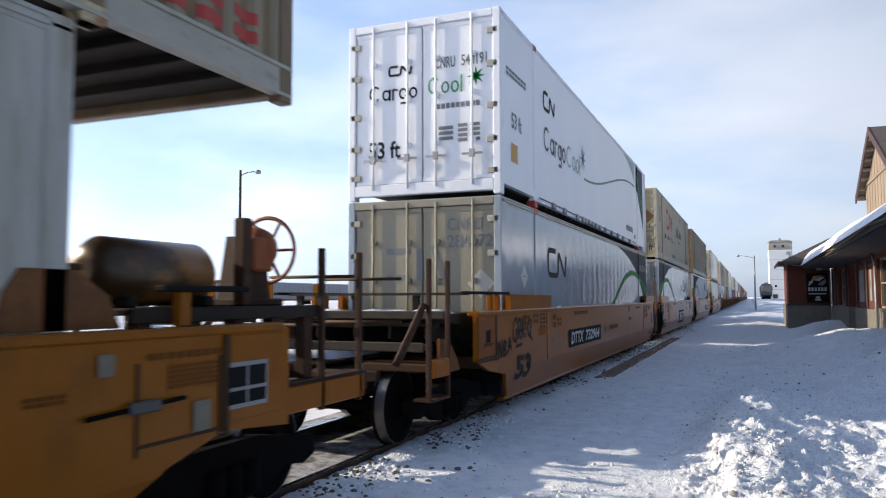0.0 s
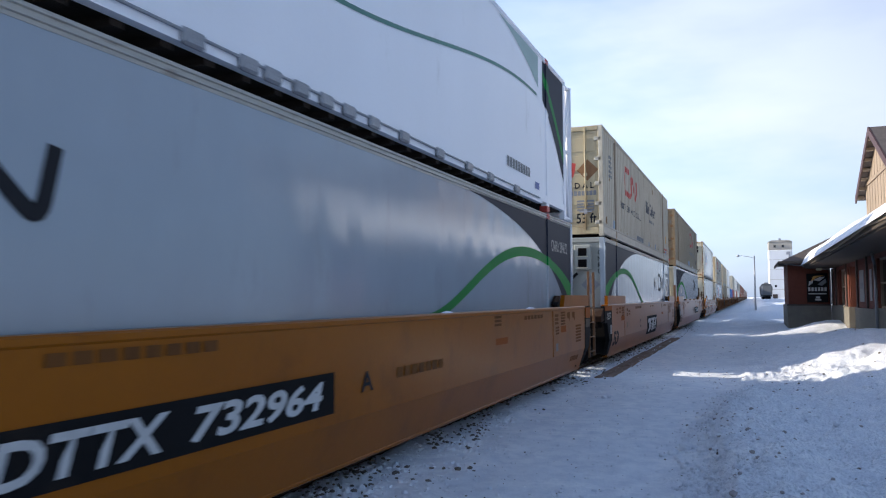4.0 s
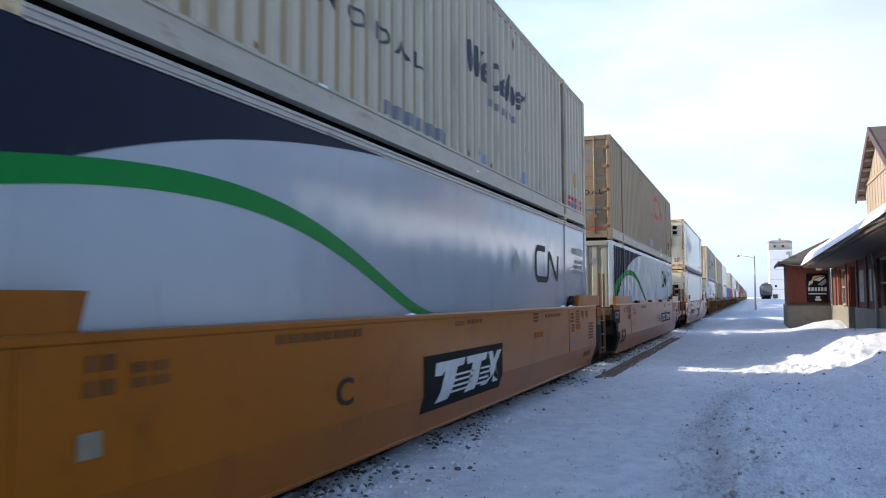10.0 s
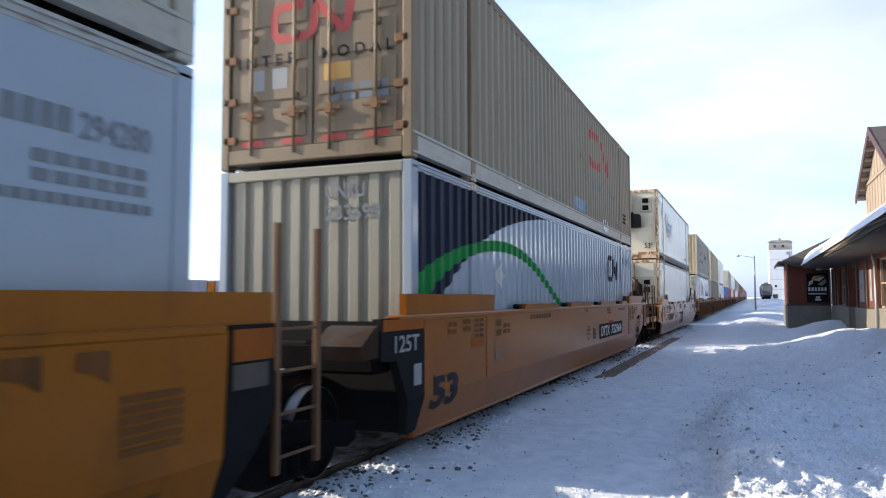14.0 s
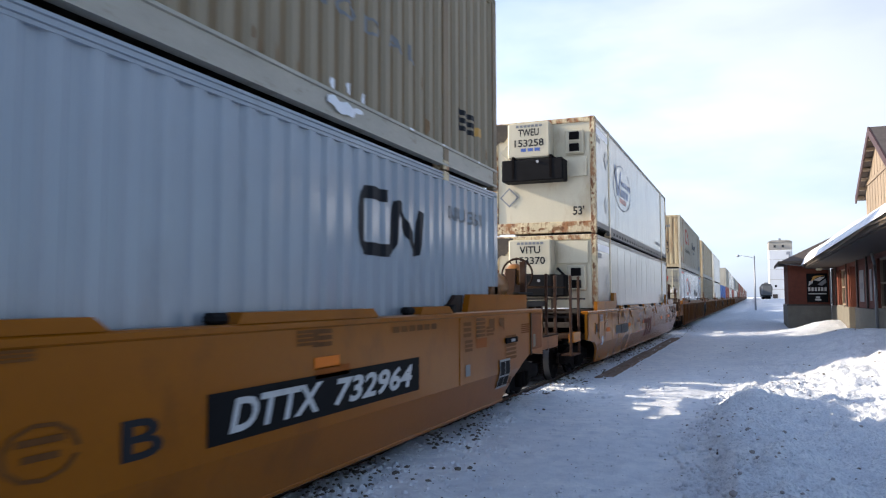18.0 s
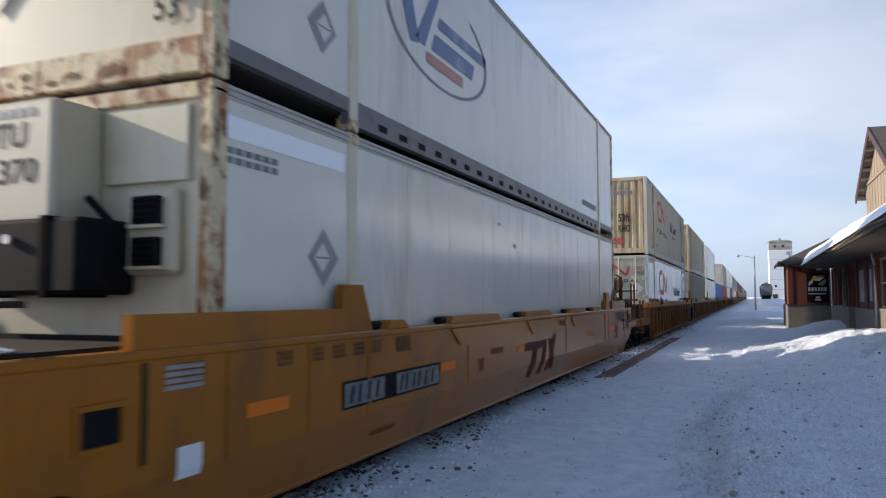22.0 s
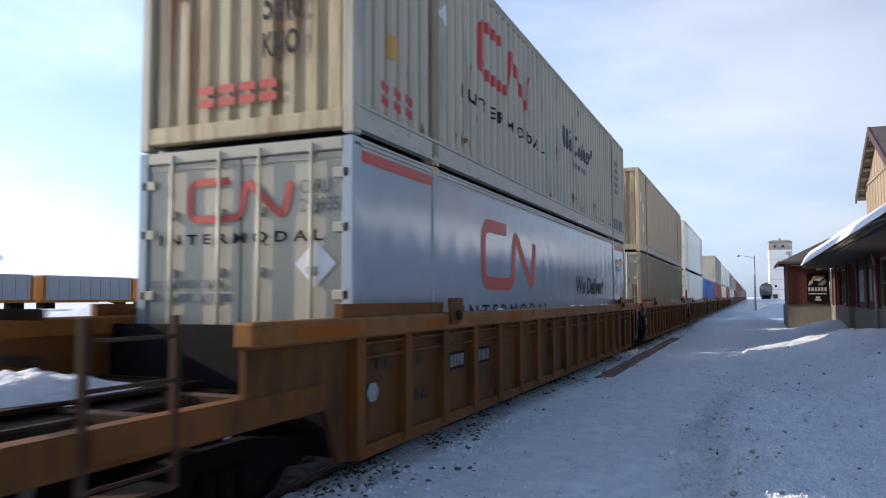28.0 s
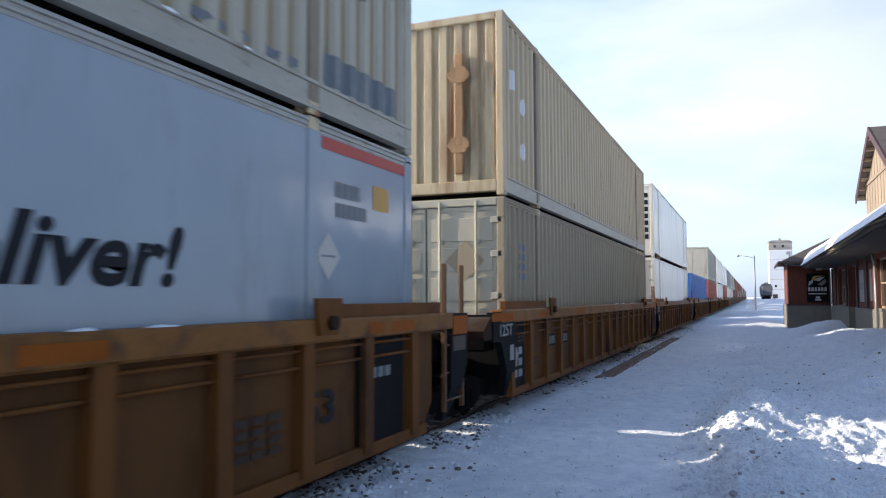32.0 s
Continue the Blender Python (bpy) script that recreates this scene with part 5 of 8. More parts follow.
U_Z, U_A, U_B, U_C, U_D, U_E, U_F, U_G = -9.3, 10.65, 31.2, 51.0, 75.1, 99.0, 118.8, 137.9

car_z = car_root(U_Z, "yellow steel well car with a brake end, grimy")
well_side(car_z, -0.35, 12.65, M["yellow"], "bare", trail=1)
end_platform(car_z, 12.65, 15.45, 1, M["yellow"], True, gear="orange_rust")
truck(car_z, 13.9)
car_a = smooth_car(U_A, "yellow-orange steel well car, smooth sided, with an open leading end", "open", "joint", M["yellow"])
car_b = smooth_car(U_B, "yellow-orange steel well car, middle unit of a set", "joint", "joint", M["yellow"], length=15.75)
car_c = smooth_car(U_C, "yellow-orange steel well car with guide pads and a brake end", "joint", "brake", M["yellow"], "padded")
car_d = smooth_car(U_D, "golden yellow single well car with raised corner guides", "open", "brake", M["yellow_new"], "tapered", foot=(0.42, 0.74))
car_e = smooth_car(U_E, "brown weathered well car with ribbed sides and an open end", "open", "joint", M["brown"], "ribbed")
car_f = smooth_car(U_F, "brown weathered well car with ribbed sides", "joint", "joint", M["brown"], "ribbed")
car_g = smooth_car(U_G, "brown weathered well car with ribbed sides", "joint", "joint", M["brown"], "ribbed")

z_low = container(U_Z, LOW, M["grimy_white"], "grey smooth-sided container, streaked, in the leading well", length=12.3, end="plain", cast=M["rust_stain"])
z_up = container(5.12 - CL, UP, M["tan_dark"], "dusty tan corrugated container stacked above a shorter one", True, "plain", rail_mat=M["rail_warm"], frame_mat=M["brown_door"])
a_low = container(U_A, LOW, M["grey_white"], "grey-white smooth container with tan doors and a navy and green swoosh", frame_mat=M["grey_white"], end_mat=M["grey_tan"], length=16.88, top_mat=M["rail_tan"], cast=M["red_tape"])
a_up = container(U_A, UP, M["white"], "clean white insulated container with lettered doors", frame_mat=M["white"], cast=M["red_tape"], length=16.36, rear_post=1.48)
b_low = container(U_B, LOW, M["grey_white"], "grey-white refrigerated container with a navy and green swoosh", end="plain", end_mat=M["pale_grey"], length=16.3, top_mat=M["rail_tan"])
b_up = container(U_B, UP, M["tan"], "cream corrugated container with red and black lettering", True, "doors", rail_mat=M["rail_warm"], length=16.3, end_mat=M["tan_door"])
c_low = container(U_C, LOW, M["grey_white"], "grey-white corrugated container with a navy and green swoosh", True, "corrugated", end_mat=M["grey_tan"])
c_up = container(U_C, UP, M["tan_dark"], "dusty tan corrugated container with grimy doors", True, "doors", rail_mat=M["rail_warm"], end_mat=M["brown_door"], frame_mat=M["brown_door"], top_mat=M["tan_dark"])
d_low = container(U_D, LOW, M["white_dull"], "dull white refrigerated container with rusted front frame", end="plain", end_mat=M["wall_dirty"], frame_mat=M["rust"], rail_mat=M["skirt"], top_mat=M["rail_tan"])
d_up = container(U_D, UP, M["white_dull"], "dull white refrigerated container with a round blue emblem", end="plain", end_mat=M["wall_dirty"], frame_mat=M["rust"], rail_mat=M["skirt"], top_mat=M["rail_tan"])
e_low = container(U_E, LOW, M["grey_white"], "silver-white smooth container with a large red emblem", end="doors", end_mat=M["cream"], top_mat=M["rail_tan"])
e_up = container(U_E, UP, M["tan"], "cream corrugated container with rust streaks and red lettering", True, "corrugated", rail_mat=M["rail_warm"], end_mat=M["tan_rusty"])
f_low = container(U_F, LOW, M["tan_dark"], "grey-tan corrugated container with pale creased doors", True, "doors", end_mat=M["cream"])
f_up = container(U_F, UP, M["ochre"], "ochre corrugated container with rust stains", True, "corrugated", rail_mat=M["rail_warm"], end_mat=M["tan_rusty"])
g_low = container(U_G, LOW, M["white_dull"], "white smooth container with a dirty front", end="doors")
g_up = container(U_G, UP, M["white_dull"], "white smooth container with dark lettering on its front", end="plain")
# open tubular cage behind the white container
for sx in (1, -1):
    x = 1.24 * sx
    for k, (p0, p1) in enumerate((((x, 16.84, 0.0), (x, 16.84, 2.84)), ((x, 16.36, 0.06), (x, 16.84, 0.06)), ((x, 16.36, 2.80), (x, 16.84, 2.80)), ((x, 16.80, 0.10), (x, 16.40, 1.45)), ((x, 16.40, 1.45), (x, 16.80, 2.78)), ((x, 16.36, 1.45), (x, 16.84, 1.45)))):
        part("cage_bar", tube(bmesh.new(), p0, p1, 0.045 if k else 0.07, 4), M["white"], a_up, "white tubular end cage")
for z in (0.06, 2.80):
    part("cage_bar", tube(bmesh.new(), (-1.24, 16.84, z), (1.24, 16.84, z), 0.05, 4), M["white"], a_up, "white tubular end cage")
part("fuel_tank", boxes((-1.0, 1.0, 16.39, 16.74, 0.3, 0.95), bevel=0.05), M["black"], a_up, "black plastic fuel tank")
reefer_unit(b_low, True, False)
reefer_unit(d_low, False, True)
reefer_unit(d_up, False, False)

# the rest of the train, dwindling into the distance: plain copies of a few boxes and two cars
far_car = car_root(158.2, "brown well car with ribbed sides, far down the train")
well_side(far_car, -0.35, CL + 0.35, M["brown"], "ribbed", detail=True)
joint_end(far_car, -0.45, -1.7, M["brown"], M["iron"])
truck(far_car, CL + 1.9)
dim_car = car_root(158.2 + 19.75 * 4, "brown well car with ribbed sides, far down the train")
well_side(dim_car, -0.35, CL + 0.35, M["brown"], "ribbed", detail=False)
part("centre_sill", boxes((-0.4, 0.4, CL + 0.4, CL + 3.0, 0.75, 1.2)), M["rusty"], dim_car)
part("truck", boxes((-1.1, 1.1, CL + 0.9, CL + 2.9, 0.05, 0.65), bevel=0.1), M["iron"], dim_car)
kinds = {}
for key, mat, words in (("white", M["white_dull"], "white container far down the train"), ("tan", M["tan"], "tan corrugated container far down the train"),
                        ("blue", M["box_blue"], "blue corrugated container far down the train"), ("red", M["box_red"], "orange-red corrugated container far down the train"),
                        ("brown", M["box_brown"], "brown corrugated container far down the train"), ("grey", M["rail_grey"], "grey corrugated container far down the train")):
    kinds[key] = [mat, words, None]


def far_box(key, u, zb):
    mat, words, made = kinds[key]
    if made is None:
        kinds[key][2] = container(u, zb, mat, words, key != "white", "doors", detail=False, simple=True)
    else:
        c = copy_thing(made, pose(TRACK, u, zb))
        MOVING.append((c, TRACK, u, zb))


STACKS = [("blue", None), ("red", "tan"), ("white", "white"), ("red", "white"), ("white", "grey"), ("white", "tan"), ("brown", "tan"),
          ("red", "brown"), ("brown", "red"), ("tan", "brown"), ("brown", "brown")]
for k in range(31):
    u = 158.2 + 19.75 * k
    if k not in (0, 4):
        MOVING.append((copy_thing(far_car if k < 4 else dim_car, pose(TRACK, u, 0)), TRACK, u, 0.0))
    low, high = STACKS[k] if k < len(STACKS) else (("brown", "red", "tan", "brown", "grey")[k % 5], ("red", "brown", "brown", "tan", "white", "brown")[k % 6])
    far_box(low, u, LOW)
    if high:
        far_box(high, u, UP)


# ---- liveries and lettering on the near containers and cars ----
def curve(pts, deg=5):
    c = np.polyfit([p[0] for p in pts], [p[1] for p in pts], min(deg, len(pts) - 1))
    return lambda s: float(np.polyval(c, s))


G_TOP = curve([(0, 1.50), (0.8, 1.80), (2.13, 2.08), (3.2, 2.17), (4.3, 2.11), (5.9, 1.67), (7.5, 1.16)])
G_BOT = curve([(0, 0.95), (0.6, 1.42), (1.4, 1.75), (2.34, 1.95), (3.2, 2.02), (4.2, 1.96), (5.9, 1.53), (7.4, 1.08)])
HILL = curve([(0.2, 0.72), (0.6, 1.08), (1.07, 1.43), (1.75, 1.84), (2.56, 2.15), (4.03, 2.52), (5.4, 2.70), (6.9, 2.78)])


def swoosh(c, corr, mirrored):
    """A navy field over a pale hill, with a green arc across it."""
    lo = 0.17
    bm = band(lo, 6.9, lambda s: max(0.32, HILL(s)), lambda s: 2.77)
    bg_ = band(lo, 7.9, lambda s: max(0.32, G_BOT(s)), lambda s: G_TOP(s))
    for b in (bm, bg_):
        if mirrored:
            for v in b.verts:
                v.co.x = CL + 0.48 - v.co.x
            bmesh.ops.reverse_faces(b, faces=b.faces[:])
    on_side("navy_field", bm, M["navy"], c, corr, 0.004, "navy painted field")
    on_side("green_arc", bg_, M["green"], c, corr, 0.007, "green painted arc")


def diamond(x, z, r, sx=1.0):
    return flat_polys([(x - r * sx, z), (x, z - r), (x + r * sx, z), (x, z + r)])


def side_text(c, body, s0, z0, s1, z1, mat, corr=False, zb=0.0):
    return on_side("lettering", flat_text(body, s0, z0, s1 - s0, z1 - z0), M[mat], c, corr, 0.006)


def side_bars(c, s0, z0, s1, z1, n, mat, corr=False, lines=1, gap=0.3):
    return on_side("lettering", bars(s0, z0, s1 - s0, z1 - z0, n, gap, lines), M[mat], c, corr, 0.006)


def side_mark(c, s0, z0, s1, z1, mat, corr=False, stroke=0.13):
    return on_side("emblem", emblem(s0, z0, s1 - s0, z1 - z0, stroke), M[mat], c, corr, 0.006)


def end_text(c, body, w0, z0, w1, z1, mat, y=0.04):
    return on_end("lettering", flat_text(body, w0, z0, w1 - w0, z1 - z0), M[mat], c, y)


def end_bars(c, w0, z0, w1, z1, n, mat, lines=1, y=0.04, gap=0.3):
    return on_end("lettering", bars(w0, z0, w1 - w0, z1 - z0, n, gap, lines), M[mat], c, y)


# unit Z
side_bars(z_up, 14.6, 0.36, 16.0, 0.60, 4, "red", True, 2)
# unit A
swoosh(a_low, False, True)
side_mark(a_low, 2.80, 1.70, 4.36, 2.26, "ink", stroke=0.10)
on_side("placard", diamond(1.26, 1.68, 0.20), M["pale_door"], a_low, label="pale diamond placard with a grey line")
on_side("placard_line", flat_polys(rect(1.15, 1.67, 0.22, 0.02)), M["ring_grey"], a_low, lift=0.010)
side_text(a_low, "CNRU 284672", 15.12, 2.2, 16.42, 2.42, "rail_grey")
end_text(a_low, "CNRU", 1.72, 2.36, 2.30, 2.56, "ink_soft")
end_text(a_low, "284672", 1.72, 2.10, 2.46, 2.30, "ink_soft")
on_end("placard", diamond(2.26, 1.55, 0.22), M["pale_door"], a_low, 0.04, label="white diamond placard")
on_end("emblem", flat_polys(rect(0.68, 2.02, 0.40, 0.09), rect(0.68, 1.60, 0.40, 0.09), [(1.42, 2.14), (1.52, 2.14), (1.70, 1.66), (1.62, 1.60)], rect(1.20, 1.60, 0.10, 0.5)), M["ink_soft"], a_low, 0.04, label="worn dark strokes of an owner's mark")
on_end("emblem", emblem(0.70, 1.98, 0.43, 0.18, 0.04), M["ink"], a_up, 0.04)
end_text(a_up, "CNRU", 1.52, 2.02, 1.86, 2.20, "ink_soft")
end_text(a_up, "540191", 1.96, 2.02, 2.38, 2.20, "ink_soft")
on_end("brand_mark", rounds(0.36, 1.60, 0.88, 0.26, "Cqigo", 0.032), M["ink"], a_up, 0.04, label="dark rings and strokes of a brand word")
on_end("brand_mark", rounds(1.40, 1.62, 0.62, 0.27, "Cool", 0.03), M["green_pale"], a_up, 0.04, label="green rings of a brand word")
on_end("emblem", flat_polys(*[[(2.2 + 0.03 * math.cos(a + 1.57), 1.84 + 0.03 * math.sin(a + 1.57)), (2.2 + 0.16 * math.cos(a), 1.84 + 0.16 * math.sin(a)), (2.2 + 0.03 * math.cos(a - 1.57), 1.84 + 0.03 * math.sin(a - 1.57))] for a in [k * math.pi / 4 for k in range(8)]]), M["green"], a_up, 0.04, label="green star of eight rays")
end_bars(a_up, 1.54, 1.38, 2.26, 1.46, 9, "ink_soft")
end_text(a_up, "53 ft", 0.36, 0.66, 0.92, 0.94, "ink")
end_bars(a_up, 1.58, 0.88, 1.82, 1.10, 1, "ink_soft", 3)
end_bars(a_up, 1.90, 0.84, 2.26, 1.12, 2, "ink_soft", 4)
side_text(a_up, "53 ft", 0.62, 1.12, 1.18, 1.38, "ink_soft")
on_side("label", flat_polys(rect(0.60, 0.58, 0.34, 0.30)), M["amber"], a_up, label="amber warning label")
side_bars(a_up, 0.35, 1.92, 1.45, 2.05, 7, "ink_soft", lines=2)
side_mark(a_up, 2.60, 1.88, 3.5, 2.26, "ink", stroke=0.07)
on_side("brand_mark", rounds(2.62, 1.14, 1.80, 0.46, "Cqigo", 0.06), M["ink_slate"], a_up, label="dark rings and strokes of a brand word")
on_side("brand_mark", rounds(4.46, 1.13, 1.45, 0.46, "Cool", 0.055), M["green_grey"], a_up, label="grey-green rings of a brand word")
on_side("emblem", flat_polys(*[[(6.1 + 0.05 * math.cos(a + 1.57), 1.55 + 0.05 * math.sin(a + 1.57)), (6.1 + 0.34 * math.cos(a), 1.55 + 0.34 * math.sin(a)), (6.1 + 0.05 * math.cos(a - 1.57), 1.55 + 0.05 * math.sin(a - 1.57))] for a in [k * math.pi / 4 for k in range(8)]]), M["green_grey"], a_up, label="grey-green star of eight rays")
line = curve([(6.2, 1.12), (8.1, 1.27), (9.3, 1.47), (10.8, 1.75), (12.4, 1.97), (14.2, 2.03)], 4)
on_side("green_line", band(6.2, 14.2, lambda s: line(s) - 0.02, lambda s: line(s) + 0.03), M["green_deep"], a_up, label="thin green painted line")
fan = curve([(12.0, 2.77), (13.0, 2.6), (14.4, 2.15), (15.4, 1.5), (16.2, 0.75)], 3)
on_side("navy_field", band(12.0, 14.3, lambda s: fan(s), lambda s: 2.77), M["green_grey"], a_up, label="slate painted corner field")
on_side("navy_field", band(14.6, 16.19, lambda s: max(0.35, fan(s)), lambda s: 2.77), M["navy"], a_up, label="navy painted corner field")
on_side("green_arc", band(14.6, 16.19, lambda s: max(0.35, fan(s) + 0.35), lambda s: max(0.36, fan(s) + 0.55) if fan(s) + 0.55 < 2.77 else 2.77), M["green"], a_up, lift=0.009, label="green painted arc")
side_bars(a_up, 12.4, 0.48, 13.7, 0.64, 9, "ink_soft")
on_side("label", flat_polys(rect(14.02, 0.34, 0.28, 0.12)), M["blue"], a_up, label="small blue label")
# tie-down clips along the lower edge of the white container
for s in (3.2, 4.1, 5.3, 5.9, 6.2, 6.6, 7.0, 7.4, 7.9, 8.6, 9.6, 10.6, 11.5, 12.8):
    part("clip", boxes((CW / 2 - 0.01, CW / 2 + 0.045, s - 0.11, s + 0.11, 0.10, 0.22), bevel=0.02), M["galv"], a_up)
bm = tube(bmesh.new(), (CW / 2 + 0.02, 2.2, 0.19), (CW / 2 + 0.02, 14.2, 0.19), 0.012, 6)
part("clip_cable", bm, M["galv"], a_up)

# unit B
swoosh(b_low, False, False)
side_mark(b_low, 12.0, 1.60, 13.75, 2.26, "ink", stroke=0.11)
on_side("placard", diamond(10.9, 1.85, 0.24), M["rail_grey"], b_low, label="grey diamond placard")
side_text(b_low, "294280", 15.4, 2.22, 15.93, 2.38, "ink_soft")
side_bars(b_low, 14.92, 2.24, 15.34, 2.38, 4, "ink_soft")
side_bars(b_low, 15.1, 1.95, 15.9, 2.12, 6, "ink_soft", lines=2)
side_bars(b_low, 14.78, 1.84, 15.95, 1.90, 12, "ink_soft")
on_end("placard", diamond(2.24, 1.66, 0.24), M["ring_grey"], b_low, 0.02, label="grey diamond placard")
end_text(b_low, "2", 2.43, 0.78, 2.52, 0.92, "ink", 0.02)
for i, ch in enumerate("CNRU"):
    end_text(b_low, ch, 2.43, 2.42 - 0.16 * i, 2.52, 2.54 - 0.16 * i, "ink", 0.02)
on_end("stripe", flat_polys(rect(0.40, 2.14, 1.00, 0.08)), M["orange"], b_low, -0.42, label="orange and red stripe")
end_bars(b_low, 0.55, 2.60, 1.15, 2.66, 7, "ink_soft", y=-0.42)
on_end("emblem", emblem(0.72, 1.50, 1.18, 0.52, 0.11), M["red"], b_up, 0.03)
end_text(b_up, "I N T E R", 0.24, 1.24, 1.08, 1.40, "ink", 0.03)
end_text(b_up, "M O D A L", 1.42, 1.24, 2.36, 1.40, "ink", 0.03)
end_bars(b_up, 1.44, 1.06, 2.42, 1.18, 10, "ink_soft", y=0.03)
end_bars(b_up, 0.55, 1.08, 1.05, 1.15, 5, "red", y=0.03)
end_text(b_up, "53 ft", 1.90, 0.34, 2.42, 0.60, "ink", 0.03)
end_bars(b_up, 1.48, 0.70, 1.74, 0.92, 1, "ink_soft", 3, 0.03)
end_bars(b_up, 1.92, 0.66, 2.36, 0.94, 2, "ink_soft", 4, 0.03)
end_bars(b_up, 0.2, 1.72, 0.55, 2.02, 3, "ink_soft", 2, 0.03)
on_end("placard", diamond(2.2, 1.72, 0.28), M["rust_stain"], b_up, 0.03, label="bare diamond placard holder")
on_side("lettering", flat_text("We Deliver!", 8.75, 1.50, 2.9, 0.45, 0.03, 0.25), M["ink_slate"], b_up, True)
side_text(b_up, "I N T E R M O D A L", 2.85, 1.05, 7.25, 1.24, "ink_slate", True)
side_mark(b_up, 3.7, 1.52, 6.4, 2.42, "red", True, 0.17)
side_bars(b_up, 9.6, 1.22, 11.0, 1.33, 9, "ink_soft", True)
side_bars(b_up, 1.05, 1.66, 1.42, 2.26, 2, "ink_soft", True, 5)
on_side("patch", flat_polys(rect(1.60, 0.33, 0.30, 0.22)), M["blue_patch"], b_up, True, label="pale blue repaired patch")
on_side("label", flat_polys(rect(15.15, 0.80, 0.30, 0.32)), M["amber"], b_up, True, label="amber warning label")
side_bars(b_up, 14.6, 0.36, 15.95, 0.56, 4, "red", True, 2)
on_side("patch", flat_polys(rect(14.95, 0.33, 0.45, 0.16)), M["blue_patch"], b_up, True, label="pale blue repaired patch")
for s0, s1, z1 in ((11.3, 11.65, 0.52), (9.2, 9.5, 0.46)):
    on_side("patch", flat_polys(rect(s0, 0.32, s1 - s0, z1 - 0.32)), M["blue_patch"], b_up, True, label="pale blue repaired patch")

# unit C
swoosh(c_low, True, False)
side_mark(c_low, 12.25, 1.75, 13.80, 2.44, "ink", True, 0.13)
side_text(c_low, "CNRU 233698", 14.5, 2.30, 15.9, 2.48, "ink_soft", True)
on_side("placard", diamond(3.22, 1.66, 0.21), M["pale_door"], c_low, True, label="white diamond placard")
end_text(c_low, "CNRU", 1.48, 2.48, 2.0, 2.66, "ink_soft", 0.03)
end_text(c_low, "233698", 1.48, 2.22, 2.2, 2.40, "ink_soft", 0.03)
end_text(c_up, "CNRU", 1.72, 2.36, 2.2, 2.54, "ink_soft", 0.03)
end_text(c_up, "233031", 1.72, 2.12, 2.42, 2.30, "ink_soft", 0.03)
on_end("emblem", emblem(0.70, 1.50, 1.16, 0.50, 0.11), M["red"], c_up, 0.03)
end_text(c_up, "I N T E R", 0.24, 1.24, 1.08, 1.38, "ink", 0.03)
end_text(c_up, "M O D A L", 1.42, 1.24, 2.36, 1.38, "ink", 0.03)
on_end("label", flat_polys(rect(1.45, 0.98, 0.36, 0.2)), M["amber"], c_up, 0.03, label="amber warning label")
end_bars(c_up, 0.4, 0.95, 0.95, 1.20, 2, "rail_grey", 1, 0.03, 0.5)
end_bars(c_up, 1.5, 0.72, 2.3, 0.92, 4, "ink_soft", 2, 0.03)
end_bars(c_up, 0.30, 0.27, 2.32, 0.34, 4, "red", 1, 0.03, 0.8)
side_mark(c_up, 10.05, 1.55, 12.8, 2.46, "red", True, 0.18)
side_text(c_up, "I N T E R M O D A L", 9.3, 1.06, 13.6, 1.24, "ink_soft", True)
on_side("patch", flat_polys(rect(8.36, 0.36, 1.1, 0.26)), M["blue_patch"], c_up, True, label="pale blue repaired patch")
side_bars(c_up, 14.92, 0.62, 15.5, 0.90, 2, "ink", True, 3)
on_side("label", flat_polys(rect(15.60, 0.66, 0.24, 0.12)), M["amber"], c_up, True, label="amber warning label")



def blot(x, z, w, h, seed):
    """A ragged patch, w wide and h high."""
    g = random.Random(seed)
    return [(x + 0.5 * w * math.cos(q) * g.uniform(0.6, 1.0), z + 0.5 * h * math.sin(q) * g.uniform(0.55, 1.0)) for q in [2 * math.pi * k / 13 for k in range(13)]]


def stuck_snow(c, *spots):
    """Ice and snow stuck to the bottom rail."""
    for k, (x, z, w, h) in enumerate(spots):
        on_side("stuck_snow", flat_polys(blot(x, z, w, h, k + 3)), M["snow_clean"], c, x=CW / 2 + 0.011, inset=0, lift=0.004 + 0.001 * k, label="patch of snow stuck to the rail")


def smear(c, s0, s1, z0, z1, mat, seed, label):
    """Faded paint in a row of ragged patches on the corrugation."""
    g = random.Random(seed)
    x = s0
    while x < s1:
        w = g.uniform(0.14, 0.30)
        on_side("faded_patch", flat_polys(blot(x + w / 2, (z0 + z1) / 2 + g.uniform(-0.02, 0.02), w, (z1 - z0) * g.uniform(0.7, 1.2), int(x * 100))), M[mat], c, True, label=label)
        x += w + g.uniform(0.02, 0.12)


stuck_snow(c_up, (11.95, 0.17, 0.52, 0.16), (11.72, 0.20, 0.30, 0.12), (12.18, 0.20, 0.22, 0.07), (13.40, 0.286, 0.16, 0.03), (14.33, 0.286, 0.14, 0.025), (15.6, 0.286, 0.10, 0.03), (6.2, 0.286, 0.3, 0.03), (4.1, 0.2, 0.2, 0.05))
for k, (x, z) in enumerate(((12.05, 0.40), (12.35, 0.36), (11.75, 0.37))):
    on_side("stuck_snow", flat_polys(blot(x, z, 0.12, 0.14, 50 + k)), M["snow_clean"], c_up, True, label="patch of snow in the corrugation")
stuck_snow(e_up, (10.2, 0.09, 0.16, 0.08), (9.9, 0.06, 0.30, 0.03), (10.6, 0.06, 0.55, 0.03), (12.7, 0.287, 0.16, 0.03), (13.5, 0.287, 0.12, 0.03))
stuck_snow(b_up, (5.0, 0.286, 0.2, 0.03), (9.0, 0.16, 0.12, 0.04))
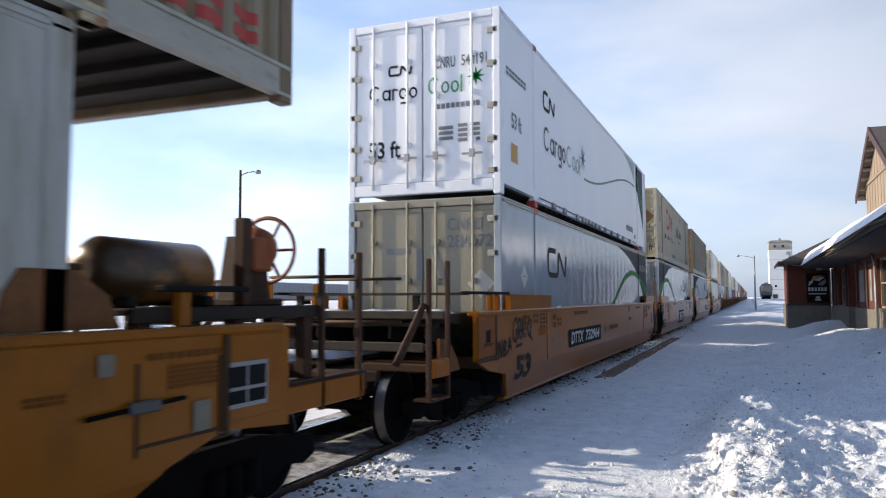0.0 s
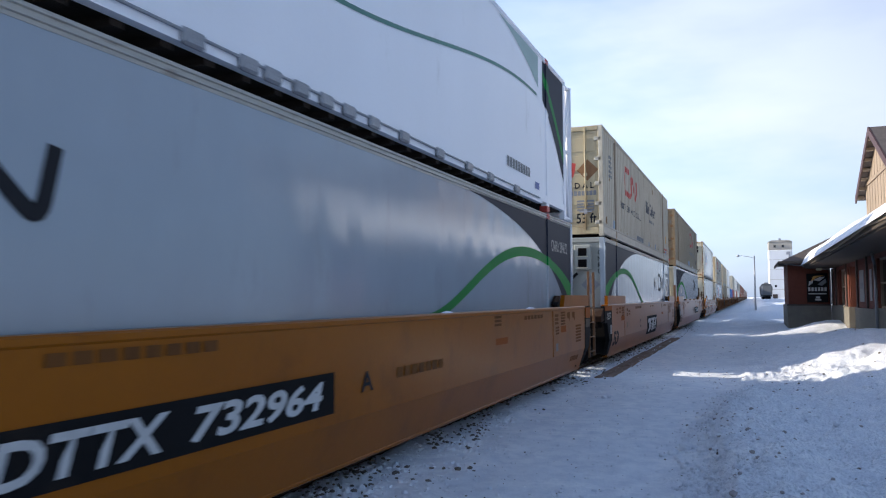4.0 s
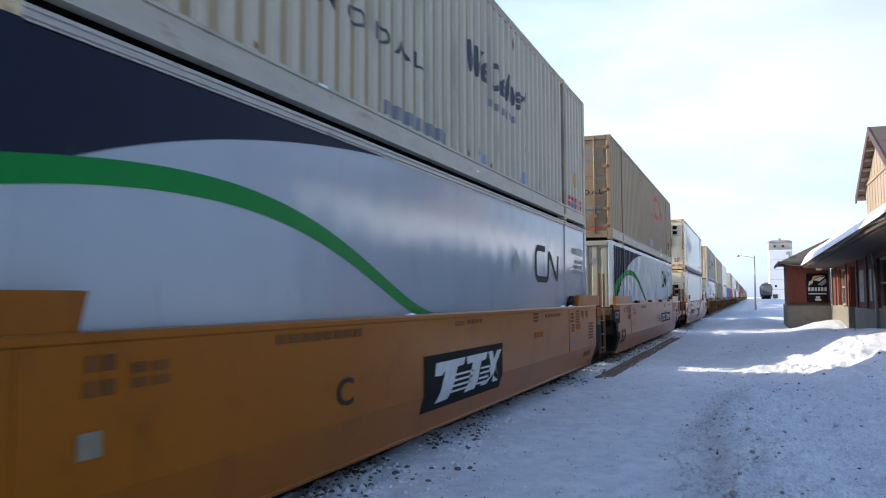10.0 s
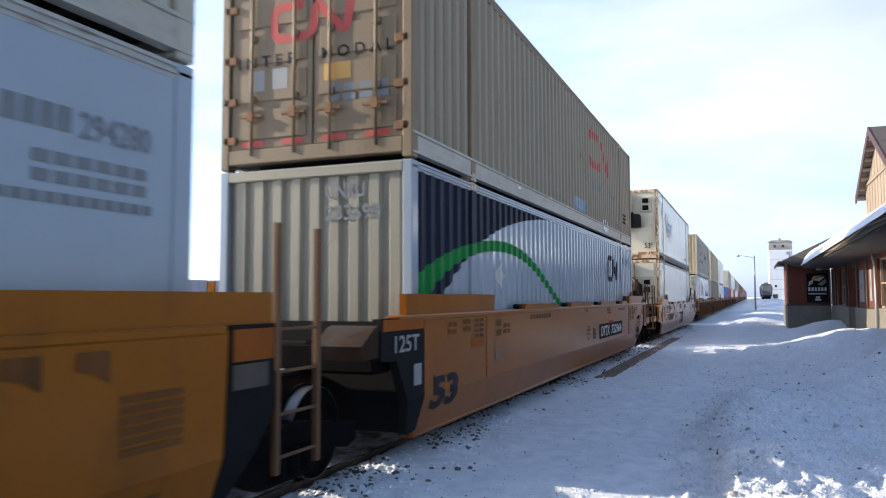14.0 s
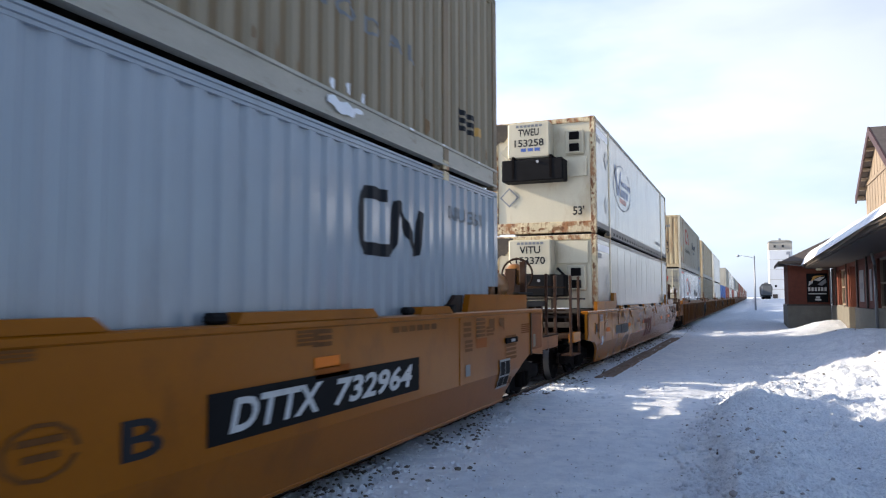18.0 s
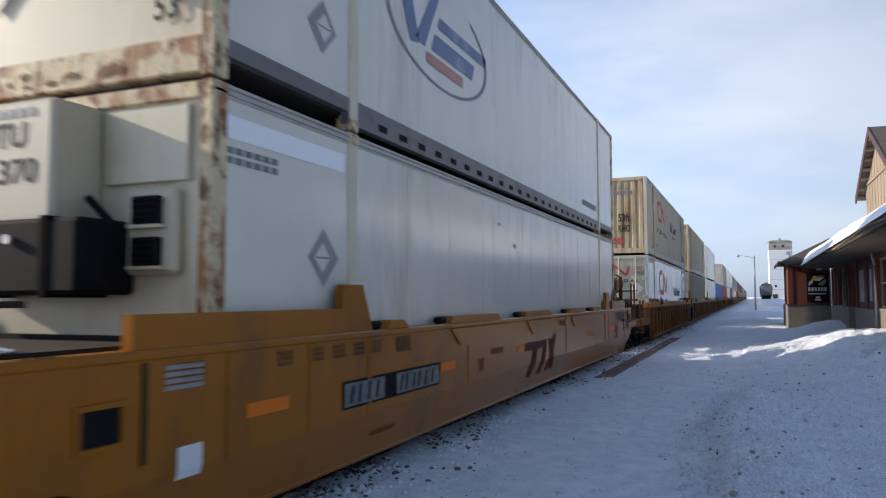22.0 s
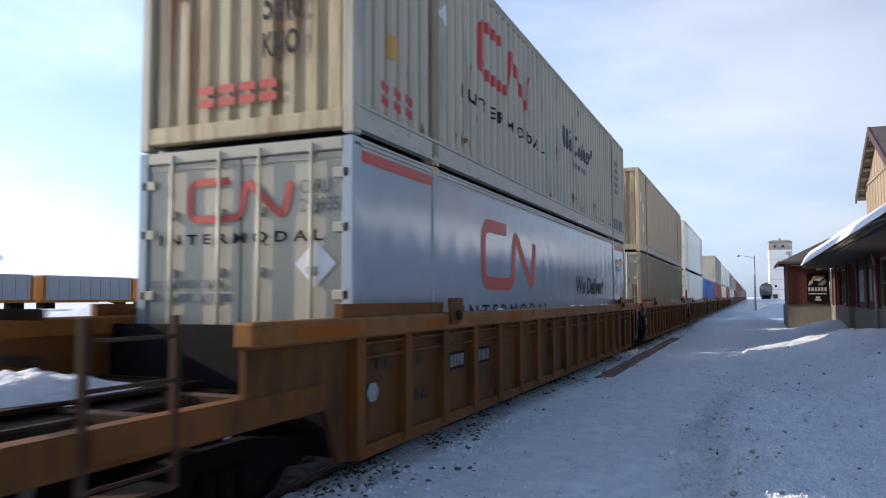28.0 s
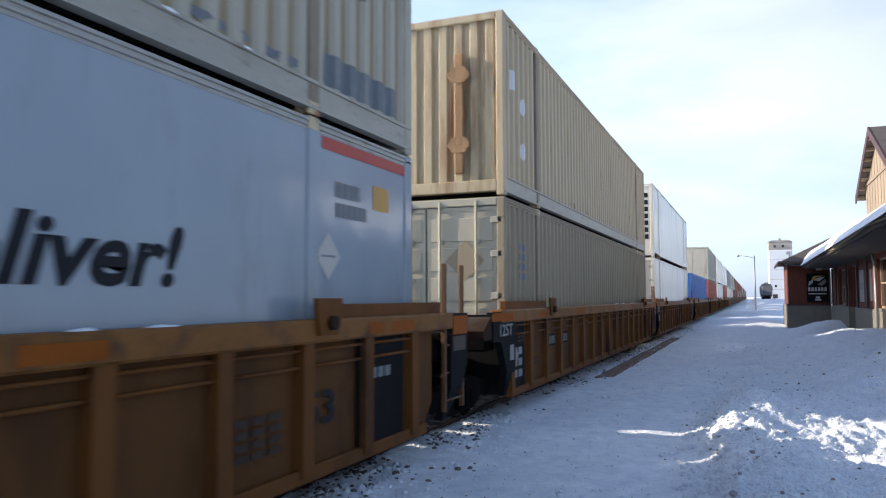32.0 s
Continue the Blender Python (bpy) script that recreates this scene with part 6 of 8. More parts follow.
on_side("patch", flat_polys(rect(6.25, 0.33, 1.7, 0.15)), M["slate_patch"], b_up, True, label="blue-grey painted-over patch")
on_side("patch", flat_polys(rect(14.62, 0.33, 1.5, 0.30)), M["slate_patch"], e_up, True, label="blue-grey painted-over patch")
smear(e_up, 12.9, 14.2, 0.33, 0.44, "slate_patch", 6, "faded blue-grey smear of old paint")
rub = random.Random(77)
for c in (z_up, b_up, c_up, e_up, f_up):
    for k in range(16):
        x, z = rub.uniform(0.3, 16.0), rub.choice((0.34, 0.36, 0.38, 0.45, 0.9, 1.6, 2.5))
        on_side("rust_run", flat_polys(blot(x, z, rub.uniform(0.03, 0.09), rub.uniform(0.06, 0.26), 200 + k)), M["rust_run"], c, True, label="thin brown rust run")

# unit D
on_side("scuff", flat_polys(blot(7.24, 2.14, 0.22, 0.09, 91)), M["rail_grey"], d_low, label="dark scuff on the wall")
on_side("scuff", flat_polys(blot(6.46, 2.42, 0.20, 0.07, 92)), M["rail_grey"], d_low, label="dark scuff on the wall")
for c in (d_low,):
    for k in range(10):
        part("wall_seam", boxes((CW / 2 - 0.021, CW / 2 - 0.0185, 3.24 + 1.24 * k - 0.012, 3.24 + 1.24 * k + 0.012, 0.31, CH - 0.13)), M["white_dull"], c)
for c, number in ((d_up, "153258"), (d_low, "153370")):
    end_text(c, "TWEU" if c is d_up else "VITU", 0.80, 2.40, 1.32, 2.58, "ink", -0.42)
    end_text(c, number, 0.70, 2.14, 1.44, 2.32, "ink", -0.42)
    end_bars(c, 0.74, 2.62, 1.4, 2.68, 7, "ink_soft", y=-0.42)
    on_end("placard", diamond(0.42, 0.96, 0.25), M["ring_grey"], c, 0.02, label="faded diamond placard")
    on_end("placard_field", diamond(0.42, 0.96, 0.20), M["rust_white"], c, 0.02, 0.010)
    on_end("placard", diamond(0.40, 2.12, 0.20), M["cream"], c, 0.02, label="faded diamond placard")
    on_end("soot_stain", flat_polys([(0.02, 2.36), (0.10, 2.30), (0.20, 2.40), (0.30, 2.38), (0.40, 2.50), (0.50, 2.54), (0.52, 2.82), (0.02, 2.84)]), M["soot_stain"], c, 0.0, 0.006, "black soot stain")
    on_side("placard", diamond(1.50, 1.68 if c is d_low else 2.0, 0.25), M["rail_grey"], c, label="grey diamond placard")
    on_side("placard", diamond(1.45, 0.82, 0.24), M["rail_grey"], c, label="grey diamond placard")
    for z in ((1.68, 0.82) if c is d_low else (2.0, 0.82)):
        on_side("placard_field", diamond(1.475, z, 0.13), M["white_dull"], c, lift=0.009)
        on_side("placard_line", flat_polys(rect(1.36, z - 0.008, 0.23, 0.016)), M["ring_grey"], c, lift=0.012)
    side_bars(c, 0.16, 2.30, 0.80, 2.42, 6, "ink_soft", lines=2)
    on_side("pale_band", flat_polys(rect(0.10, 2.48, 1.75, 0.17)), M["white"], c, label="clean white painted band")
end_bars(d_up, 0.86, 2.02, 1.34, 2.10, 3, "blue", y=-0.42)
end_text(d_up, "53'", 2.04, 0.45, 2.32, 0.67, "ink", 0.02)
end_text(d_low, "53'", 2.04, 0.45, 2.32, 0.67, "ink", 0.02)
arcs = []
for i in range(40):
    a, b = 2 * math.pi * i / 40, 2 * math.pi * (i + 1) / 40
    if not 0.25 < a / math.pi < 0.42:
        arcs.append([(4.3 + 1.62 * math.cos(a), 1.62 + 0.66 * math.sin(a)), (4.3 + 1.62 * math.cos(b), 1.62 + 0.66 * math.sin(b)),
                     (4.3 + 1.53 * math.cos(b), 1.62 + 0.62 * math.sin(b)), (4.3 + 1.53 * math.cos(a), 1.62 + 0.62 * math.sin(a))])
on_side("emblem_ring", flat_polys(*arcs), M["ring_grey"], d_up, label="grey ring of the emblem")
on_side("emblem", flat_polys([(2.85, 2.15), (3.2, 2.15), (3.55, 1.35), (3.3, 1.30)], [(3.45, 1.40), (3.95, 2.10), (4.15, 2.10), (3.7, 1.35)], [(4.15, 1.85), (5.9, 1.85), (5.85, 1.70), (4.1, 1.70)], [(4.0, 1.60), (5.4, 1.60), (5.3, 1.38), (3.9, 1.38)]), M["blue_faded"], d_up, label="blue slanting shapes of an emblem")
on_side("emblem", flat_polys(rect(3.75, 1.18, 1.2, 0.14)), M["red_faded"], d_up, label="red bar of an emblem")
side_bars(d_up, 12.5, 0.52, 14.1, 0.64, 14, "ink_soft")

# row of slots as flat black patches, their darkness painted on the skirt
for k in range(24):
    on_side("skirt_slot", flat_polys(rect(2.5 + 0.49 * k, 0.11, 0.2, 0.07)), M["black"], d_up, lift=0.021)

rng_ = random.Random(31)
for c in (d_up, d_low):
    for k in range(16):
        x0, w_ = rng_.uniform(0.05, 2.4), rng_.uniform(0.05, 0.22)
        z0 = rng_.choice((0.07, 0.10, 0.14)) if k < 11 else rng_.uniform(0.3, 2.6)
        if k >= 11:
            x0, w_ = rng_.choice((0.015, 2.50)), rng_.uniform(0.04, 0.08)
        h_ = rng_.uniform(0.04, 0.13) if k < 11 else rng_.uniform(0.08, 0.3)
        pts = [(x0 + w_ * (0.5 + 0.5 * math.cos(q) * rng_.uniform(0.6, 1.0)), z0 + h_ * (0.5 + 0.5 * math.sin(q) * rng_.uniform(0.5, 1.0))) for q in [2 * math.pi * j / 9 for j in range(9)]]
        on_end("rust_patch", flat_polys(pts), M["rust_stain"], c, 0.0, 0.005 + 0.0006 * k, "brown rust patch")

# unit E
end_text(e_up, "53ft", 1.55, 1.22, 1.98, 1.52, "ink", 0.02)
end_text(e_up, "KHO", 1.55, 0.84, 1.98, 1.10, "ink", 0.02)
end_text(e_up, "CNRU", 1.38, 2.42, 1.86, 2.58, "ink_soft", 0.02)
end_bars(e_up, 1.38, 2.22, 2.08, 2.36, 6, "ink_soft", y=0.02)
end_bars(e_up, 0.76, 0.40, 1.72, 0.62, 4, "red", 2, 0.02)
on_end("placard", diamond(0.50, 1.78, 0.23), M["rust_stain"], e_up, 0.02, label="bare diamond placard holder")
on_end("label", flat_polys(rect(0.64, 2.24, 0.22, 0.34)), M["amber"], e_up, 0.02, label="amber warning label")
on_end("emblem", emblem(0.63, 2.10, 1.32, 0.46, 0.08), M["red"], e_low, 0.03)
end_text(e_low, "I N T E R M O D A L", 0.28, 1.88, 2.26, 1.99, "ink", 0.03)
end_text(e_low, "CNRU", 2.0, 2.34, 2.34, 2.48, "ink_soft", 0.03)
end_text(e_low, "289935", 2.0, 2.16, 2.44, 2.30, "ink_soft", 0.03)
on_end("placard", diamond(2.18, 1.66, 0.23), M["lit_white"], e_low, 0.03, label="white diamond placard")
end_bars(e_low, 0.16, 1.44, 1.1, 1.52, 6, "ink_soft", y=0.03)
end_bars(e_low, 0.16, 1.30, 1.2, 1.38, 6, "ink_soft", y=0.03)
side_mark(e_low, 3.64, 1.44, 6.54, 2.45, "red", stroke=0.189)
side_text(e_low, "I N T E R M O D A L", 2.9, 1.02, 7.3, 1.24, "ink")
on_side("lettering", flat_text("We Deliver!", 9.72, 1.40, 3.18, 0.40, 0.03, 0.25), M["ink"], e_low)
for s0, s1 in ((0.17, 1.91), (14.6, 16.28)):
    on_side("red_stripe", flat_polys(rect(s0, 2.64, s1 - s0, 0.11)), M["red"], e_low, label="red painted stripe")
side_bars(e_low, 14.84, 2.24, 15.30, 2.38, 4, "ink_soft", gap=0.2)
side_bars(e_low, 14.84, 2.06, 15.43, 2.19, 6, "ink_soft", gap=0.2)
on_side("label", flat_polys(rect(15.56, 2.20, 0.34, 0.24)), M["amber"], e_low, label="amber warning label")
on_side("placard", diamond(14.72, 1.70, 0.21), M["pale_door"], e_low, label="white diamond placard")
on_side("placard_line", flat_polys(rect(14.60, 1.69, 0.24, 0.02)), M["ring_grey"], e_low, lift=0.010)
side_mark(e_up, 3.6, 1.55, 6.3, 2.42, "red", True, 0.17)
side_text(e_up, "I N T E R M O D A L", 2.9, 1.06, 7.2, 1.24, "ink", True)
on_side("lettering", flat_text("We Deliver!", 8.75, 1.50, 2.95, 0.45, 0.03, 0.25), M["ink_slate"], e_up, True)
side_bars(e_up, 9.5, 1.22, 11.0, 1.34, 9, "ink_soft", True)
on_side("label", flat_polys(rect(0.80, 0.95, 0.26, 0.26)), M["amber"], e_up, True, label="amber warning label")
side_bars(e_up, 0.6, 0.42, 1.4, 0.66, 3, "red", True, 2)
on_side("placard", diamond(2.35, 1.95, 0.15), M["lit_white"], e_up, True, label="white diamond placard")
side_bars(e_up, 14.9, 1.34, 15.4, 2.26, 2, "ink_soft", True, 5)
for s, z, w, h in ((2.7, 0.5, 0.4, 0.25), (9.4, 0.55, 0.5, 0.3), (10.4, 0.4, 0.3, 0.4), (8.1, 1.3, 0.25, 0.3), (11.9, 0.6, 0.2, 0.5)):
    for q, (dx, dz, ww, hh) in enumerate(((0.0, 0.0, 0.3, 0.5), (0.28, -0.10, 0.12, 0.8), (0.5, 0.06, 0.35, 0.28), (0.75, -0.2, 0.08, 0.55))):
        x0, z0 = s + dx * w * 1.6, z + dz * h
        on_side("rust_patch", flat_polys([(x0, z0), (x0 + w * ww * 0.5, z0 - h * hh * 0.7), (x0 + w * ww, z0 + h * hh * 0.2), (x0 + w * ww * 0.7, z0 + h * hh * 0.6), (x0 + w * ww * 0.2, z0 + h * hh * 0.45)]), M["rust_stain"], e_up, True, label="brown rust patch")

# unit F and G
for z in (0.80, 1.90):
    on_end("vent_cover", flat_polys([(1.68, z), (1.78, z - 0.12), (1.98, z - 0.12), (2.08, z), (1.98, z + 0.13), (1.78, z + 0.13)]), M["rusty_ochre"], f_up, 0.0, 0.05, "round cover plate")
part("door_bar", boxes((0.50, 0.66, -0.04, 0.03, 0.35, 2.25), bevel=0.02), M["rusty_ochre"], f_up, "rusty upright reinforcement")
on_side("label", flat_polys(rect(0.42, 1.75, 0.24, 0.32)), M["lit_white"], f_up, True, label="white label")
on_side("placard", diamond(1.15, 1.6, 0.16), M["lit_white"], f_up, True, label="white diamond placard")
on_side("placard", diamond(1.15, 0.85, 0.16), M["lit_white"], f_up, True, label="white diamond placard")
side_bars(f_low, 0.84, 1.62, 1.28, 2.2, 2, "ink_soft", True, 4)
on_end("placard", diamond(1.95, 1.9, 0.32), M["tan_dark"], f_low, 0.03, label="bare diamond placard holder")
end_bars(g_up, 1.9, 0.7, 2.4, 2.5, 2, "ink", 7, 0.03)
end_bars(g_up, 0.2, 2.2, 1.6, 2.6, 2, "black", 1, 0.03)

# scraps of snow on the top chords of the near cars
for c, spots in ((car_a, (3.1, 9.6, 13.2)), (car_b, (6.6, 13.5, 14.2)), (car_c, (4.4, 8.9)), (car_e, (4.1, 8.8, 9.6, 12.0, 12.6)), (car_f, (9.5, 10.6, 12.2))):
    for i, s in enumerate(spots):
        bm = bmesh.new()
        heap(bm, 1.41, s, 1.52, 0.05, 0.12 + 0.06 * (i % 3), 0.03, i)
        part("snow_scrap", bm, M["snow_clean"], c, "scrap of snow on the chord", True)

# marks on the cars
def car_text(c, body, s0, z0, s1, z1, mat):
    return on_side("lettering", flat_text(body, s0, z0, s1 - s0, z1 - z0), M[mat], c, x=WX, inset=0)


def car_bars(c, s0, z0, s1, z1, n, mat, lines=1, gap=0.3, lift=0.006):
    return on_side("lettering", bars(s0, z0, s1 - s0, z1 - z0, n, gap, lines), M[mat], c, x=WX, inset=0, lift=lift)


def car_rect(c, name, s0, z0, s1, z1, mat, label, lift=0.005):
    return on_side(name, flat_polys(rect(s0, z0, s1 - s0, z1 - z0)), M[mat], c, x=WX, inset=0, lift=lift, label=label)


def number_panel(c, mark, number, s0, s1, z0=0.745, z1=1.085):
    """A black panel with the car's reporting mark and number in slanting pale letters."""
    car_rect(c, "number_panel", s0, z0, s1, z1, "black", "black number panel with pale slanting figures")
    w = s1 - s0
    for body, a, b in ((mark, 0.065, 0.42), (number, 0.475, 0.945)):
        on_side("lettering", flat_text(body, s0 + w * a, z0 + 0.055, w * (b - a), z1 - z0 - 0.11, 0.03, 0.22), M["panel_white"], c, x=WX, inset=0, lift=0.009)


for c, far_end in ((car_a, 16.8), (car_b, 16.1), (car_c, 16.8)):
    on_side("lettering", flat_text("53", 0.15, 0.47, 0.79, 0.37, 0.04), M["ink"], c, x=WX, inset=0)
    for s, z0, z1, w in ((0.62, 1.28, 1.42, 0.26), (1.10, 1.29, 1.44, 0.26), (2.38, 1.18, 1.40, 0.2), (2.70, 1.20, 1.34, 0.3)):
        car_bars(c, s, z0, s + w, z1, 2, "brown", 2)
    car_bars(c, 1.50, 1.20, 1.84, 1.44, 2, "brown", 4)
    car_rect(c, "faded_stencil", 1.40, 1.08, 1.86, 1.20, "orange_dull", "faded red stencil")
    car_rect(c, "inspection_label", 2.34, 0.86, 2.50, 1.00, "dull_label", "small grey label")
    car_bars(c, 4.1, 1.36, 5.4, 1.43, 8, "brown")
    k = far_end - 16.8
    car_bars(c, 12.6 + k, 1.36, 13.7 + k, 1.42, 6, "brown")
    for q, z0, z1 in ((14.55, 1.22, 1.40), (14.60, 1.04, 1.18)):
        car_bars(c, q + k, z0, q + 0.26 + k, z1, 1, "brown", 3)
    car_bars(c, 15.0 + k, 1.20, 15.35 + k, 1.44, 1, "brown", 5, 0.35)
    car_rect(c, "faded_stencil", 15.0 + k, 1.06, 15.42 + k, 1.18, "orange_dull", "faded red stencil")
    for q in (15.52, 15.95):
        on_side("lettering", flat_polys([(q + k, 1.42), (q + 0.22 + k, 1.42), (q + 0.22 + k, 1.24), (q + 0.12 + k, 1.30), (q + k, 1.32)]), M["brown"], c, x=WX, inset=0)
    car_bars(c, 16.25 + k, 0.82, 16.75 + k, 1.16, 1, "brown", 6, 0.35)
    car_bars(c, 15.9 + k, 0.46, 16.6 + k, 0.56, 5, "brown", 1)
    car_bars(c, 11.15, 1.31, 11.45, 1.45, 1, "brown", 3)
    car_rect(c, "faded_stencil", 11.2, 1.05, 11.75, 1.14, "orange_dull", "faded red stencil")
    car_rect(c, "inspection_label", 14.62 + k, 0.74, 14.78 + k, 0.88, "ink_soft", "small grey label")
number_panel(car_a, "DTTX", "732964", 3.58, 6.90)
car_text(car_a, "A", 7.36, 0.86, 7.60, 1.04, "ink")
car_bars(car_a, 8.1, 0.92, 9.3, 1.02, 7, "brown")


def stroke(pts, w=0.035):
    """A painted stroke along a line of points."""
    out = []
    for (a0, b0), (a1, b1) in zip(pts, pts[1:]):
        d = math.hypot(a1 - a0, b1 - b0) or 1.0
        nx_, nz_ = -(b1 - b0) / d * w / 2, (a1 - a0) / d * w / 2
        ex, ez = (a1 - a0) / d * w * 0.3, (b1 - b0) / d * w * 0.3
        out.append([(a0 - ex + nx_, b0 - ez + nz_), (a0 - ex - nx_, b0 - ez - nz_), (a1 + ex - nx_, b1 + ez - nz_), (a1 + ex + nx_, b1 + ez + nz_)])
    return out


SCRAWL = [[(0.02, 1.36), (-0.04, 1.22), (0.0, 1.08), (0.12, 1.05), (0.16, 1.18)], [(0.02, 1.36), (0.14, 1.40), (0.18, 1.30)], [(0.22, 1.10), (0.26, 1.38), (0.36, 1.36), (0.36, 1.22), (0.24, 1.20), (0.38, 1.08)],
          [(0.44, 1.10), (0.47, 1.40), (0.54, 1.10)], [(0.60, 1.42), (0.60, 1.22)], [(0.60, 1.14), (0.61, 1.10)], [(0.12, 1.22), (0.52, 1.20)], [(0.78, 1.34), (0.74, 1.24), (0.82, 1.12), (0.92, 1.14)], [(0.80, 1.36), (0.95, 1.34), (0.90, 1.10), (1.0, 1.04)], [(0.1, 0.98), (0.42, 1.0)]]
SCRAWL2 = [[(-0.72, 0.86), (-0.70, 1.08), (-0.60, 0.88), (-0.58, 1.10)], [(-0.50, 0.88), (-0.46, 1.10), (-0.36, 1.06), (-0.46, 0.99), (-0.34, 0.92), (-0.48, 0.88)], [(-0.28, 0.90), (-0.20, 1.12), (-0.10, 0.92)], [(-0.26, 1.0), (-0.12, 1.0)]]
for marks in (SCRAWL, SCRAWL2):
    on_side("graffiti", flat_polys(*[q for line in marks for q in stroke(line, 0.045)]), M["ink"], car_a, x=WX, inset=0, label="scrawled dark spray paint", lift=0.007)
car_rect(car_b, "owner_panel", 6.80, 0.46, 9.52, 1.075, "black", "black owner's panel with pale slanting strokes")
on_side("owner_mark", flat_polys([(7.08, 0.84), (7.12, 0.98), (8.04, 0.985), (7.98, 0.90), (7.78, 0.89), (7.52, 0.54), (7.16, 0.53), (7.40, 0.89), (7.28, 0.83)],
                                 [(8.08, 0.985), (8.86, 0.99), (8.80, 0.90), (8.62, 0.89), (8.42, 0.56), (8.06, 0.55), (8.30, 0.90), (8.10, 0.89)],
                                 [(8.90, 0.99), (9.08, 0.99), (9.13, 0.88), (9.28, 0.99), (9.46, 0.99), (9.20, 0.79), (9.34, 0.57), (9.12, 0.57), (9.06, 0.69), (8.88, 0.57), (8.62, 0.57), (9.00, 0.80)],
                                 *[rect(7.56 + 0.05 * i, 0.60 + 0.062 * i, 0.62, 0.026) for i in range(4)],
                                 *[rect(8.46 + 0.05 * i, 0.60 + 0.062 * i, 0.38, 0.026) for i in range(4)]), M["panel_white"], car_b, x=WX, inset=0, lift=0.009, label="pale slanting strokes of an owner's mark")
car_bars(car_b, 7.70, 1.37, 8.02, 1.42, 1, "brown", 2)
car_bars(car_b, 8.12, 1.38, 8.67, 1.43, 4, "brown")
car_text(car_b, "C", 4.98, 0.78, 5.26, 1.02, "ink")
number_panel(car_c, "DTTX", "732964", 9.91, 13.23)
car_text(car_c, "B", 9.20, 0.79, 9.52, 1.02, "ink")
car_rect(car_c, "reflector", 11.18, 1.13, 11.58, 1.225, "orange", "bright orange reflector")
car_bars(car_c, 10.93, 1.33, 11.24, 1.45, 1, "brown", 4, 0.3)
car_bars(car_c, 8.40, 1.40, 8.64, 1.46, 1, "brown", 3)
on_side("stencil", flat_polys(*[[(8.69 + r * math.cos(q), 0.95 + 0.62 * r * math.sin(q)) for q, r in ((k * 0.6, 0.24), ((k + 1) * 0.6, 0.24), ((k + 1) * 0.6, 0.205), (k * 0.6, 0.205))] for k in range(10)],
                              rect(8.55, 0.99, 0.28, 0.035), rect(8.58, 0.91, 0.22, 0.035)), M["brown"], car_c, x=WX, inset=0, label="round faded stencil")


def brake_end_marks(c, y1):
    """Instruction boards, handle slot and window-like plate at a brake end."""
    s0, z0, s1, z1 = (y1 + 0.74, 0.96, y1 + 1.21, 1.27) if c is not car_c else (y1 - 0.86, 0.44, y1 - 0.38, 0.84)
    car_rect(c, "instruction_panel", s0, z0, s1, z1, "rail_grey", "white-framed instruction panel with four dark fields", 0.014)
    sm, zm = (s0 + s1) / 2, z0 + 0.42 * (z1 - z0)
    for a, b, p, q in ((s0 + 0.025, sm - 0.012, zm + 0.012, z1 - 0.03), (sm + 0.012, s1 - 0.025, zm + 0.012, z1 - 0.03), (s0 + 0.025, sm - 0.012, z0 + 0.03, zm - 0.012), (sm + 0.012, s1 - 0.025, z0 + 0.03, zm - 0.012)):
        car_rect(c, "instruction_field", a, p, b, q, "black", "", 0.018)
    if c is car_c:
        part("release_slot", boxes((WX, WX + 0.03, y1 - 0.58, y1 - 0.02, 1.05, 1.13), bevel=0.012), M["iron"], c, "dark release lever in its slot")
        part("lever_grip", boxes((WX + 0.031, WX + 0.045, y1 - 0.38, y1 - 0.22, 1.07, 1.11)), M["galv"], c)
    else:
        lv = part("release_lever", tube(bmesh.new(), (WX + 0.03, y1 - 0.40, 1.07), (WX + 0.03, y1 + 0.34, 1.10), 0.014, 8), M["iron"], c, "thin dark release lever")
        part("lever_grip", boxes((WX + 0.01, WX + 0.055, y1 - 0.11, y1 + 0.13, 1.05, 1.12), bevel=0.012), M["tank_grey"], lv)
        car_rect(c, "paper_label", y1 + 0.44, 0.87, y1 + 0.60, 1.06, "dull_label", "pale paper label", 0.014)
        car_rect(c, "paper_label", y1 - 0.31, 1.28, y1 - 0.20, 1.40, "dull_label", "pale paper label", 0.014)
        car_bars(c, y1 + 0.05, 1.34, y1 + 0.75, 1.38, 9, "stencil", 1)
        car_bars(c, y1 + 0.75, 1.26, y1 + 1.0, 1.40, 1, "stencil", 4, 0.3)
        car_bars(c, y1 - 0.75, 1.17, y1 - 0.50, 1.22, 4, "stencil", 2)
        for q in (y1 - 0.02, y1 + 0.70):
            part("weld_seam", boxes((WX - 0.001, WX + 0.008, q - 0.012, q + 0.012, 0.80, 1.33)), M["sooty"], c)
        part("weld_seam", boxes((WX - 0.001, WX + 0.007, y1 - 0.02, y1 + 0.70, 0.845, 0.865)), M["sooty"], c)
    car_bars(c, y1 + 0.22, 1.16, y1 + 0.68, 1.30, 1, "stencil", 5, 0.35)
    car_bars(c, y1 - 1.4, 1.20, y1 - 1.1, 1.32, 1, "brown", 3)
    if c is car_c:
        car_rect(c, "paper_label", y1 + 0.86, 0.92, y1 + 1.0, 1.12, "dull_label", "pale paper label", 0.014)
    if c is car_d:
        car_bars(c, y1 - 1.3, 1.12, y1 - 0.05, 1.30, 1, "ink", 4, 0.25)


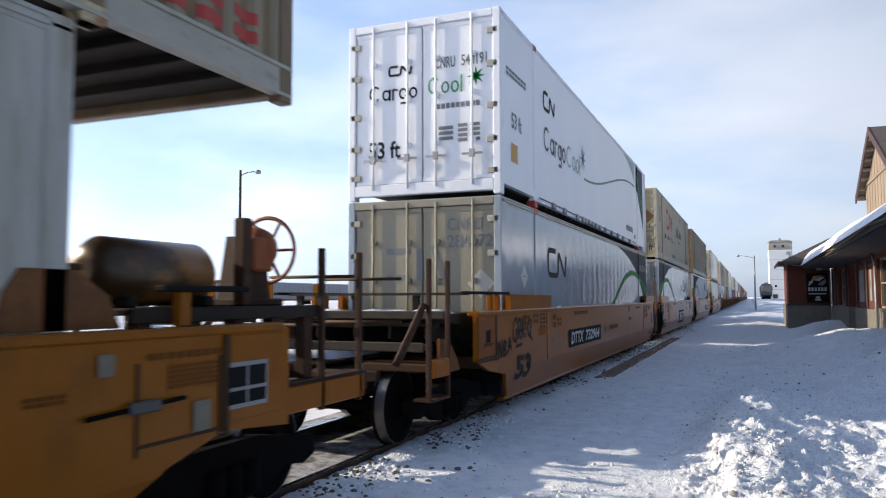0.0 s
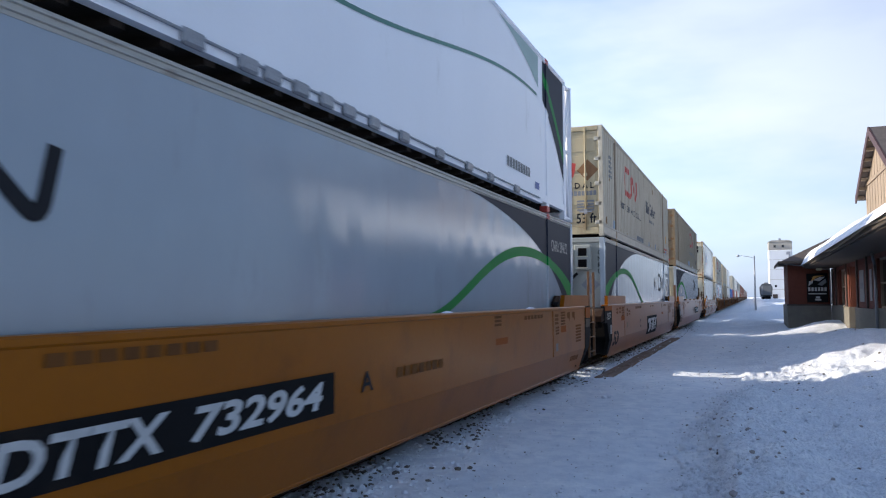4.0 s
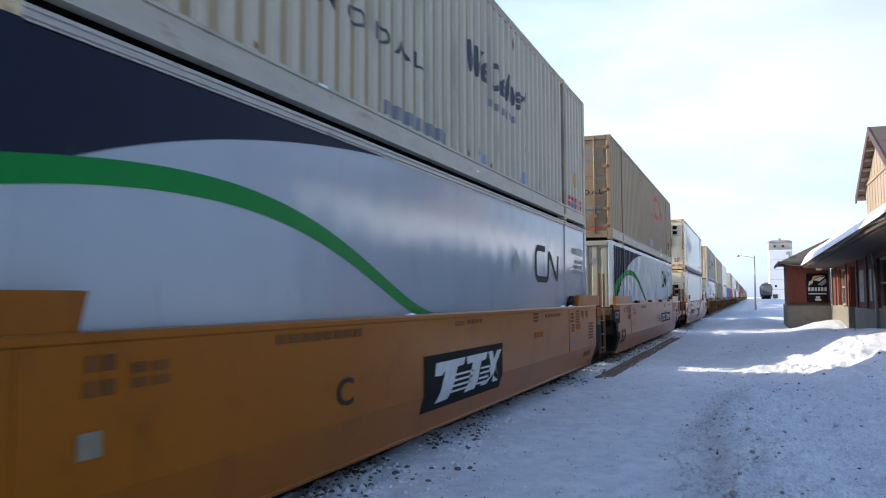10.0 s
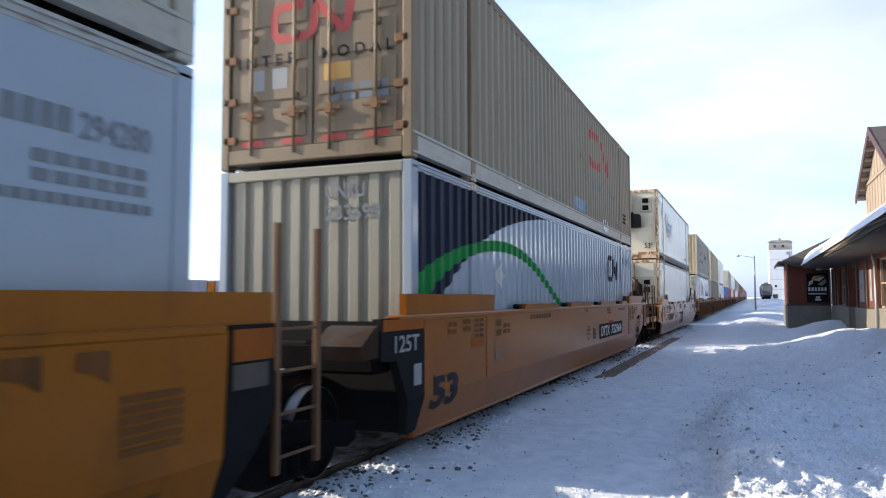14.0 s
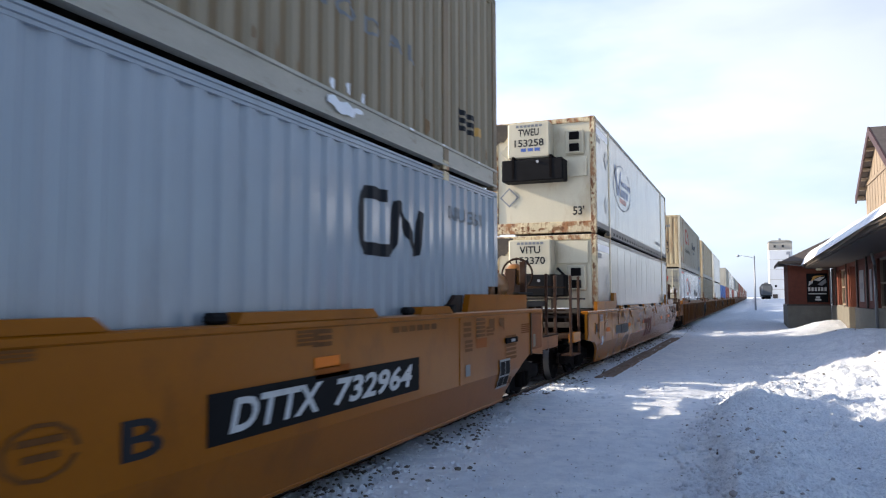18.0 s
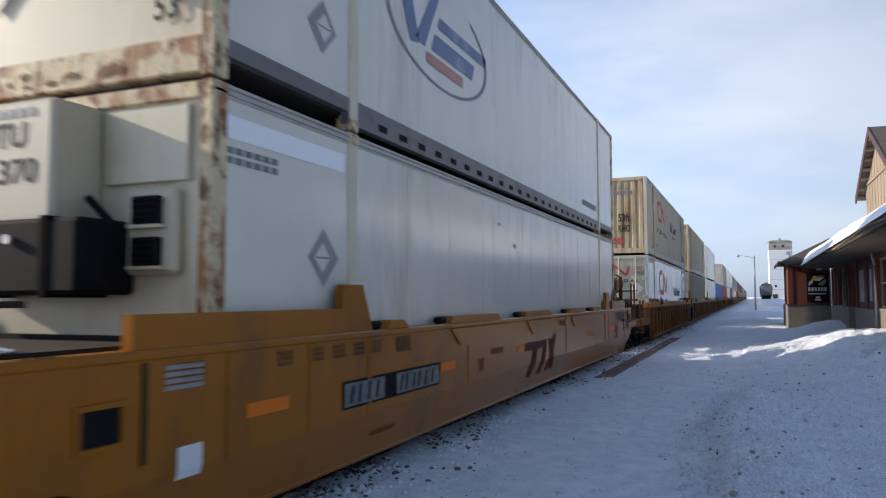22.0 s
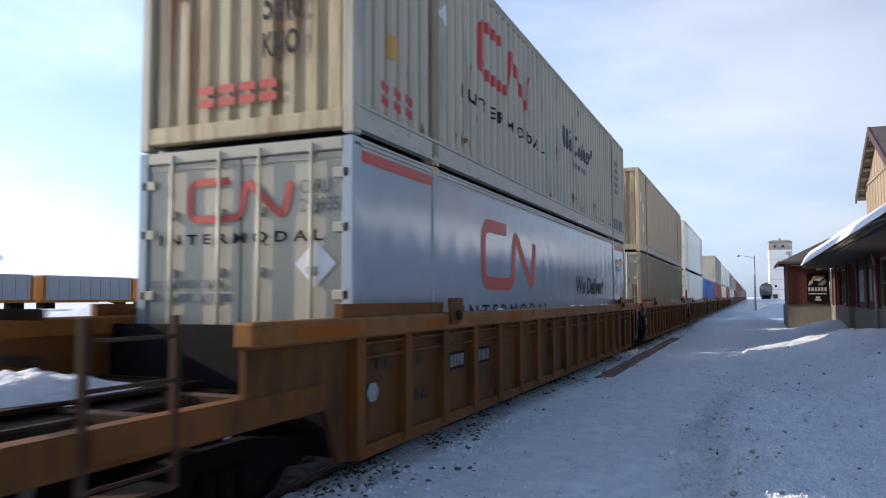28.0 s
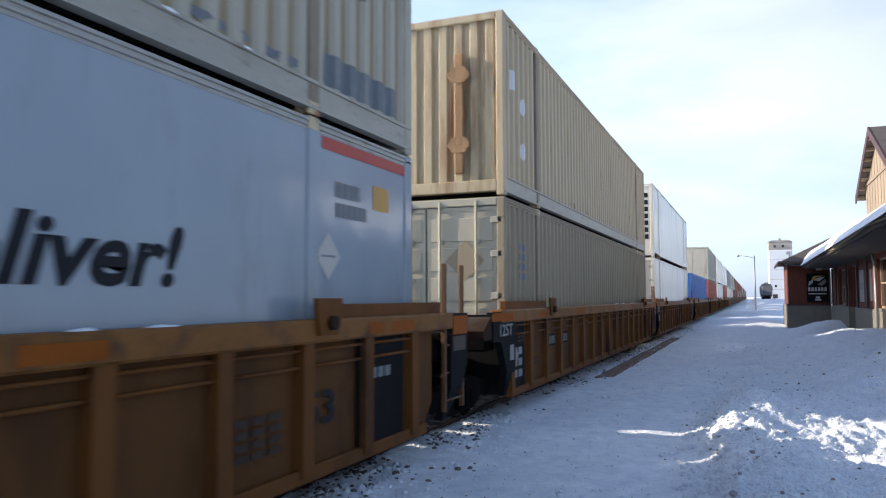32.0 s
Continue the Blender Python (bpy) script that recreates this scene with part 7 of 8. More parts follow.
# number panel and marks on unit D
car_rect(car_d, "number_panel", 1.51, 0.745, 3.66, 0.985, "black", "black number panel with worn pale blocks")
for s0, s1 in ((1.54, 2.30), (2.56, 3.63)):
    car_rect(car_d, "number_field", s0, 0.765, s1, 0.965, "worn_pale", "worn grey field of the number", 0.008)
on_side("lettering", flat_polys(*[[(q, 0.79), (q + 0.05, 0.79), (q + 0.09, 0.94), (q + 0.04, 0.94)] for q in (1.62, 1.76, 1.94, 2.10, 2.62, 2.74, 2.92, 3.04, 3.22, 3.40)]), M["ink"], car_d, x=WX, inset=0, lift=0.011)
for s0, s1 in ((0.19, 0.71), (3.70, 4.15), (6.68, 7.03), (12.0, 12.5), (14.6, 15.3)):
    car_rect(car_d, "reflector", s0, 0.875, s1, 0.975, "orange", "bright orange reflector")
on_side("owner_mark", flat_polys([(7.12, 0.87), (7.14, 1.0), (8.46, 0.99), (8.42, 0.87)], [(7.29, 0.45), (7.56, 0.44), (7.84, 0.87), (7.58, 0.87)], [(7.94, 0.44), (8.18, 0.44), (8.42, 0.87), (8.20, 0.87)],
                                 [(8.42, 0.45), (8.62, 0.45), (9.12, 1.06), (8.94, 1.06)], [(8.78, 0.46), (8.98, 0.46), (8.76, 1.00), (8.56, 1.00)]), M["maroon"], car_d, x=WX, inset=0, label="maroon owner's mark in plain strokes")
for s in (-0.45, 0.55, 1.0, 1.35, 1.7, 2.05):
    car_bars(car_d, s, 1.20, s + 0.20, 1.31, 1, "brown", 3)
car_bars(car_d, -0.6, 1.15, -0.26, 1.30, 1, "rail_grey", 4)
car_bars(car_d, 2.14, 0.42, 2.65, 0.47, 4, "brown", 2)
car_bars(car_d, 4.98, 0.76, 5.18, 0.92, 1, "brown", 4, 0.5)
car_rect(car_d, "stencil_field", 2.56, 1.17, 2.90, 1.32, "brown", "faded stencil field")
car_rect(car_d, "paper_label", -0.48, 0.60, -0.26, 0.80, "lit_white", "pale paper label")
car_text(car_d, "53", 15.4, 0.64, 15.8, 1.02, "ink")
car_bars(car_d, 5.5, 0.94, 6.0, 1.02, 4, "brown")
car_bars(car_d, 9.4, 1.20, 9.9, 1.28, 3, "brown")
for s in (0.0, 1.0, 4.6, 9.9, 14.0):
    part("panel_seam", boxes((WX, WX + 0.006, s - 0.02, s + 0.02, CREASE, 1.34)), M["yellow_new"], car_d)
for s in (4.1, 7.3, 10.4):
    pts = [(s - 0.1, 1.34), (s + 1.95, 1.34), (s + 1.75, 1.13), (s + 0.22, 1.13)]
    part("stake_plate", prism(bmesh.new(), pts, "x", WX, WX + 0.018), M["yellow_new"], car_d)
for c, y1 in ((car_z, 12.65), (car_c, CL + 0.35), (car_d, CL + 0.35)):
    brake_end_marks(c, y1)
# reflectors and stencils on the ribbed cars
for c in (car_e, car_f, car_g):
    for s0, s1 in ((-1.2, -0.2), (1.28, 1.80), (4.18, 4.72), (7.75, 8.05), (8.25, 8.55), (11.55, 12.1), (15.10, 15.42), (15.55, 16.10)):
        on_side("reflector", flat_polys(rect(s0, 1.375, s1 - s0, 0.105)), M["orange_dull"], c, x=1.49, inset=0, label="dull orange reflector")
    for s0, s1 in ((2.10, 2.66), (2.90, 3.64)):
        on_side("number_panel", flat_polys(rect(s0, 0.85, s1 - s0, 0.21)), M["black"], c, x=1.40, inset=0, label="dark number panel")
        on_side("lettering", bars(s0 + 0.06, 0.885, s1 - s0 - 0.12, 0.14, 4, 0.25), M["worn_pale"], c, x=1.40, inset=0, lift=0.01)
    for s0, s1, z0, z1, n, lines in ((0.30, 0.62, 1.02, 1.12, 2, 2), (1.05, 1.4, 0.98, 1.08, 2, 2), (1.0, 1.5, 0.62, 0.74, 3, 2), (3.0, 3.6, 0.70, 0.80, 4, 2), (13.3, 13.85, 0.55, 0.85, 3, 4), (4.1, 4.5, 0.74, 0.84, 2, 2)):
        on_side("stencil", bars(s0, z0, s1 - s0, z1 - z0, n, 0.3, lines), M["soot_ink"], c, x=1.40, inset=0, lift=0.007)
    on_side("label", flat_polys([(0.20 + 0.12 * math.cos(k), 0.82 + 0.10 * math.sin(k)) for k in (0.0, 1.05, 2.1, 3.14, 4.19, 5.24)]), M["rail_grey"], c, x=1.40, inset=0, lift=0.008, label="round pale label")
    on_side("end_panel", flat_polys(rect(15.03, 0.35, 0.97, 0.98)), M["black"], c, x=1.40, inset=0, label="black painted end panel")
    on_side("lettering", bars(15.3, 0.95, 0.4, 0.1, 3, 0.3, 1), M["ink_soft"], c, x=1.40, inset=0, lift=0.01)
    on_side("lettering", flat_text("53", 14.18, 0.66, 0.46, 0.28), M["ink"], c, x=1.40, inset=0, lift=0.01)
on_side("end_panel", flat_polys(rect(-0.1, 0.35, 0.75, 0.98)), M["black"], car_f, x=1.40, inset=0, label="black painted end panel")
on_side("lettering", bars(0.05, 0.5, 0.45, 0.45, 2, 0.3, 3), M["rail_grey"], car_f, x=1.40, inset=0, lift=0.01)


# ---- ground ----
def hump(v, c, w):
    return math.exp(-((v - c) / w) ** 2)


def ramp(v, a, b):
    q = min(1.0, max(0.0, (v - a) / (b - a)))
    return q * q * (3 - 2 * q)


def ground_z(x, y):
    """Packed snow beside the track, ploughed banks towards the station, open fields beyond."""
    z = -0.06
    n1 = noise.noise((x * 0.35, y * 0.22, 0.0))
    n2 = noise.noise((x * 1.6, y * 1.3, 3.0))
    n3 = noise.noise((x * 5.0, y * 5.0, 7.0))
    n4 = noise.noise((x * 13.0, y * 13.0, 2.0))
    near = 1 - ramp(y, 60, 120)
    if x > -3.93:
        n5 = noise.noise((x * 2.6, y * 0.3, 9.0))
        n6 = noise.noise((x * 24.0, y * 22.0, 1.0))
        d0 = noise.voronoi((x * 5.5 + 0.6 * n3, y * 4.5 + 0.6 * n4, 2.5))[0][0] if y < 30 else 0.5
        lane = 0.4 + 0.6 * ramp(n2 + 0.4 * n1, -0.25, 0.3)
        z += near * (0.022 * n2 + 0.014 * n3 + 0.009 * n4 + 0.016 * n5 + lane * (0.009 * n6 + 0.030 * max(0.0, 0.42 - d0)))
        shoulder = ramp(x, -3.93, -3.0)
        z += (0.01 - 0.05 * n2 - 0.035 * n3 - 0.02 * n4) * (1 - shoulder)
        edge = -0.34 - 0.26 * hump(y, 10.2, 2.6) + 0.05 * n1 + 0.07 * n2 + 0.05 * n3
        fade = (1 - ramp(y, 11.8, 16)) * ramp(y, 3, 5.5)
        bank = ramp(x, edge, edge + 0.22) * fade
        lip = hump(x, edge + 0.42, 0.42) * fade * (0.6 + 0.8 * hump(y, 10.5, 3.0))
        back = ramp(x, edge, edge + 0.22) * (1 - ramp(y, 24, 34)) * ramp(y, 3, 5.5)
        z += back * (0.05 + 0.05 * n1 + 0.04 * n2) + 0.09 * hump(y, 11.2, 1.6) * hump(x, edge + 0.75, 0.6) + bank * (0.05 + 0.03 * n2) + lip * (0.145 + 0.05 * n2)
        if back > 0.02 and y < 30:
            broken = (0.45 + 0.55 * ramp(n1 + 0.6 * n2 + 0.5 * lip, -0.3, 0.3)) * (0.45 + 0.55 * fade)
            d1 = noise.voronoi((x * 9.0 + n3, y * 8.0 + n4, 0.5))[0][0]
            d2 = noise.voronoi((x * 19.0 + n4, y * 16.0, 4.5))[0][0]
            z += back * broken * (1 - 0.8 * ramp(y, 14, 19)) * (1 - 0.65 * ramp(x, 0.9, 2.0)) * (0.026 * max(0.0, 0.5 - d1) + 0.032 * max(0.0, 0.5 - d2) + 0.012 * n6 + 0.016 * n4 + 0.026 * n3)
            # ploughed furrows and hollows on the bank
            n8 = noise.noise((x * 3.1 + 4.0, y * 2.2, 8.0))
            n9 = noise.noise((x * 7.5, y * 5.0, 11.0))
            z += back * (1 - 0.6 * ramp(y, 15, 22)) * (0.06 * n8 + 0.055 * n9)
        n7 = noise.noise((x * 1.1, y * 0.8, 6.0))
        side = ramp(x, 0.7, 2.9) * hump(y, 18.5, 5.5)
        z += side * (0.46 + 0.16 * n7 + 0.08 * n2 + 0.03 * n3)
        # the snow climbs evenly from the lane to the station wall
        z += ramp(x, -1.4 + 0.4 * max(0.0, y - 25.5), 3.3) * ramp(y, 17, 23.5) * (1 - ramp(y, 31, 38)) * (0.58 + 0.05 * n7)
        drift = hump(y, 37 + 1.1 * x, 4.0) * ramp(x, 0.0, 3.4)
        z += drift * (0.38 + 0.05 * n2) + 0.26 * hump(y, 43, 4.0) * ramp(x, 1.6, 3.6)
        z += hump(y, 55, 6) * hump(x, 0.2, 1.6) * 0.38 + hump(y, 78, 7) * hump(x, 1.0, 2.4) * 0.45
        z += ramp(y, 60, 110) * ramp(x, 0, 4) * 0.25 * (0.6 + n1) * (1 - ramp(y, 300, 500))
        z += 0.95 * ramp(y, 120, 210) * ramp(x, 0.5, 2.5)
    elif x > -6.2:
        z = -0.17 + near * (0.012 * n3 + 0.012 * n4)
    else:
        z = -0.17 - 0.05 * ramp(-x, 6.2, 8) + near * 0.05 * n2
        z += (1.5 + 0.7 * noise.noise((x * 0.12, y * 0.05, 5.0)) + 0.35 * n1) * hump(x, -42, 9) * (0.6 + 0.5 * n1)
    return z


def ground():
    xs = [-2500, -1200, -600, -350, -220, -150, -110, -85, -70]
    v = -62.0
    while v < -8:
        xs.append(v)
        v += 3.0
    v = -8.0
    while v < -4.05:
        xs.append(v)
        v += 0.15
    while v < 4.6:
        xs.append(v)
        v += 0.024 if -0.9 < v < 2.2 else 0.042
    while v < 12:
        xs.append(v)
        v += 0.4
    xs += [14, 18, 25, 40, 70, 120, 250, 600, 1200, 2500]
    ys, v = [-600, -200, -60, -20, -8, -2, 1, 3, 4], 4.6
    while v < 13.5:
        ys.append(v)
        v += 0.027
    while v < 60:
        ys.append(v)
        v *= 1.007
    while v < 400:
        ys.append(v)
        v *= 1.03
    ys += [450, 600, 900, 1500, 3000, 4500]
    verts = [(x, y, ground_z(x, y)) for y in ys for x in xs]
    nx = len(xs)
    faces = [(j * nx + i, j * nx + i + 1, (j + 1) * nx + i + 1, (j + 1) * nx + i) for j in range(len(ys) - 1) for i in range(nx - 1)]
    me = bpy.data.meshes.new("ground")
    me.from_pydata(verts, [], faces)
    me.materials.append(M["snow"])
    for p in me.polygons:
        p.use_smooth = True
    return tagged(new("ground", me), "packed and ploughed snow over open prairie ground", "ground", kind="structure")


ground()

bm = bmesh.new()
prism(bm, [(TRACK - 1.9, -0.30), (TRACK + 1.42, -0.30), (TRACK + 1.30, -0.135), (TRACK - 1.5, -0.135)], "y", -60, 900)
tagged(link("ballast_bed", bm, M["ballast"]), "gravel track bed dusted with snow", "track bed", kind="structure")
for sx in (-1, 1):
    x = TRACK + 0.75 * sx
    prof = [(-0.07, -0.17), (0.07, -0.17), (0.07, -0.155), (0.012, -0.135), (0.012, -0.045), (0.036, -0.035), (0.036, -0.002), (-0.036, -0.002), (-0.036, -0.035), (-0.012, -0.045), (-0.012, -0.135), (-0.07, -0.155)]
    r = tagged(link("rail", prism(bmesh.new(), [(x + a, b) for a, b in prof], "y", -60, 900), M["rail"]), "rusty steel rail with a polished head", "rail", "rails of the track", "structure")
    link("rail_head", boxes((x - 0.03, x + 0.03, -60, 900, -0.003, 0.001)), M["rail_top"], r, "polished running surface")


# ---- station ----
def station():
    """A brick railway station with a bay towards the track, bell-cast eaves and a boarded gable."""
    X0, X1, YS = 4.15, 1.96, 46.0
    st = root("station_building", pose(0, 0, 0), "old brick railway station with wide snowy eaves and a boarded gable", "building")
    openings = [(27.4, 30.4, 1.30, 3.05), (36.0, 38.2, 0.05, 3.05), (39.9, 42.6, 1.30, 3.05)]
    edges = [18.0] + [v for o in openings for v in o[:2]] + [YS]
    for a, b in zip(edges[::2], edges[1::2]):
        w = part("wall", boxes((X0, X0 + 0.35, a, b, 1.25, 4.0)), M["brick"], st, "red-brown brick pier")
        part("pier_face", boxes((X0 - 0.06, X0 - 0.004, a + 0.15, b - 0.15, 1.25, 2.95), bevel=0.02), M["brick"], w)
    for a, b, z0, z1 in openings:
        part("wall", boxes((X0, X0 + 0.35, a, b, z1, 4.0)), M["brick"], st)
        if z0 > 1:
            wd = part("window", boxes((X0 + 0.18, X0 + 0.24, a + 0.06, b - 0.06, z0 + 0.06, z1 - 0.06)), M["glass"], st, "dark station window")
            for y0, y1, q0, q1 in ((a, b, z0, z0 + 0.07), (a, b, z1 - 0.07, z1), (a, a + 0.08, z0, z1), (b - 0.08, b, z0, z1), ((a + b) / 2 - 0.04, (a + b) / 2 + 0.04, z0, z1), (a, b, (z0 + z1) / 2 - 0.03, (z0 + z1) / 2 + 0.03)):
                part("frame", boxes((X0 + 0.10, X0 + 0.20, y0, y1, q0, q1)), M["board"], wd)
            part("sill", boxes((X0 - 0.12, X0 + 0.1, a - 0.1, b + 0.1, z0 - 0.10, z0), bevel=0.015), M["base_stone"], wd)
        else:
            dr = part("door", boxes((X0 + 0.2, X0 + 0.26, a + 0.08, b - 0.08, z0, z1 - 0.3)), M["trim"], st, "dark wooden double door")
            for y in (a + 0.2, (a + b) / 2 + 0.08):
                part("door_pane", boxes((X0 + 0.17, X0 + 0.2, y, y + 0.7, 1.2, 2.5)), M["glass"], dr)
    edges = [18.0, 36.0, 38.2, YS]
    for a, b in zip(edges[::2], edges[1::2]):
        part("wainscot", boxes((X0 - 0.10, X0 + 0.35, a, b, -0.4, 1.25), bevel=0.02), M["base_stone"], st, "grey-brown masonry base")
    # bay that steps out towards the track
    for a, b, c, d in ((X1, X0 - 0.11, YS, YS + 0.3), (X1, X1 + 0.3, YS + 0.31, YS + 6)):
        part("bay_wall", boxes((a, b, c, d, 1.25, 3.75)), M["brick"], st, "red-brown brick bay wall")
        part("bay_base", boxes((a - 0.09, b, c - 0.09, d, -0.4, 1.25), bevel=0.02), M["base_stone"], st, "grey-brown masonry base")
    part("corner_board", boxes((X1 - 0.03, X1 + 0.22, YS - 0.03, YS + 0.05, 1.25, 3.75)), M["brick"], st)
    part("sill_course", boxes((X1 - 0.12, X0 - 0.11, YS - 0.12, YS - 0.005, 1.22, 1.30)), M["trim"], st)
    sg = part("sign_board", boxes((2.86, 3.90, YS - 0.08, YS - 0.02, 1.40, 2.98), bevel=0.01), M["black"], st, "dark notice board with pale writing")
    def on_board(name, polys, mat, label=""):
        bm = flat_polys(*polys)
        for v in bm.verts:
            v.co = (v.co.x, YS - 0.085, v.co.y)
        part(name, bm, M[mat], sg, label)
    on_board("sign_arc", [[(2.95, 2.30), (3.15, 2.45), (3.20, 2.62), (2.98, 2.55)], [(3.2, 2.62), (3.5, 2.78), (3.8, 2.80), (3.5, 2.55)]], "panel_white", "white curved shape")
    on_board("sign_arc", [[(3.05, 2.50), (3.35, 2.75), (3.75, 2.88), (3.2, 2.84)]], "amber", "amber curved shape")
    on_board("sign_arc", [[(3.4, 2.38), (3.8, 2.70), (3.84, 2.48), (3.6, 2.30)]], "ring_grey", "grey curved shape")
    on_board("lettering", [rect(2.93 + 0.16 * i, 2.02, 0.11, 0.20) for i in range(6)], "panel_white")
    on_board("lettering", [rect(2.93, 1.84, 0.9, 0.06), rect(3.25, 1.50, 0.30, 0.10), rect(3.3, 1.62, 0.2, 0.10)], "panel_white")
    # main roof: eave, bell-cast slope, soffit and fascia along the track side
    prof = [(2.75, 3.42), (3.1, 3.60), (3.7, 4.05), (4.6, 4.80), (6.6, 6.1), (6.6, 6.0), (4.6, 4.66), (3.7, 3.92), (3.1, 3.48), (2.75, 3.30)]
    part("roof", prism(bmesh.new(), prof, "y", 16.0, YS - 1.0), M["shingle"], st, "dark shingled roof with flared eaves")
    part("fascia", boxes((2.68, 2.75, 16.0, YS - 1.0, 3.26, 3.45), bevel=0.01), M["soffit"], st, "weathered eave fascia")
    part("soffit", boxes((2.76, X0, 16.0, YS - 1.0, 3.22, 3.28)), M["soffit"], st, "weathered boarded soffit")
    # rolled snow and gutter beads along the eave, sagging a little at both ends
    for k, (dx, dz, r) in enumerate(((0.0, 0.0, 0.035), (0.03, 0.07, 0.03), (0.05, 0.14, 0.03))):
        ys = [16 + 0.5 * i for i in range(59)]
        zs = [float(np.interp(y, [16, 18, 21, 23.7, 27, 28.6, 33, 36, 41, 44.3, 45], [3.32, 3.35, 3.44, 3.39, 3.35, 3.32, 3.46, 3.46, 3.38, 3.44, 3.44])) + dz for y in ys]
        bm = bmesh.new()
        rings = [[bm.verts.new((2.66 + dx + r * math.cos(q * math.pi / 4), y, z + r * math.sin(q * math.pi / 4))) for q in range(8)] for y, z in zip(ys, zs)]
        for r0, r1 in zip(rings, rings[1:]):
            for q in range(8):
                bm.faces.new((r0[q], r1[q], r1[(q + 1) % 8], r0[(q + 1) % 8])).smooth = True
        part("eave_bead", bm, M["board"], st, "pale rolled eave moulding")
    for y0, y1, z0, z1, in ((33.2, 34.4, 1.5, 2.75), (31.1, 31.6, 1.55, 2.7)):
        part("notice", boxes((X0 - 0.085, X0 - 0.065, y0, y1, z0, z1)), M["rail_grey"], st, "pale notice on the station wall")
        part("lettering", boxes((X0 - 0.09, X0 - 0.0855, y0 + 0.15, y1 - 0.15, z0 + 0.5, z0 + 0.75)), M["ink_soft"], st)
    for y in (20.0, 22.4, 25.2, 32.2, 35.0, 38.8, 43.4, 45.2):
        part("wall_post", boxes((X0 - 0.13, X0 - 0.064, y - 0.09, y + 0.09, 1.26, 3.21), bevel=0.01), M["trim"], st, "dark wooden wall post")
    part("wall_rail", boxes((X0 - 0.11, X0 - 0.066, 18.0, 26.8, 2.42, 2.52)), M["trim"], st)
    # bay roof with its hip
    bm = bmesh.new()
    e = [bm.verts.new(p) for p in ((1.5, 45.2, 3.62), (7.5, 45.2, 3.62), (7.5, 52.5, 3.62), (1.5, 52.5, 3.62))]
    r = [bm.verts.new(p) for p in ((6.4, 47.4, 6.1), (7.5, 47.4, 6.1), (7.5, 50.5, 6.1), (6.4, 50.5, 6.1))]
    for q in ((e[0], e[1], r[1], r[0]), (e[3], e[0], r[0], r[3]), (e[2], e[3], r[3], r[2]), (r[0], r[1], r[2], r[3]), (e[3], e[2], e[1], e[0]), (e[1], e[2], r[2], r[1])):
        bm.faces.new(q)
    part("bay_roof", bm, M["shingle"], st, "dark shingled hipped bay roof")
    part("bay_fascia", boxes((1.44, 7.4, 45.12, 45.2, 3.50, 3.66), bevel=0.01), M["soffit"], st)
    part("bay_fascia", boxes((1.42, 1.5, 45.2, 52.5, 3.50, 3.66), bevel=0.01), M["soffit"], st)
    # gutter pipe from the bay eave to the wall
    bm = bmesh.new()
    pts = [Vector(p) for p in ((1.75, 45.4, 3.52), (3.0, 45.5, 3.36), (4.0, 45.8, 3.18), (4.02, 45.85, 1.3))]
    for p, q in zip(pts, pts[1:]):
        tube(bm, p, q, 0.045, 8)
    part("downspout", bm, M["galv"], st, "grey metal downspout")
    bm = bmesh.new()
    for p, q in (((3.9, 29.6, 3.2), (3.98, 29.6, 2.8)), ((3.98, 29.6, 2.8), (3.98, 29.5, 0.4))):
        tube(bm, p, q, 0.05, 8)
    part("downspout", bm, M["galv"], st, "grey metal downspout")
    lamp_ = part("wall_lamp", boxes((3.24, 3.52, 44.2, 44.5, 3.10, 3.50), bevel=0.04), M["rust_white"], st, "white eave lamp housing")
    # gable
    gx, ya, yb, zf, zp = 4.15, 25.70, 32.02, 5.69, 7.25
    ym = (ya + yb) / 2
    n = 20
    for i in range(n):
        y0, y1 = ya + (yb - ya) * i / n, ya + (yb - ya) * (i + 1) / n
        def top(y):
            return zp - abs(y - ym) * (zp - zf) / (ym - ya)
        pts = [(y0 + 0.01, 4.3), (y1 - 0.01, 4.3), (y1 - 0.01, top(y1)), (y0 + 0.01, top(y0))]
        if y0 < ym < y1:
            pts.insert(3, (ym, zp))
        part("board", prism(bmesh.new(), pts, "x", gx - 0.03 - 0.008 * (i % 2), gx + 0.02), M["board"], st)
    part("gable_wall", prism(bmesh.new(), [(ya, 4.0), (yb, 4.0), (yb, zf), (ym, zp), (ya, zf)], "x", gx + 0.03, gx + 4.0), M["board"], st, "weathered boarded gable")
    part("gable_band", boxes((gx - 0.07, gx - 0.041, ya, yb, 5.79, 5.92)), M["board"], st)
    for s in (1, -1):
        foot, wide = ym + s * (yb - ym + 0.71), 0.13
        zfoot = zp - (yb - ym + 0.71) * (zp - zf) / (ym - ya)
        pts = [(ym, zp + 0.05), (foot, zfoot + 0.05), (foot, zfoot + 0.19), (ym, zp + 0.21)]
        part("gable_roof", prism(bmesh.new(), pts, "x", gx - 0.27, gx + 4.0), M["shingle"], st, "dark shingled gable roof")
        pts = [(ym, zp - 0.06), (foot, zfoot - 0.06), (foot, zfoot + 0.20), (ym, zp + 0.22)]
        part("barge_board", prism(bmesh.new(), pts, "x", gx - 0.32, gx - 0.271), M["barge"], st, "red-brown barge board")
        for k in range(7):
            q = (k + 0.5) / 7
            y, z = ym + (foot - ym) * q, zp + (zfoot - zp) * q
            part("lookout", boxes((gx - 0.265, gx - 0.04, y - 0.06, y + 0.06, z - 0.06, z + 0.05)), M["board"], st)
    return st


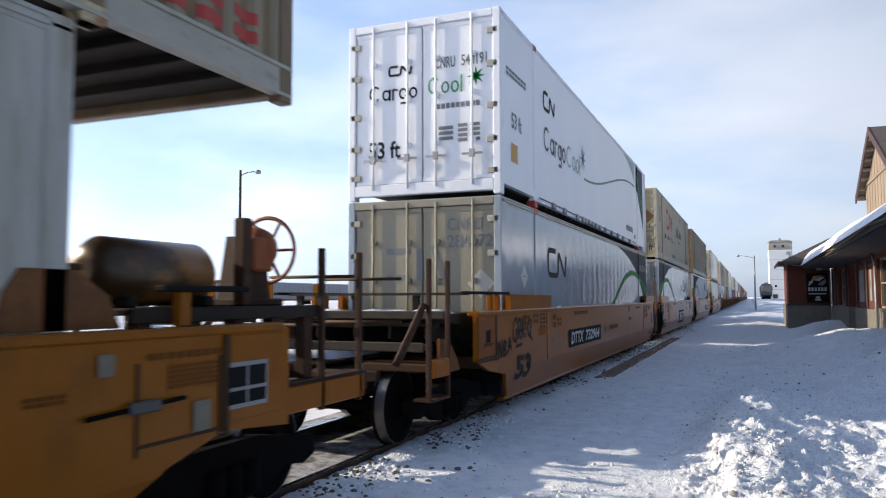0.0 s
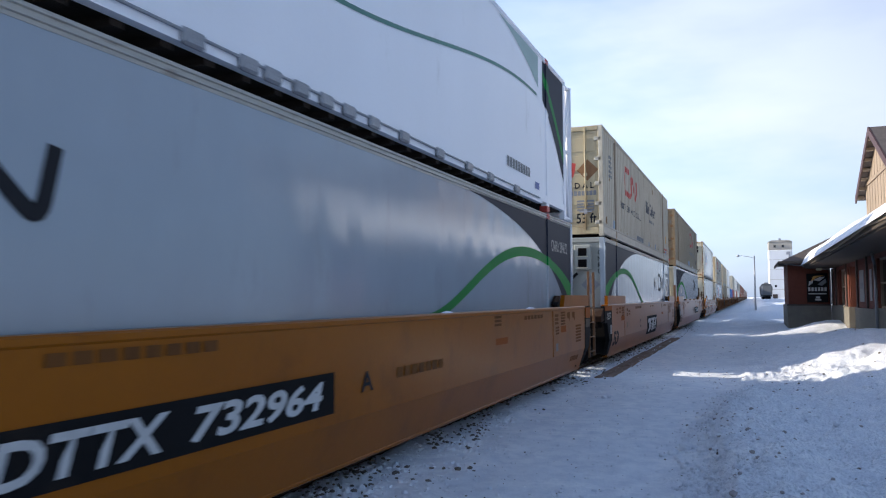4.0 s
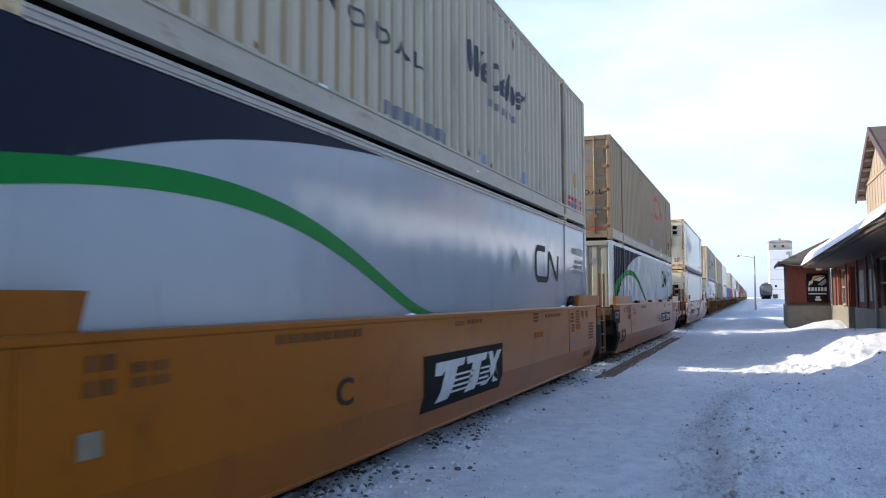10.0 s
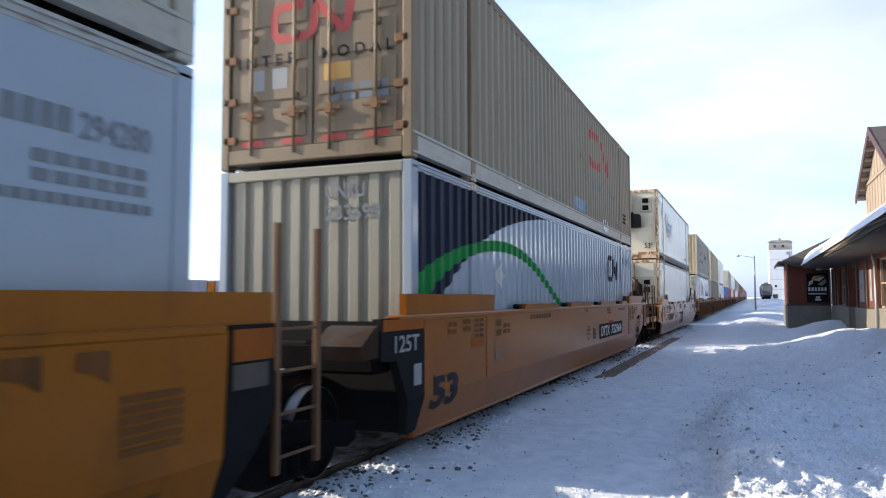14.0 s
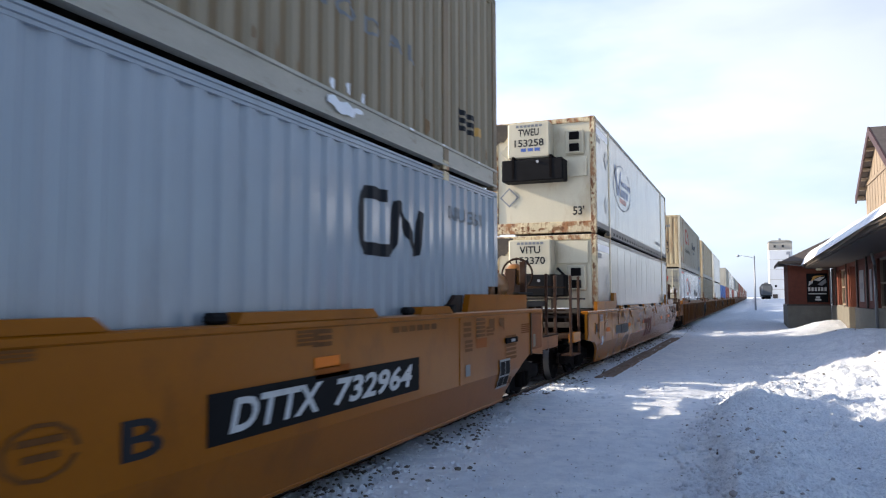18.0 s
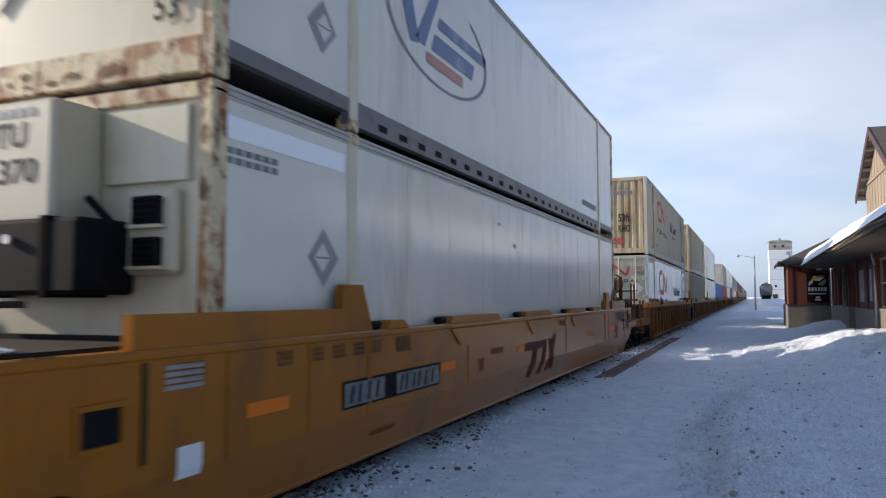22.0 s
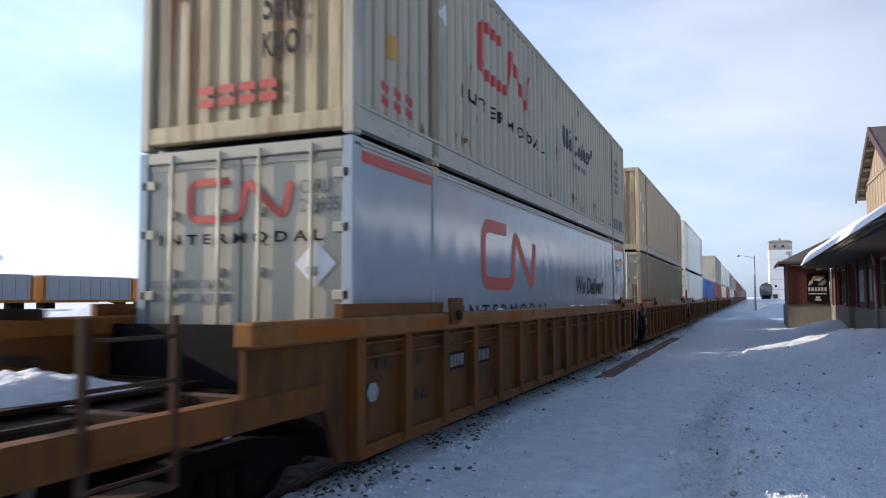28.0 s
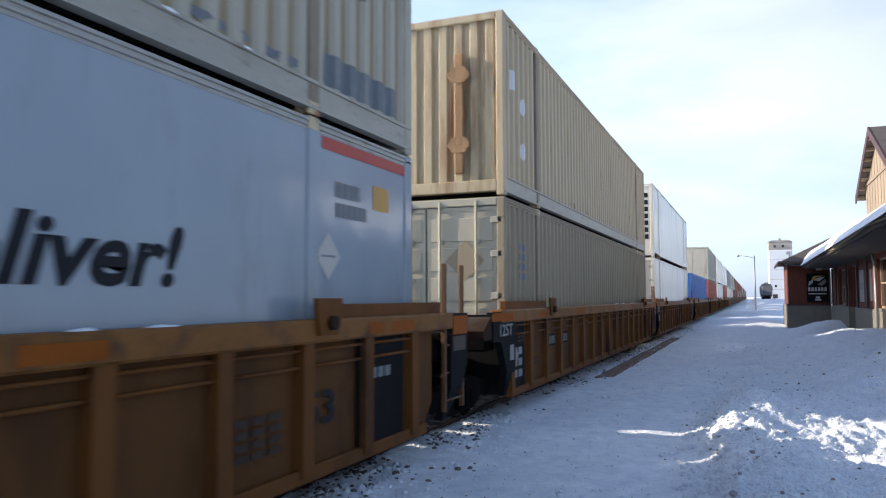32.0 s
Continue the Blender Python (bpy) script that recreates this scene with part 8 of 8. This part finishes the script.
def roof_snow():
    """Snow lying on the flared eaves and the roofs, in soft sheets."""
    bm = bmesh.new()
    n = 60
    rows = []
    for i in range(n + 1):
        y = 16.0 + 29.0 * i / n
        w = noise.noise((y * 0.35, 1.0, 0.0))
        reach = 4.5 + 0.25 * w
        row = []
        for j in range(9):
            q = j / 8
            x = 2.54 + (reach - 2.54) * q
            base = float(np.interp(x, [2.54, 2.75, 3.1, 3.7, 4.6, 6.6], [3.38, 3.42, 3.60, 4.05, 4.80, 6.1]))
            thick = (0.30 + 0.05 * w + 0.20 * hump(y, 41, 6) + 0.05 * hump(y, 33, 6)) * min(1, q * 12) ** 0.5 * min(1.0, (1 - q) * 6) ** 0.5
            row.append(bm.verts.new((x, y, base + 0.005 + thick)))
        rows.append(row)
    for a, b in zip(rows, rows[1:]):
        for j in range(8):
            bm.faces.new((a[j], a[j + 1], b[j + 1], b[j])).smooth = True
    tagged(link("roof_snow", bm, M["snow_clean"]), "soft snow lying along the flared station eaves", "snow", "snow on the station roofs", "stuff")


station()
roof_snow()

# ---- distance ----
ele = root("grain_elevator", pose(11.4, 330, 0.6), "tall white concrete grain elevator with a grey head house", "building")
part("tower", boxes((-4.4, 4.4, 0, 12, -1.0, 20.0), bevel=0.3), M["concrete"], ele)
part("head_house", boxes((-4.4, 4.4, 0.3, 11, 20.0, 23.3), bevel=0.2), M["head_grey"], ele, "grey clad head house")
part("roof", prism(bmesh.new(), [(-4.5, 23.3), (4.5, 23.3), (3.2, 23.9), (-3.2, 23.9)], "y", 0, 11.3), M["head_grey"], ele)
part("vent_stack", boxes((-0.4, 0.4, 3, 4, 23.9, 24.8)), M["galv"], ele)
part("loading_leg", boxes((3.0, 3.5, -0.5, -0.02, 1.5, 19.0), (2.2, 3.5, -0.7, -0.02, 18.0, 19.2)), M["galv"], ele, "grey loading leg")
part("gable_face", prism(bmesh.new(), [(-3.0, 16.4), (3.0, 16.4), (3.0, 18.2), (0.0, 19.8), (-3.0, 18.2)], "y", -0.12, -0.02), M["concrete"], ele)
for z in (4, 8, 12, 16):
    part("form_line", boxes((-4.44, 4.44, -0.03, 0.02, z, z + 0.12)), M["head_grey"], ele)
for x, z in ((-2.0, 5.0), (-2.0, 21.0), (1.0, 21.0)):
    part("window", boxes((x - 0.4, x + 0.4, -0.05, 0.35, z, z + 0.9)), M["glass"], ele)
part("door", boxes((-3.2, -1.4, -0.06, 0.05, -0.6, 2.2)), M["trim"], ele)

hop = root("hopper_car", pose(3.8, 215, 0.95), "grey covered hopper car standing on a siding", "rail car")
prof = [(-1.45, 1.6), (-0.9, 0.55), (0.9, 0.55), (1.45, 1.6), (1.55, 3.4), (1.05, 4.15), (0.4, 4.3), (-0.4, 4.3), (-1.05, 4.15), (-1.55, 3.4)]
part("body", prism(bmesh.new(), prof, "y", 0.8, 16.0), M["hopper"], hop)
part("end_slope", prism(bmesh.new(), [(0.0, 1.2), (0.8, 1.2), (0.8, 3.6)], "x", -1.3, 1.3), M["hopper"], hop)
part("underframe", boxes((-1.35, 1.35, -0.6, 17.2, 0.85, 1.15)), M["black"], hop)
for y in (1.2, 15.4):
    t_ = part("truck", boxes((-1.1, 1.1, y - 1.1, y + 1.1, 0.25, 0.7), bevel=0.1), M["iron"], hop)
    for dy in (-0.85, 0.85):
        part("wheel", lathe(bmesh.new(), [(0.42, -0.8), (0.45, -0.7), (0.45, -0.66), (0.08, -0.64), (0.08, 0.64), (0.45, 0.66), (0.45, 0.7), (0.42, 0.8)], "x", (0, y + dy, 0.42), 16), M["iron"], t_)
for x in (-1.3, -0.9):
    part("ladder_stile", boxes((x - 0.03, x + 0.03, -0.62, -0.56, 0.7, 3.9)), M["galv"], hop)
for i in range(8):
    part("rung", tube(bmesh.new(), (-1.3, -0.6, 0.9 + 0.38 * i), (-0.9, -0.6, 0.9 + 0.38 * i), 0.025, 6), M["galv"], hop)
part("roof_walk", boxes((-0.35, 0.35, 0.2, 16.5, 4.36, 4.42)), M["galv"], hop)
part("hatch", lathe(bmesh.new(), [(0.55, 4.3), (0.5, 4.55), (0.1, 4.62)], "z", (0, 3.0, 0.0), 16), M["hopper"], hop)
part("coupler", boxes((-0.15, 0.15, -1.4, -0.6, 0.75, 1.05)), M["iron"], hop)


def street_lamp(x, y, z, tall, reach, mat, label):
    """A pole with an arm and a lamp head; reach along x, and a little along y."""
    p = root("street_lamp", pose(x, y, z), label, "street lamp", "lamps by the yard")
    part("pole", tube(bmesh.new(), (0, 0, -0.3), (0, 0, tall), 0.13, 12, 0.075), mat, p)
    bm = bmesh.new()
    pts = [Vector((0, 0, tall - 0.35)), Vector((reach[0] * 0.4, reach[1] * 0.4, tall - 0.1)), Vector((reach[0] * 0.75, reach[1] * 0.75, tall)), Vector((reach[0], reach[1], tall + 0.02))]
    for a, b in zip(pts, pts[1:]):
        tube(bm, a, b, 0.035, 8)
    part("arm", bm, M["galv"], p)
    hd = bmesh.new()
    lathe(hd, [(0.04, 0.14), (0.16, 0.10), (0.20, 0.0), (0.17, -0.12), (0.06, -0.16)], "z", pts[-1], 14)
    part("lamp_head", hd, M["galv"], p)
    return p


street_lamp(0.55, 108, -0.1, 7.3, (-2.0, 0.0), M["galv"], "tall grey street lamp with a long arm")
street_lamp(-30, 39.2, -0.2, 10.1, (0.55, 1.1), M["creosote"], "dark pole with a small yard lamp")

# parked car carriers on a far siding
for k in range(12):
    y = 51.2 + 23.4 * k
    ar = root("auto_carrier", pose(-120, y, 0.25), "long grey closed auto carrier with yellow ends", "rail car", "auto carriers on the far siding")
    part("side_panel", boxes((-1.5, 1.5, 1.2, 21.4, 1.3, 5.6)), M["autorack"], ar)
    part("roof", prism(bmesh.new(), [(-1.5, 5.6), (1.5, 5.6), (1.0, 5.85), (-1.0, 5.85)], "y", 0.6, 22.0), M["galv"], ar)
    part("underframe", boxes((-1.45, 1.45, 0.2, 22.6, 0.8, 1.3)), M["yellow_new"], ar)
    for y0 in (0.6, 21.4):
        part("end_door", boxes((-1.52, 1.52, y0, y0 + 0.62, 1.3, 5.55)), M["yellow_new"], ar, "yellow painted end door")
    for j in range(9):
        part("side_post", boxes((1.5, 1.56, 1.6 + 2.4 * j, 1.75 + 2.4 * j, 1.3, 5.6)), M["galv"], ar)
    for y0 in (2.5, 19.5):
        part("truck", boxes((-1.1, 1.1, y0 - 1.2, y0 + 1.2, -0.3, 0.8), bevel=0.1), M["iron"], ar)


# ---- loose things on the ground ----
ICO = [(0.0, 0.0, 1.0)] + [(0.894 * math.cos(a), 0.894 * math.sin(a), 0.447) for a in [2 * math.pi * k / 5 for k in range(5)]] + \
      [(0.894 * math.cos(a), 0.894 * math.sin(a), -0.447) for a in [2 * math.pi * (k + 0.5) / 5 for k in range(5)]] + [(0.0, 0.0, -1.0)]


def lump(bm, c, r, rng, flat=0.7):
    """A small broken lump."""
    vs = []
    turn = rng.uniform(0, 6.28)
    ca, sa = math.cos(turn), math.sin(turn)
    for p in ICO:
        k = r * rng.uniform(0.72, 1.2)
        vs.append(bm.verts.new((c[0] + (p[0] * ca - p[1] * sa) * k, c[1] + (p[0] * sa + p[1] * ca) * k, c[2] + p[2] * k * flat)))
    for k in range(5):
        m = (k + 1) % 5
        for f in ((0, 1 + k, 1 + m), (1 + k, 6 + k, 1 + m), (1 + m, 6 + k, 6 + m), (11, 6 + m, 6 + k)):
            bm.faces.new([vs[i] for i in f]).smooth = smooth_lumps


smooth_lumps = True


def lumps(name, count, place, sizes, mat, label, category, seed, flat=0.7):
    rng = random.Random(seed)
    verts, faces = [], []
    bm = bmesh.new()
    made = 0
    while made < count:
        p = place(rng)
        if p is None:
            continue
        r = rng.uniform(*sizes) * rng.uniform(0.5, 1.0)
        lump(bm, (p[0], p[1], ground_z(*p) + r * 0.05 * flat), r, rng, flat)
        made += 1
    return tagged(link(name, bm, mat), label, category, kind="stuff")


def beside(g):
    """A place by the rail, thick in some stretches and bare in others."""
    x, y = -3.88 + abs(g.gauss(0, 0.42)), 4 + 46 * g.random() ** 1.7
    return (x, y) if noise.noise((x * 1.3, y * 0.8, 5.0)) > g.uniform(-0.35, 0.35) else None


lumps("ballast_stones", 1500, beside, (0.012, 0.046), M["stone"],
      "dark gravel strewn on the snow beside the rail", "gravel", 5)
lumps("snow_crumbs", 900, lambda g: (-3.8 + abs(g.gauss(0, 0.6)), 4 + 40 * g.random() ** 1.6), (0.012, 0.04), M["snow"],
      "white crumbs of snow scattered by the track", "snow", 6)


def on_bank(g):
    x, y = g.uniform(-0.75, 2.8), 4.5 + 12 * g.random() ** 1.15
    edge = -0.34 - 0.26 * hump(y, 10.2, 2.6)
    if x < edge + 0.35 * g.random() - 0.05:
        return None
    if x > edge + 0.8 and noise.noise((x * 1.1, y * 0.9, 4.0)) < g.uniform(-0.5, 0.5):
        return None
    if x > 1.1 and g.random() < 0.6:
        return None
    return x, y


def by_edge(g):
    y = g.uniform(5.0, 15.0)
    return -0.34 - 0.26 * hump(y, 10.2, 2.6) + g.gauss(0.0, 0.16), y


def on_flat(g):
    return g.uniform(-3.0, -0.4), 5 + 25 * g.random() ** 1.4


lumps("snow_clods", 9000, on_bank, (0.006, 0.023), M["snow"], "broken clods of ploughed snow heaped in a bank", "snow", 7)
lumps("snow_chunks", 320, on_bank, (0.022, 0.052), M["snow"], "larger chunks of ploughed snow on the bank", "snow", 8)
lumps("edge_clods", 520, by_edge, (0.02, 0.075), M["snow"], "clods of snow fallen along the foot of the bank", "snow", 12)
lumps("snow_pellets", 1300, on_flat, (0.008, 0.034), M["snow"], "small pellets of snow on the packed lane", "snow", 13)
lumps("trackside_crumbs", 1500, lambda g: (-3.75 + abs(g.gauss(0, 0.5)), 4 + 40 * g.random() ** 1.7), (0.014, 0.055), M["snow"], "crumbs of snow thrown up beside the track", "snow", 17)
lumps("edge_dirt", 90, lambda g: (-0.50 + g.gauss(0, 0.22), 8.5 + 9 * g.random()), (0.008, 0.03), M["dirty_snow"], "dirty clods along the edge of the packed lane", "dirt", 19)
lumps("dark_clods", 240, on_bank, (0.010, 0.040), M["dirty_snow"], "dark icy clods on the ploughed bank", "snow", 29)
lumps("lane_grit", 260, on_flat, (0.006, 0.016), M["stone"], "dark grit on the packed snow lane", "grit", 14)
for k, (x, y, r) in enumerate(((-0.86, 8.85, 0.075), (-0.72, 9.05, 0.095), (-0.95, 8.75, 0.05), (0.95, 10.6, 0.06), (-1.9, 15.2, 0.05), (-2.35, 13.5, 0.06), (-2.45, 13.4, 0.045), (-1.62, 15.0, 0.045))):
    bm = bmesh.new()
    lump(bm, (x, y, ground_z(x, y) + 0.02), r, random.Random(40 + k), 0.75)
    tagged(link("snow_block", bm, M["snow"]), "hard lump of old snow on the lane", "snow block", "lumps of old snow")
lumps("snow_heaps", 90, lambda g: (g.uniform(-34, -22), g.uniform(8, 75)), (0.35, 0.95), M["snow_clean"], "ploughed heaps of snow beyond the track", "snow", 23, 0.75)
lumps("dirt_specks", 110, lambda g: (g.uniform(-1.0, 3.0), 6 + 25 * g.random()), (0.015, 0.04), M["stone"], "dark dirt specks on the ploughed snow", "dirt", 9)

# old platform planks half under the snow beside the track
edge_ = root("platform_edging", pose(0, 0, 0), "weathered brown planks half buried in snow along the track", "planks")
for k in range(6):
    y = 16.6 + 2.85 * k
    for j in range(2):
        part("plank", boxes((-3.22 + 0.19 * j + 0.01 * (k % 2), -3.05 + 0.19 * j, y + 0.25 * j, y + 2.8 + 0.2 * j, -0.11, -0.035 + 0.006 * (k % 3)), bevel=0.01), M["plank"], edge_)


# ---- movement ----
def run(t):
    """How far the train has come at t seconds; it gathers speed slowly."""
    return ((((2.93317e-08 * t - 9.39439e-06) * t + 0.000579057) * t + 0.00210454) * t + 2.99178) * t


def motions():
    for thing, x, u, z in MOVING:
        walk(thing, [(t, pose(x, u - run(t), z)) for t in range(33)])
    steps = [k * 4 / FPS for k in range(241)]
    for w, y in SPIN:
        if w.parent and w.parent.parent and w.parent.parent.matrix_basis.translation.y < 150:
            walk(w, [(t, pose(0, y, 0.43, math.degrees(run(t) / 0.43))) for t in steps])


motions()
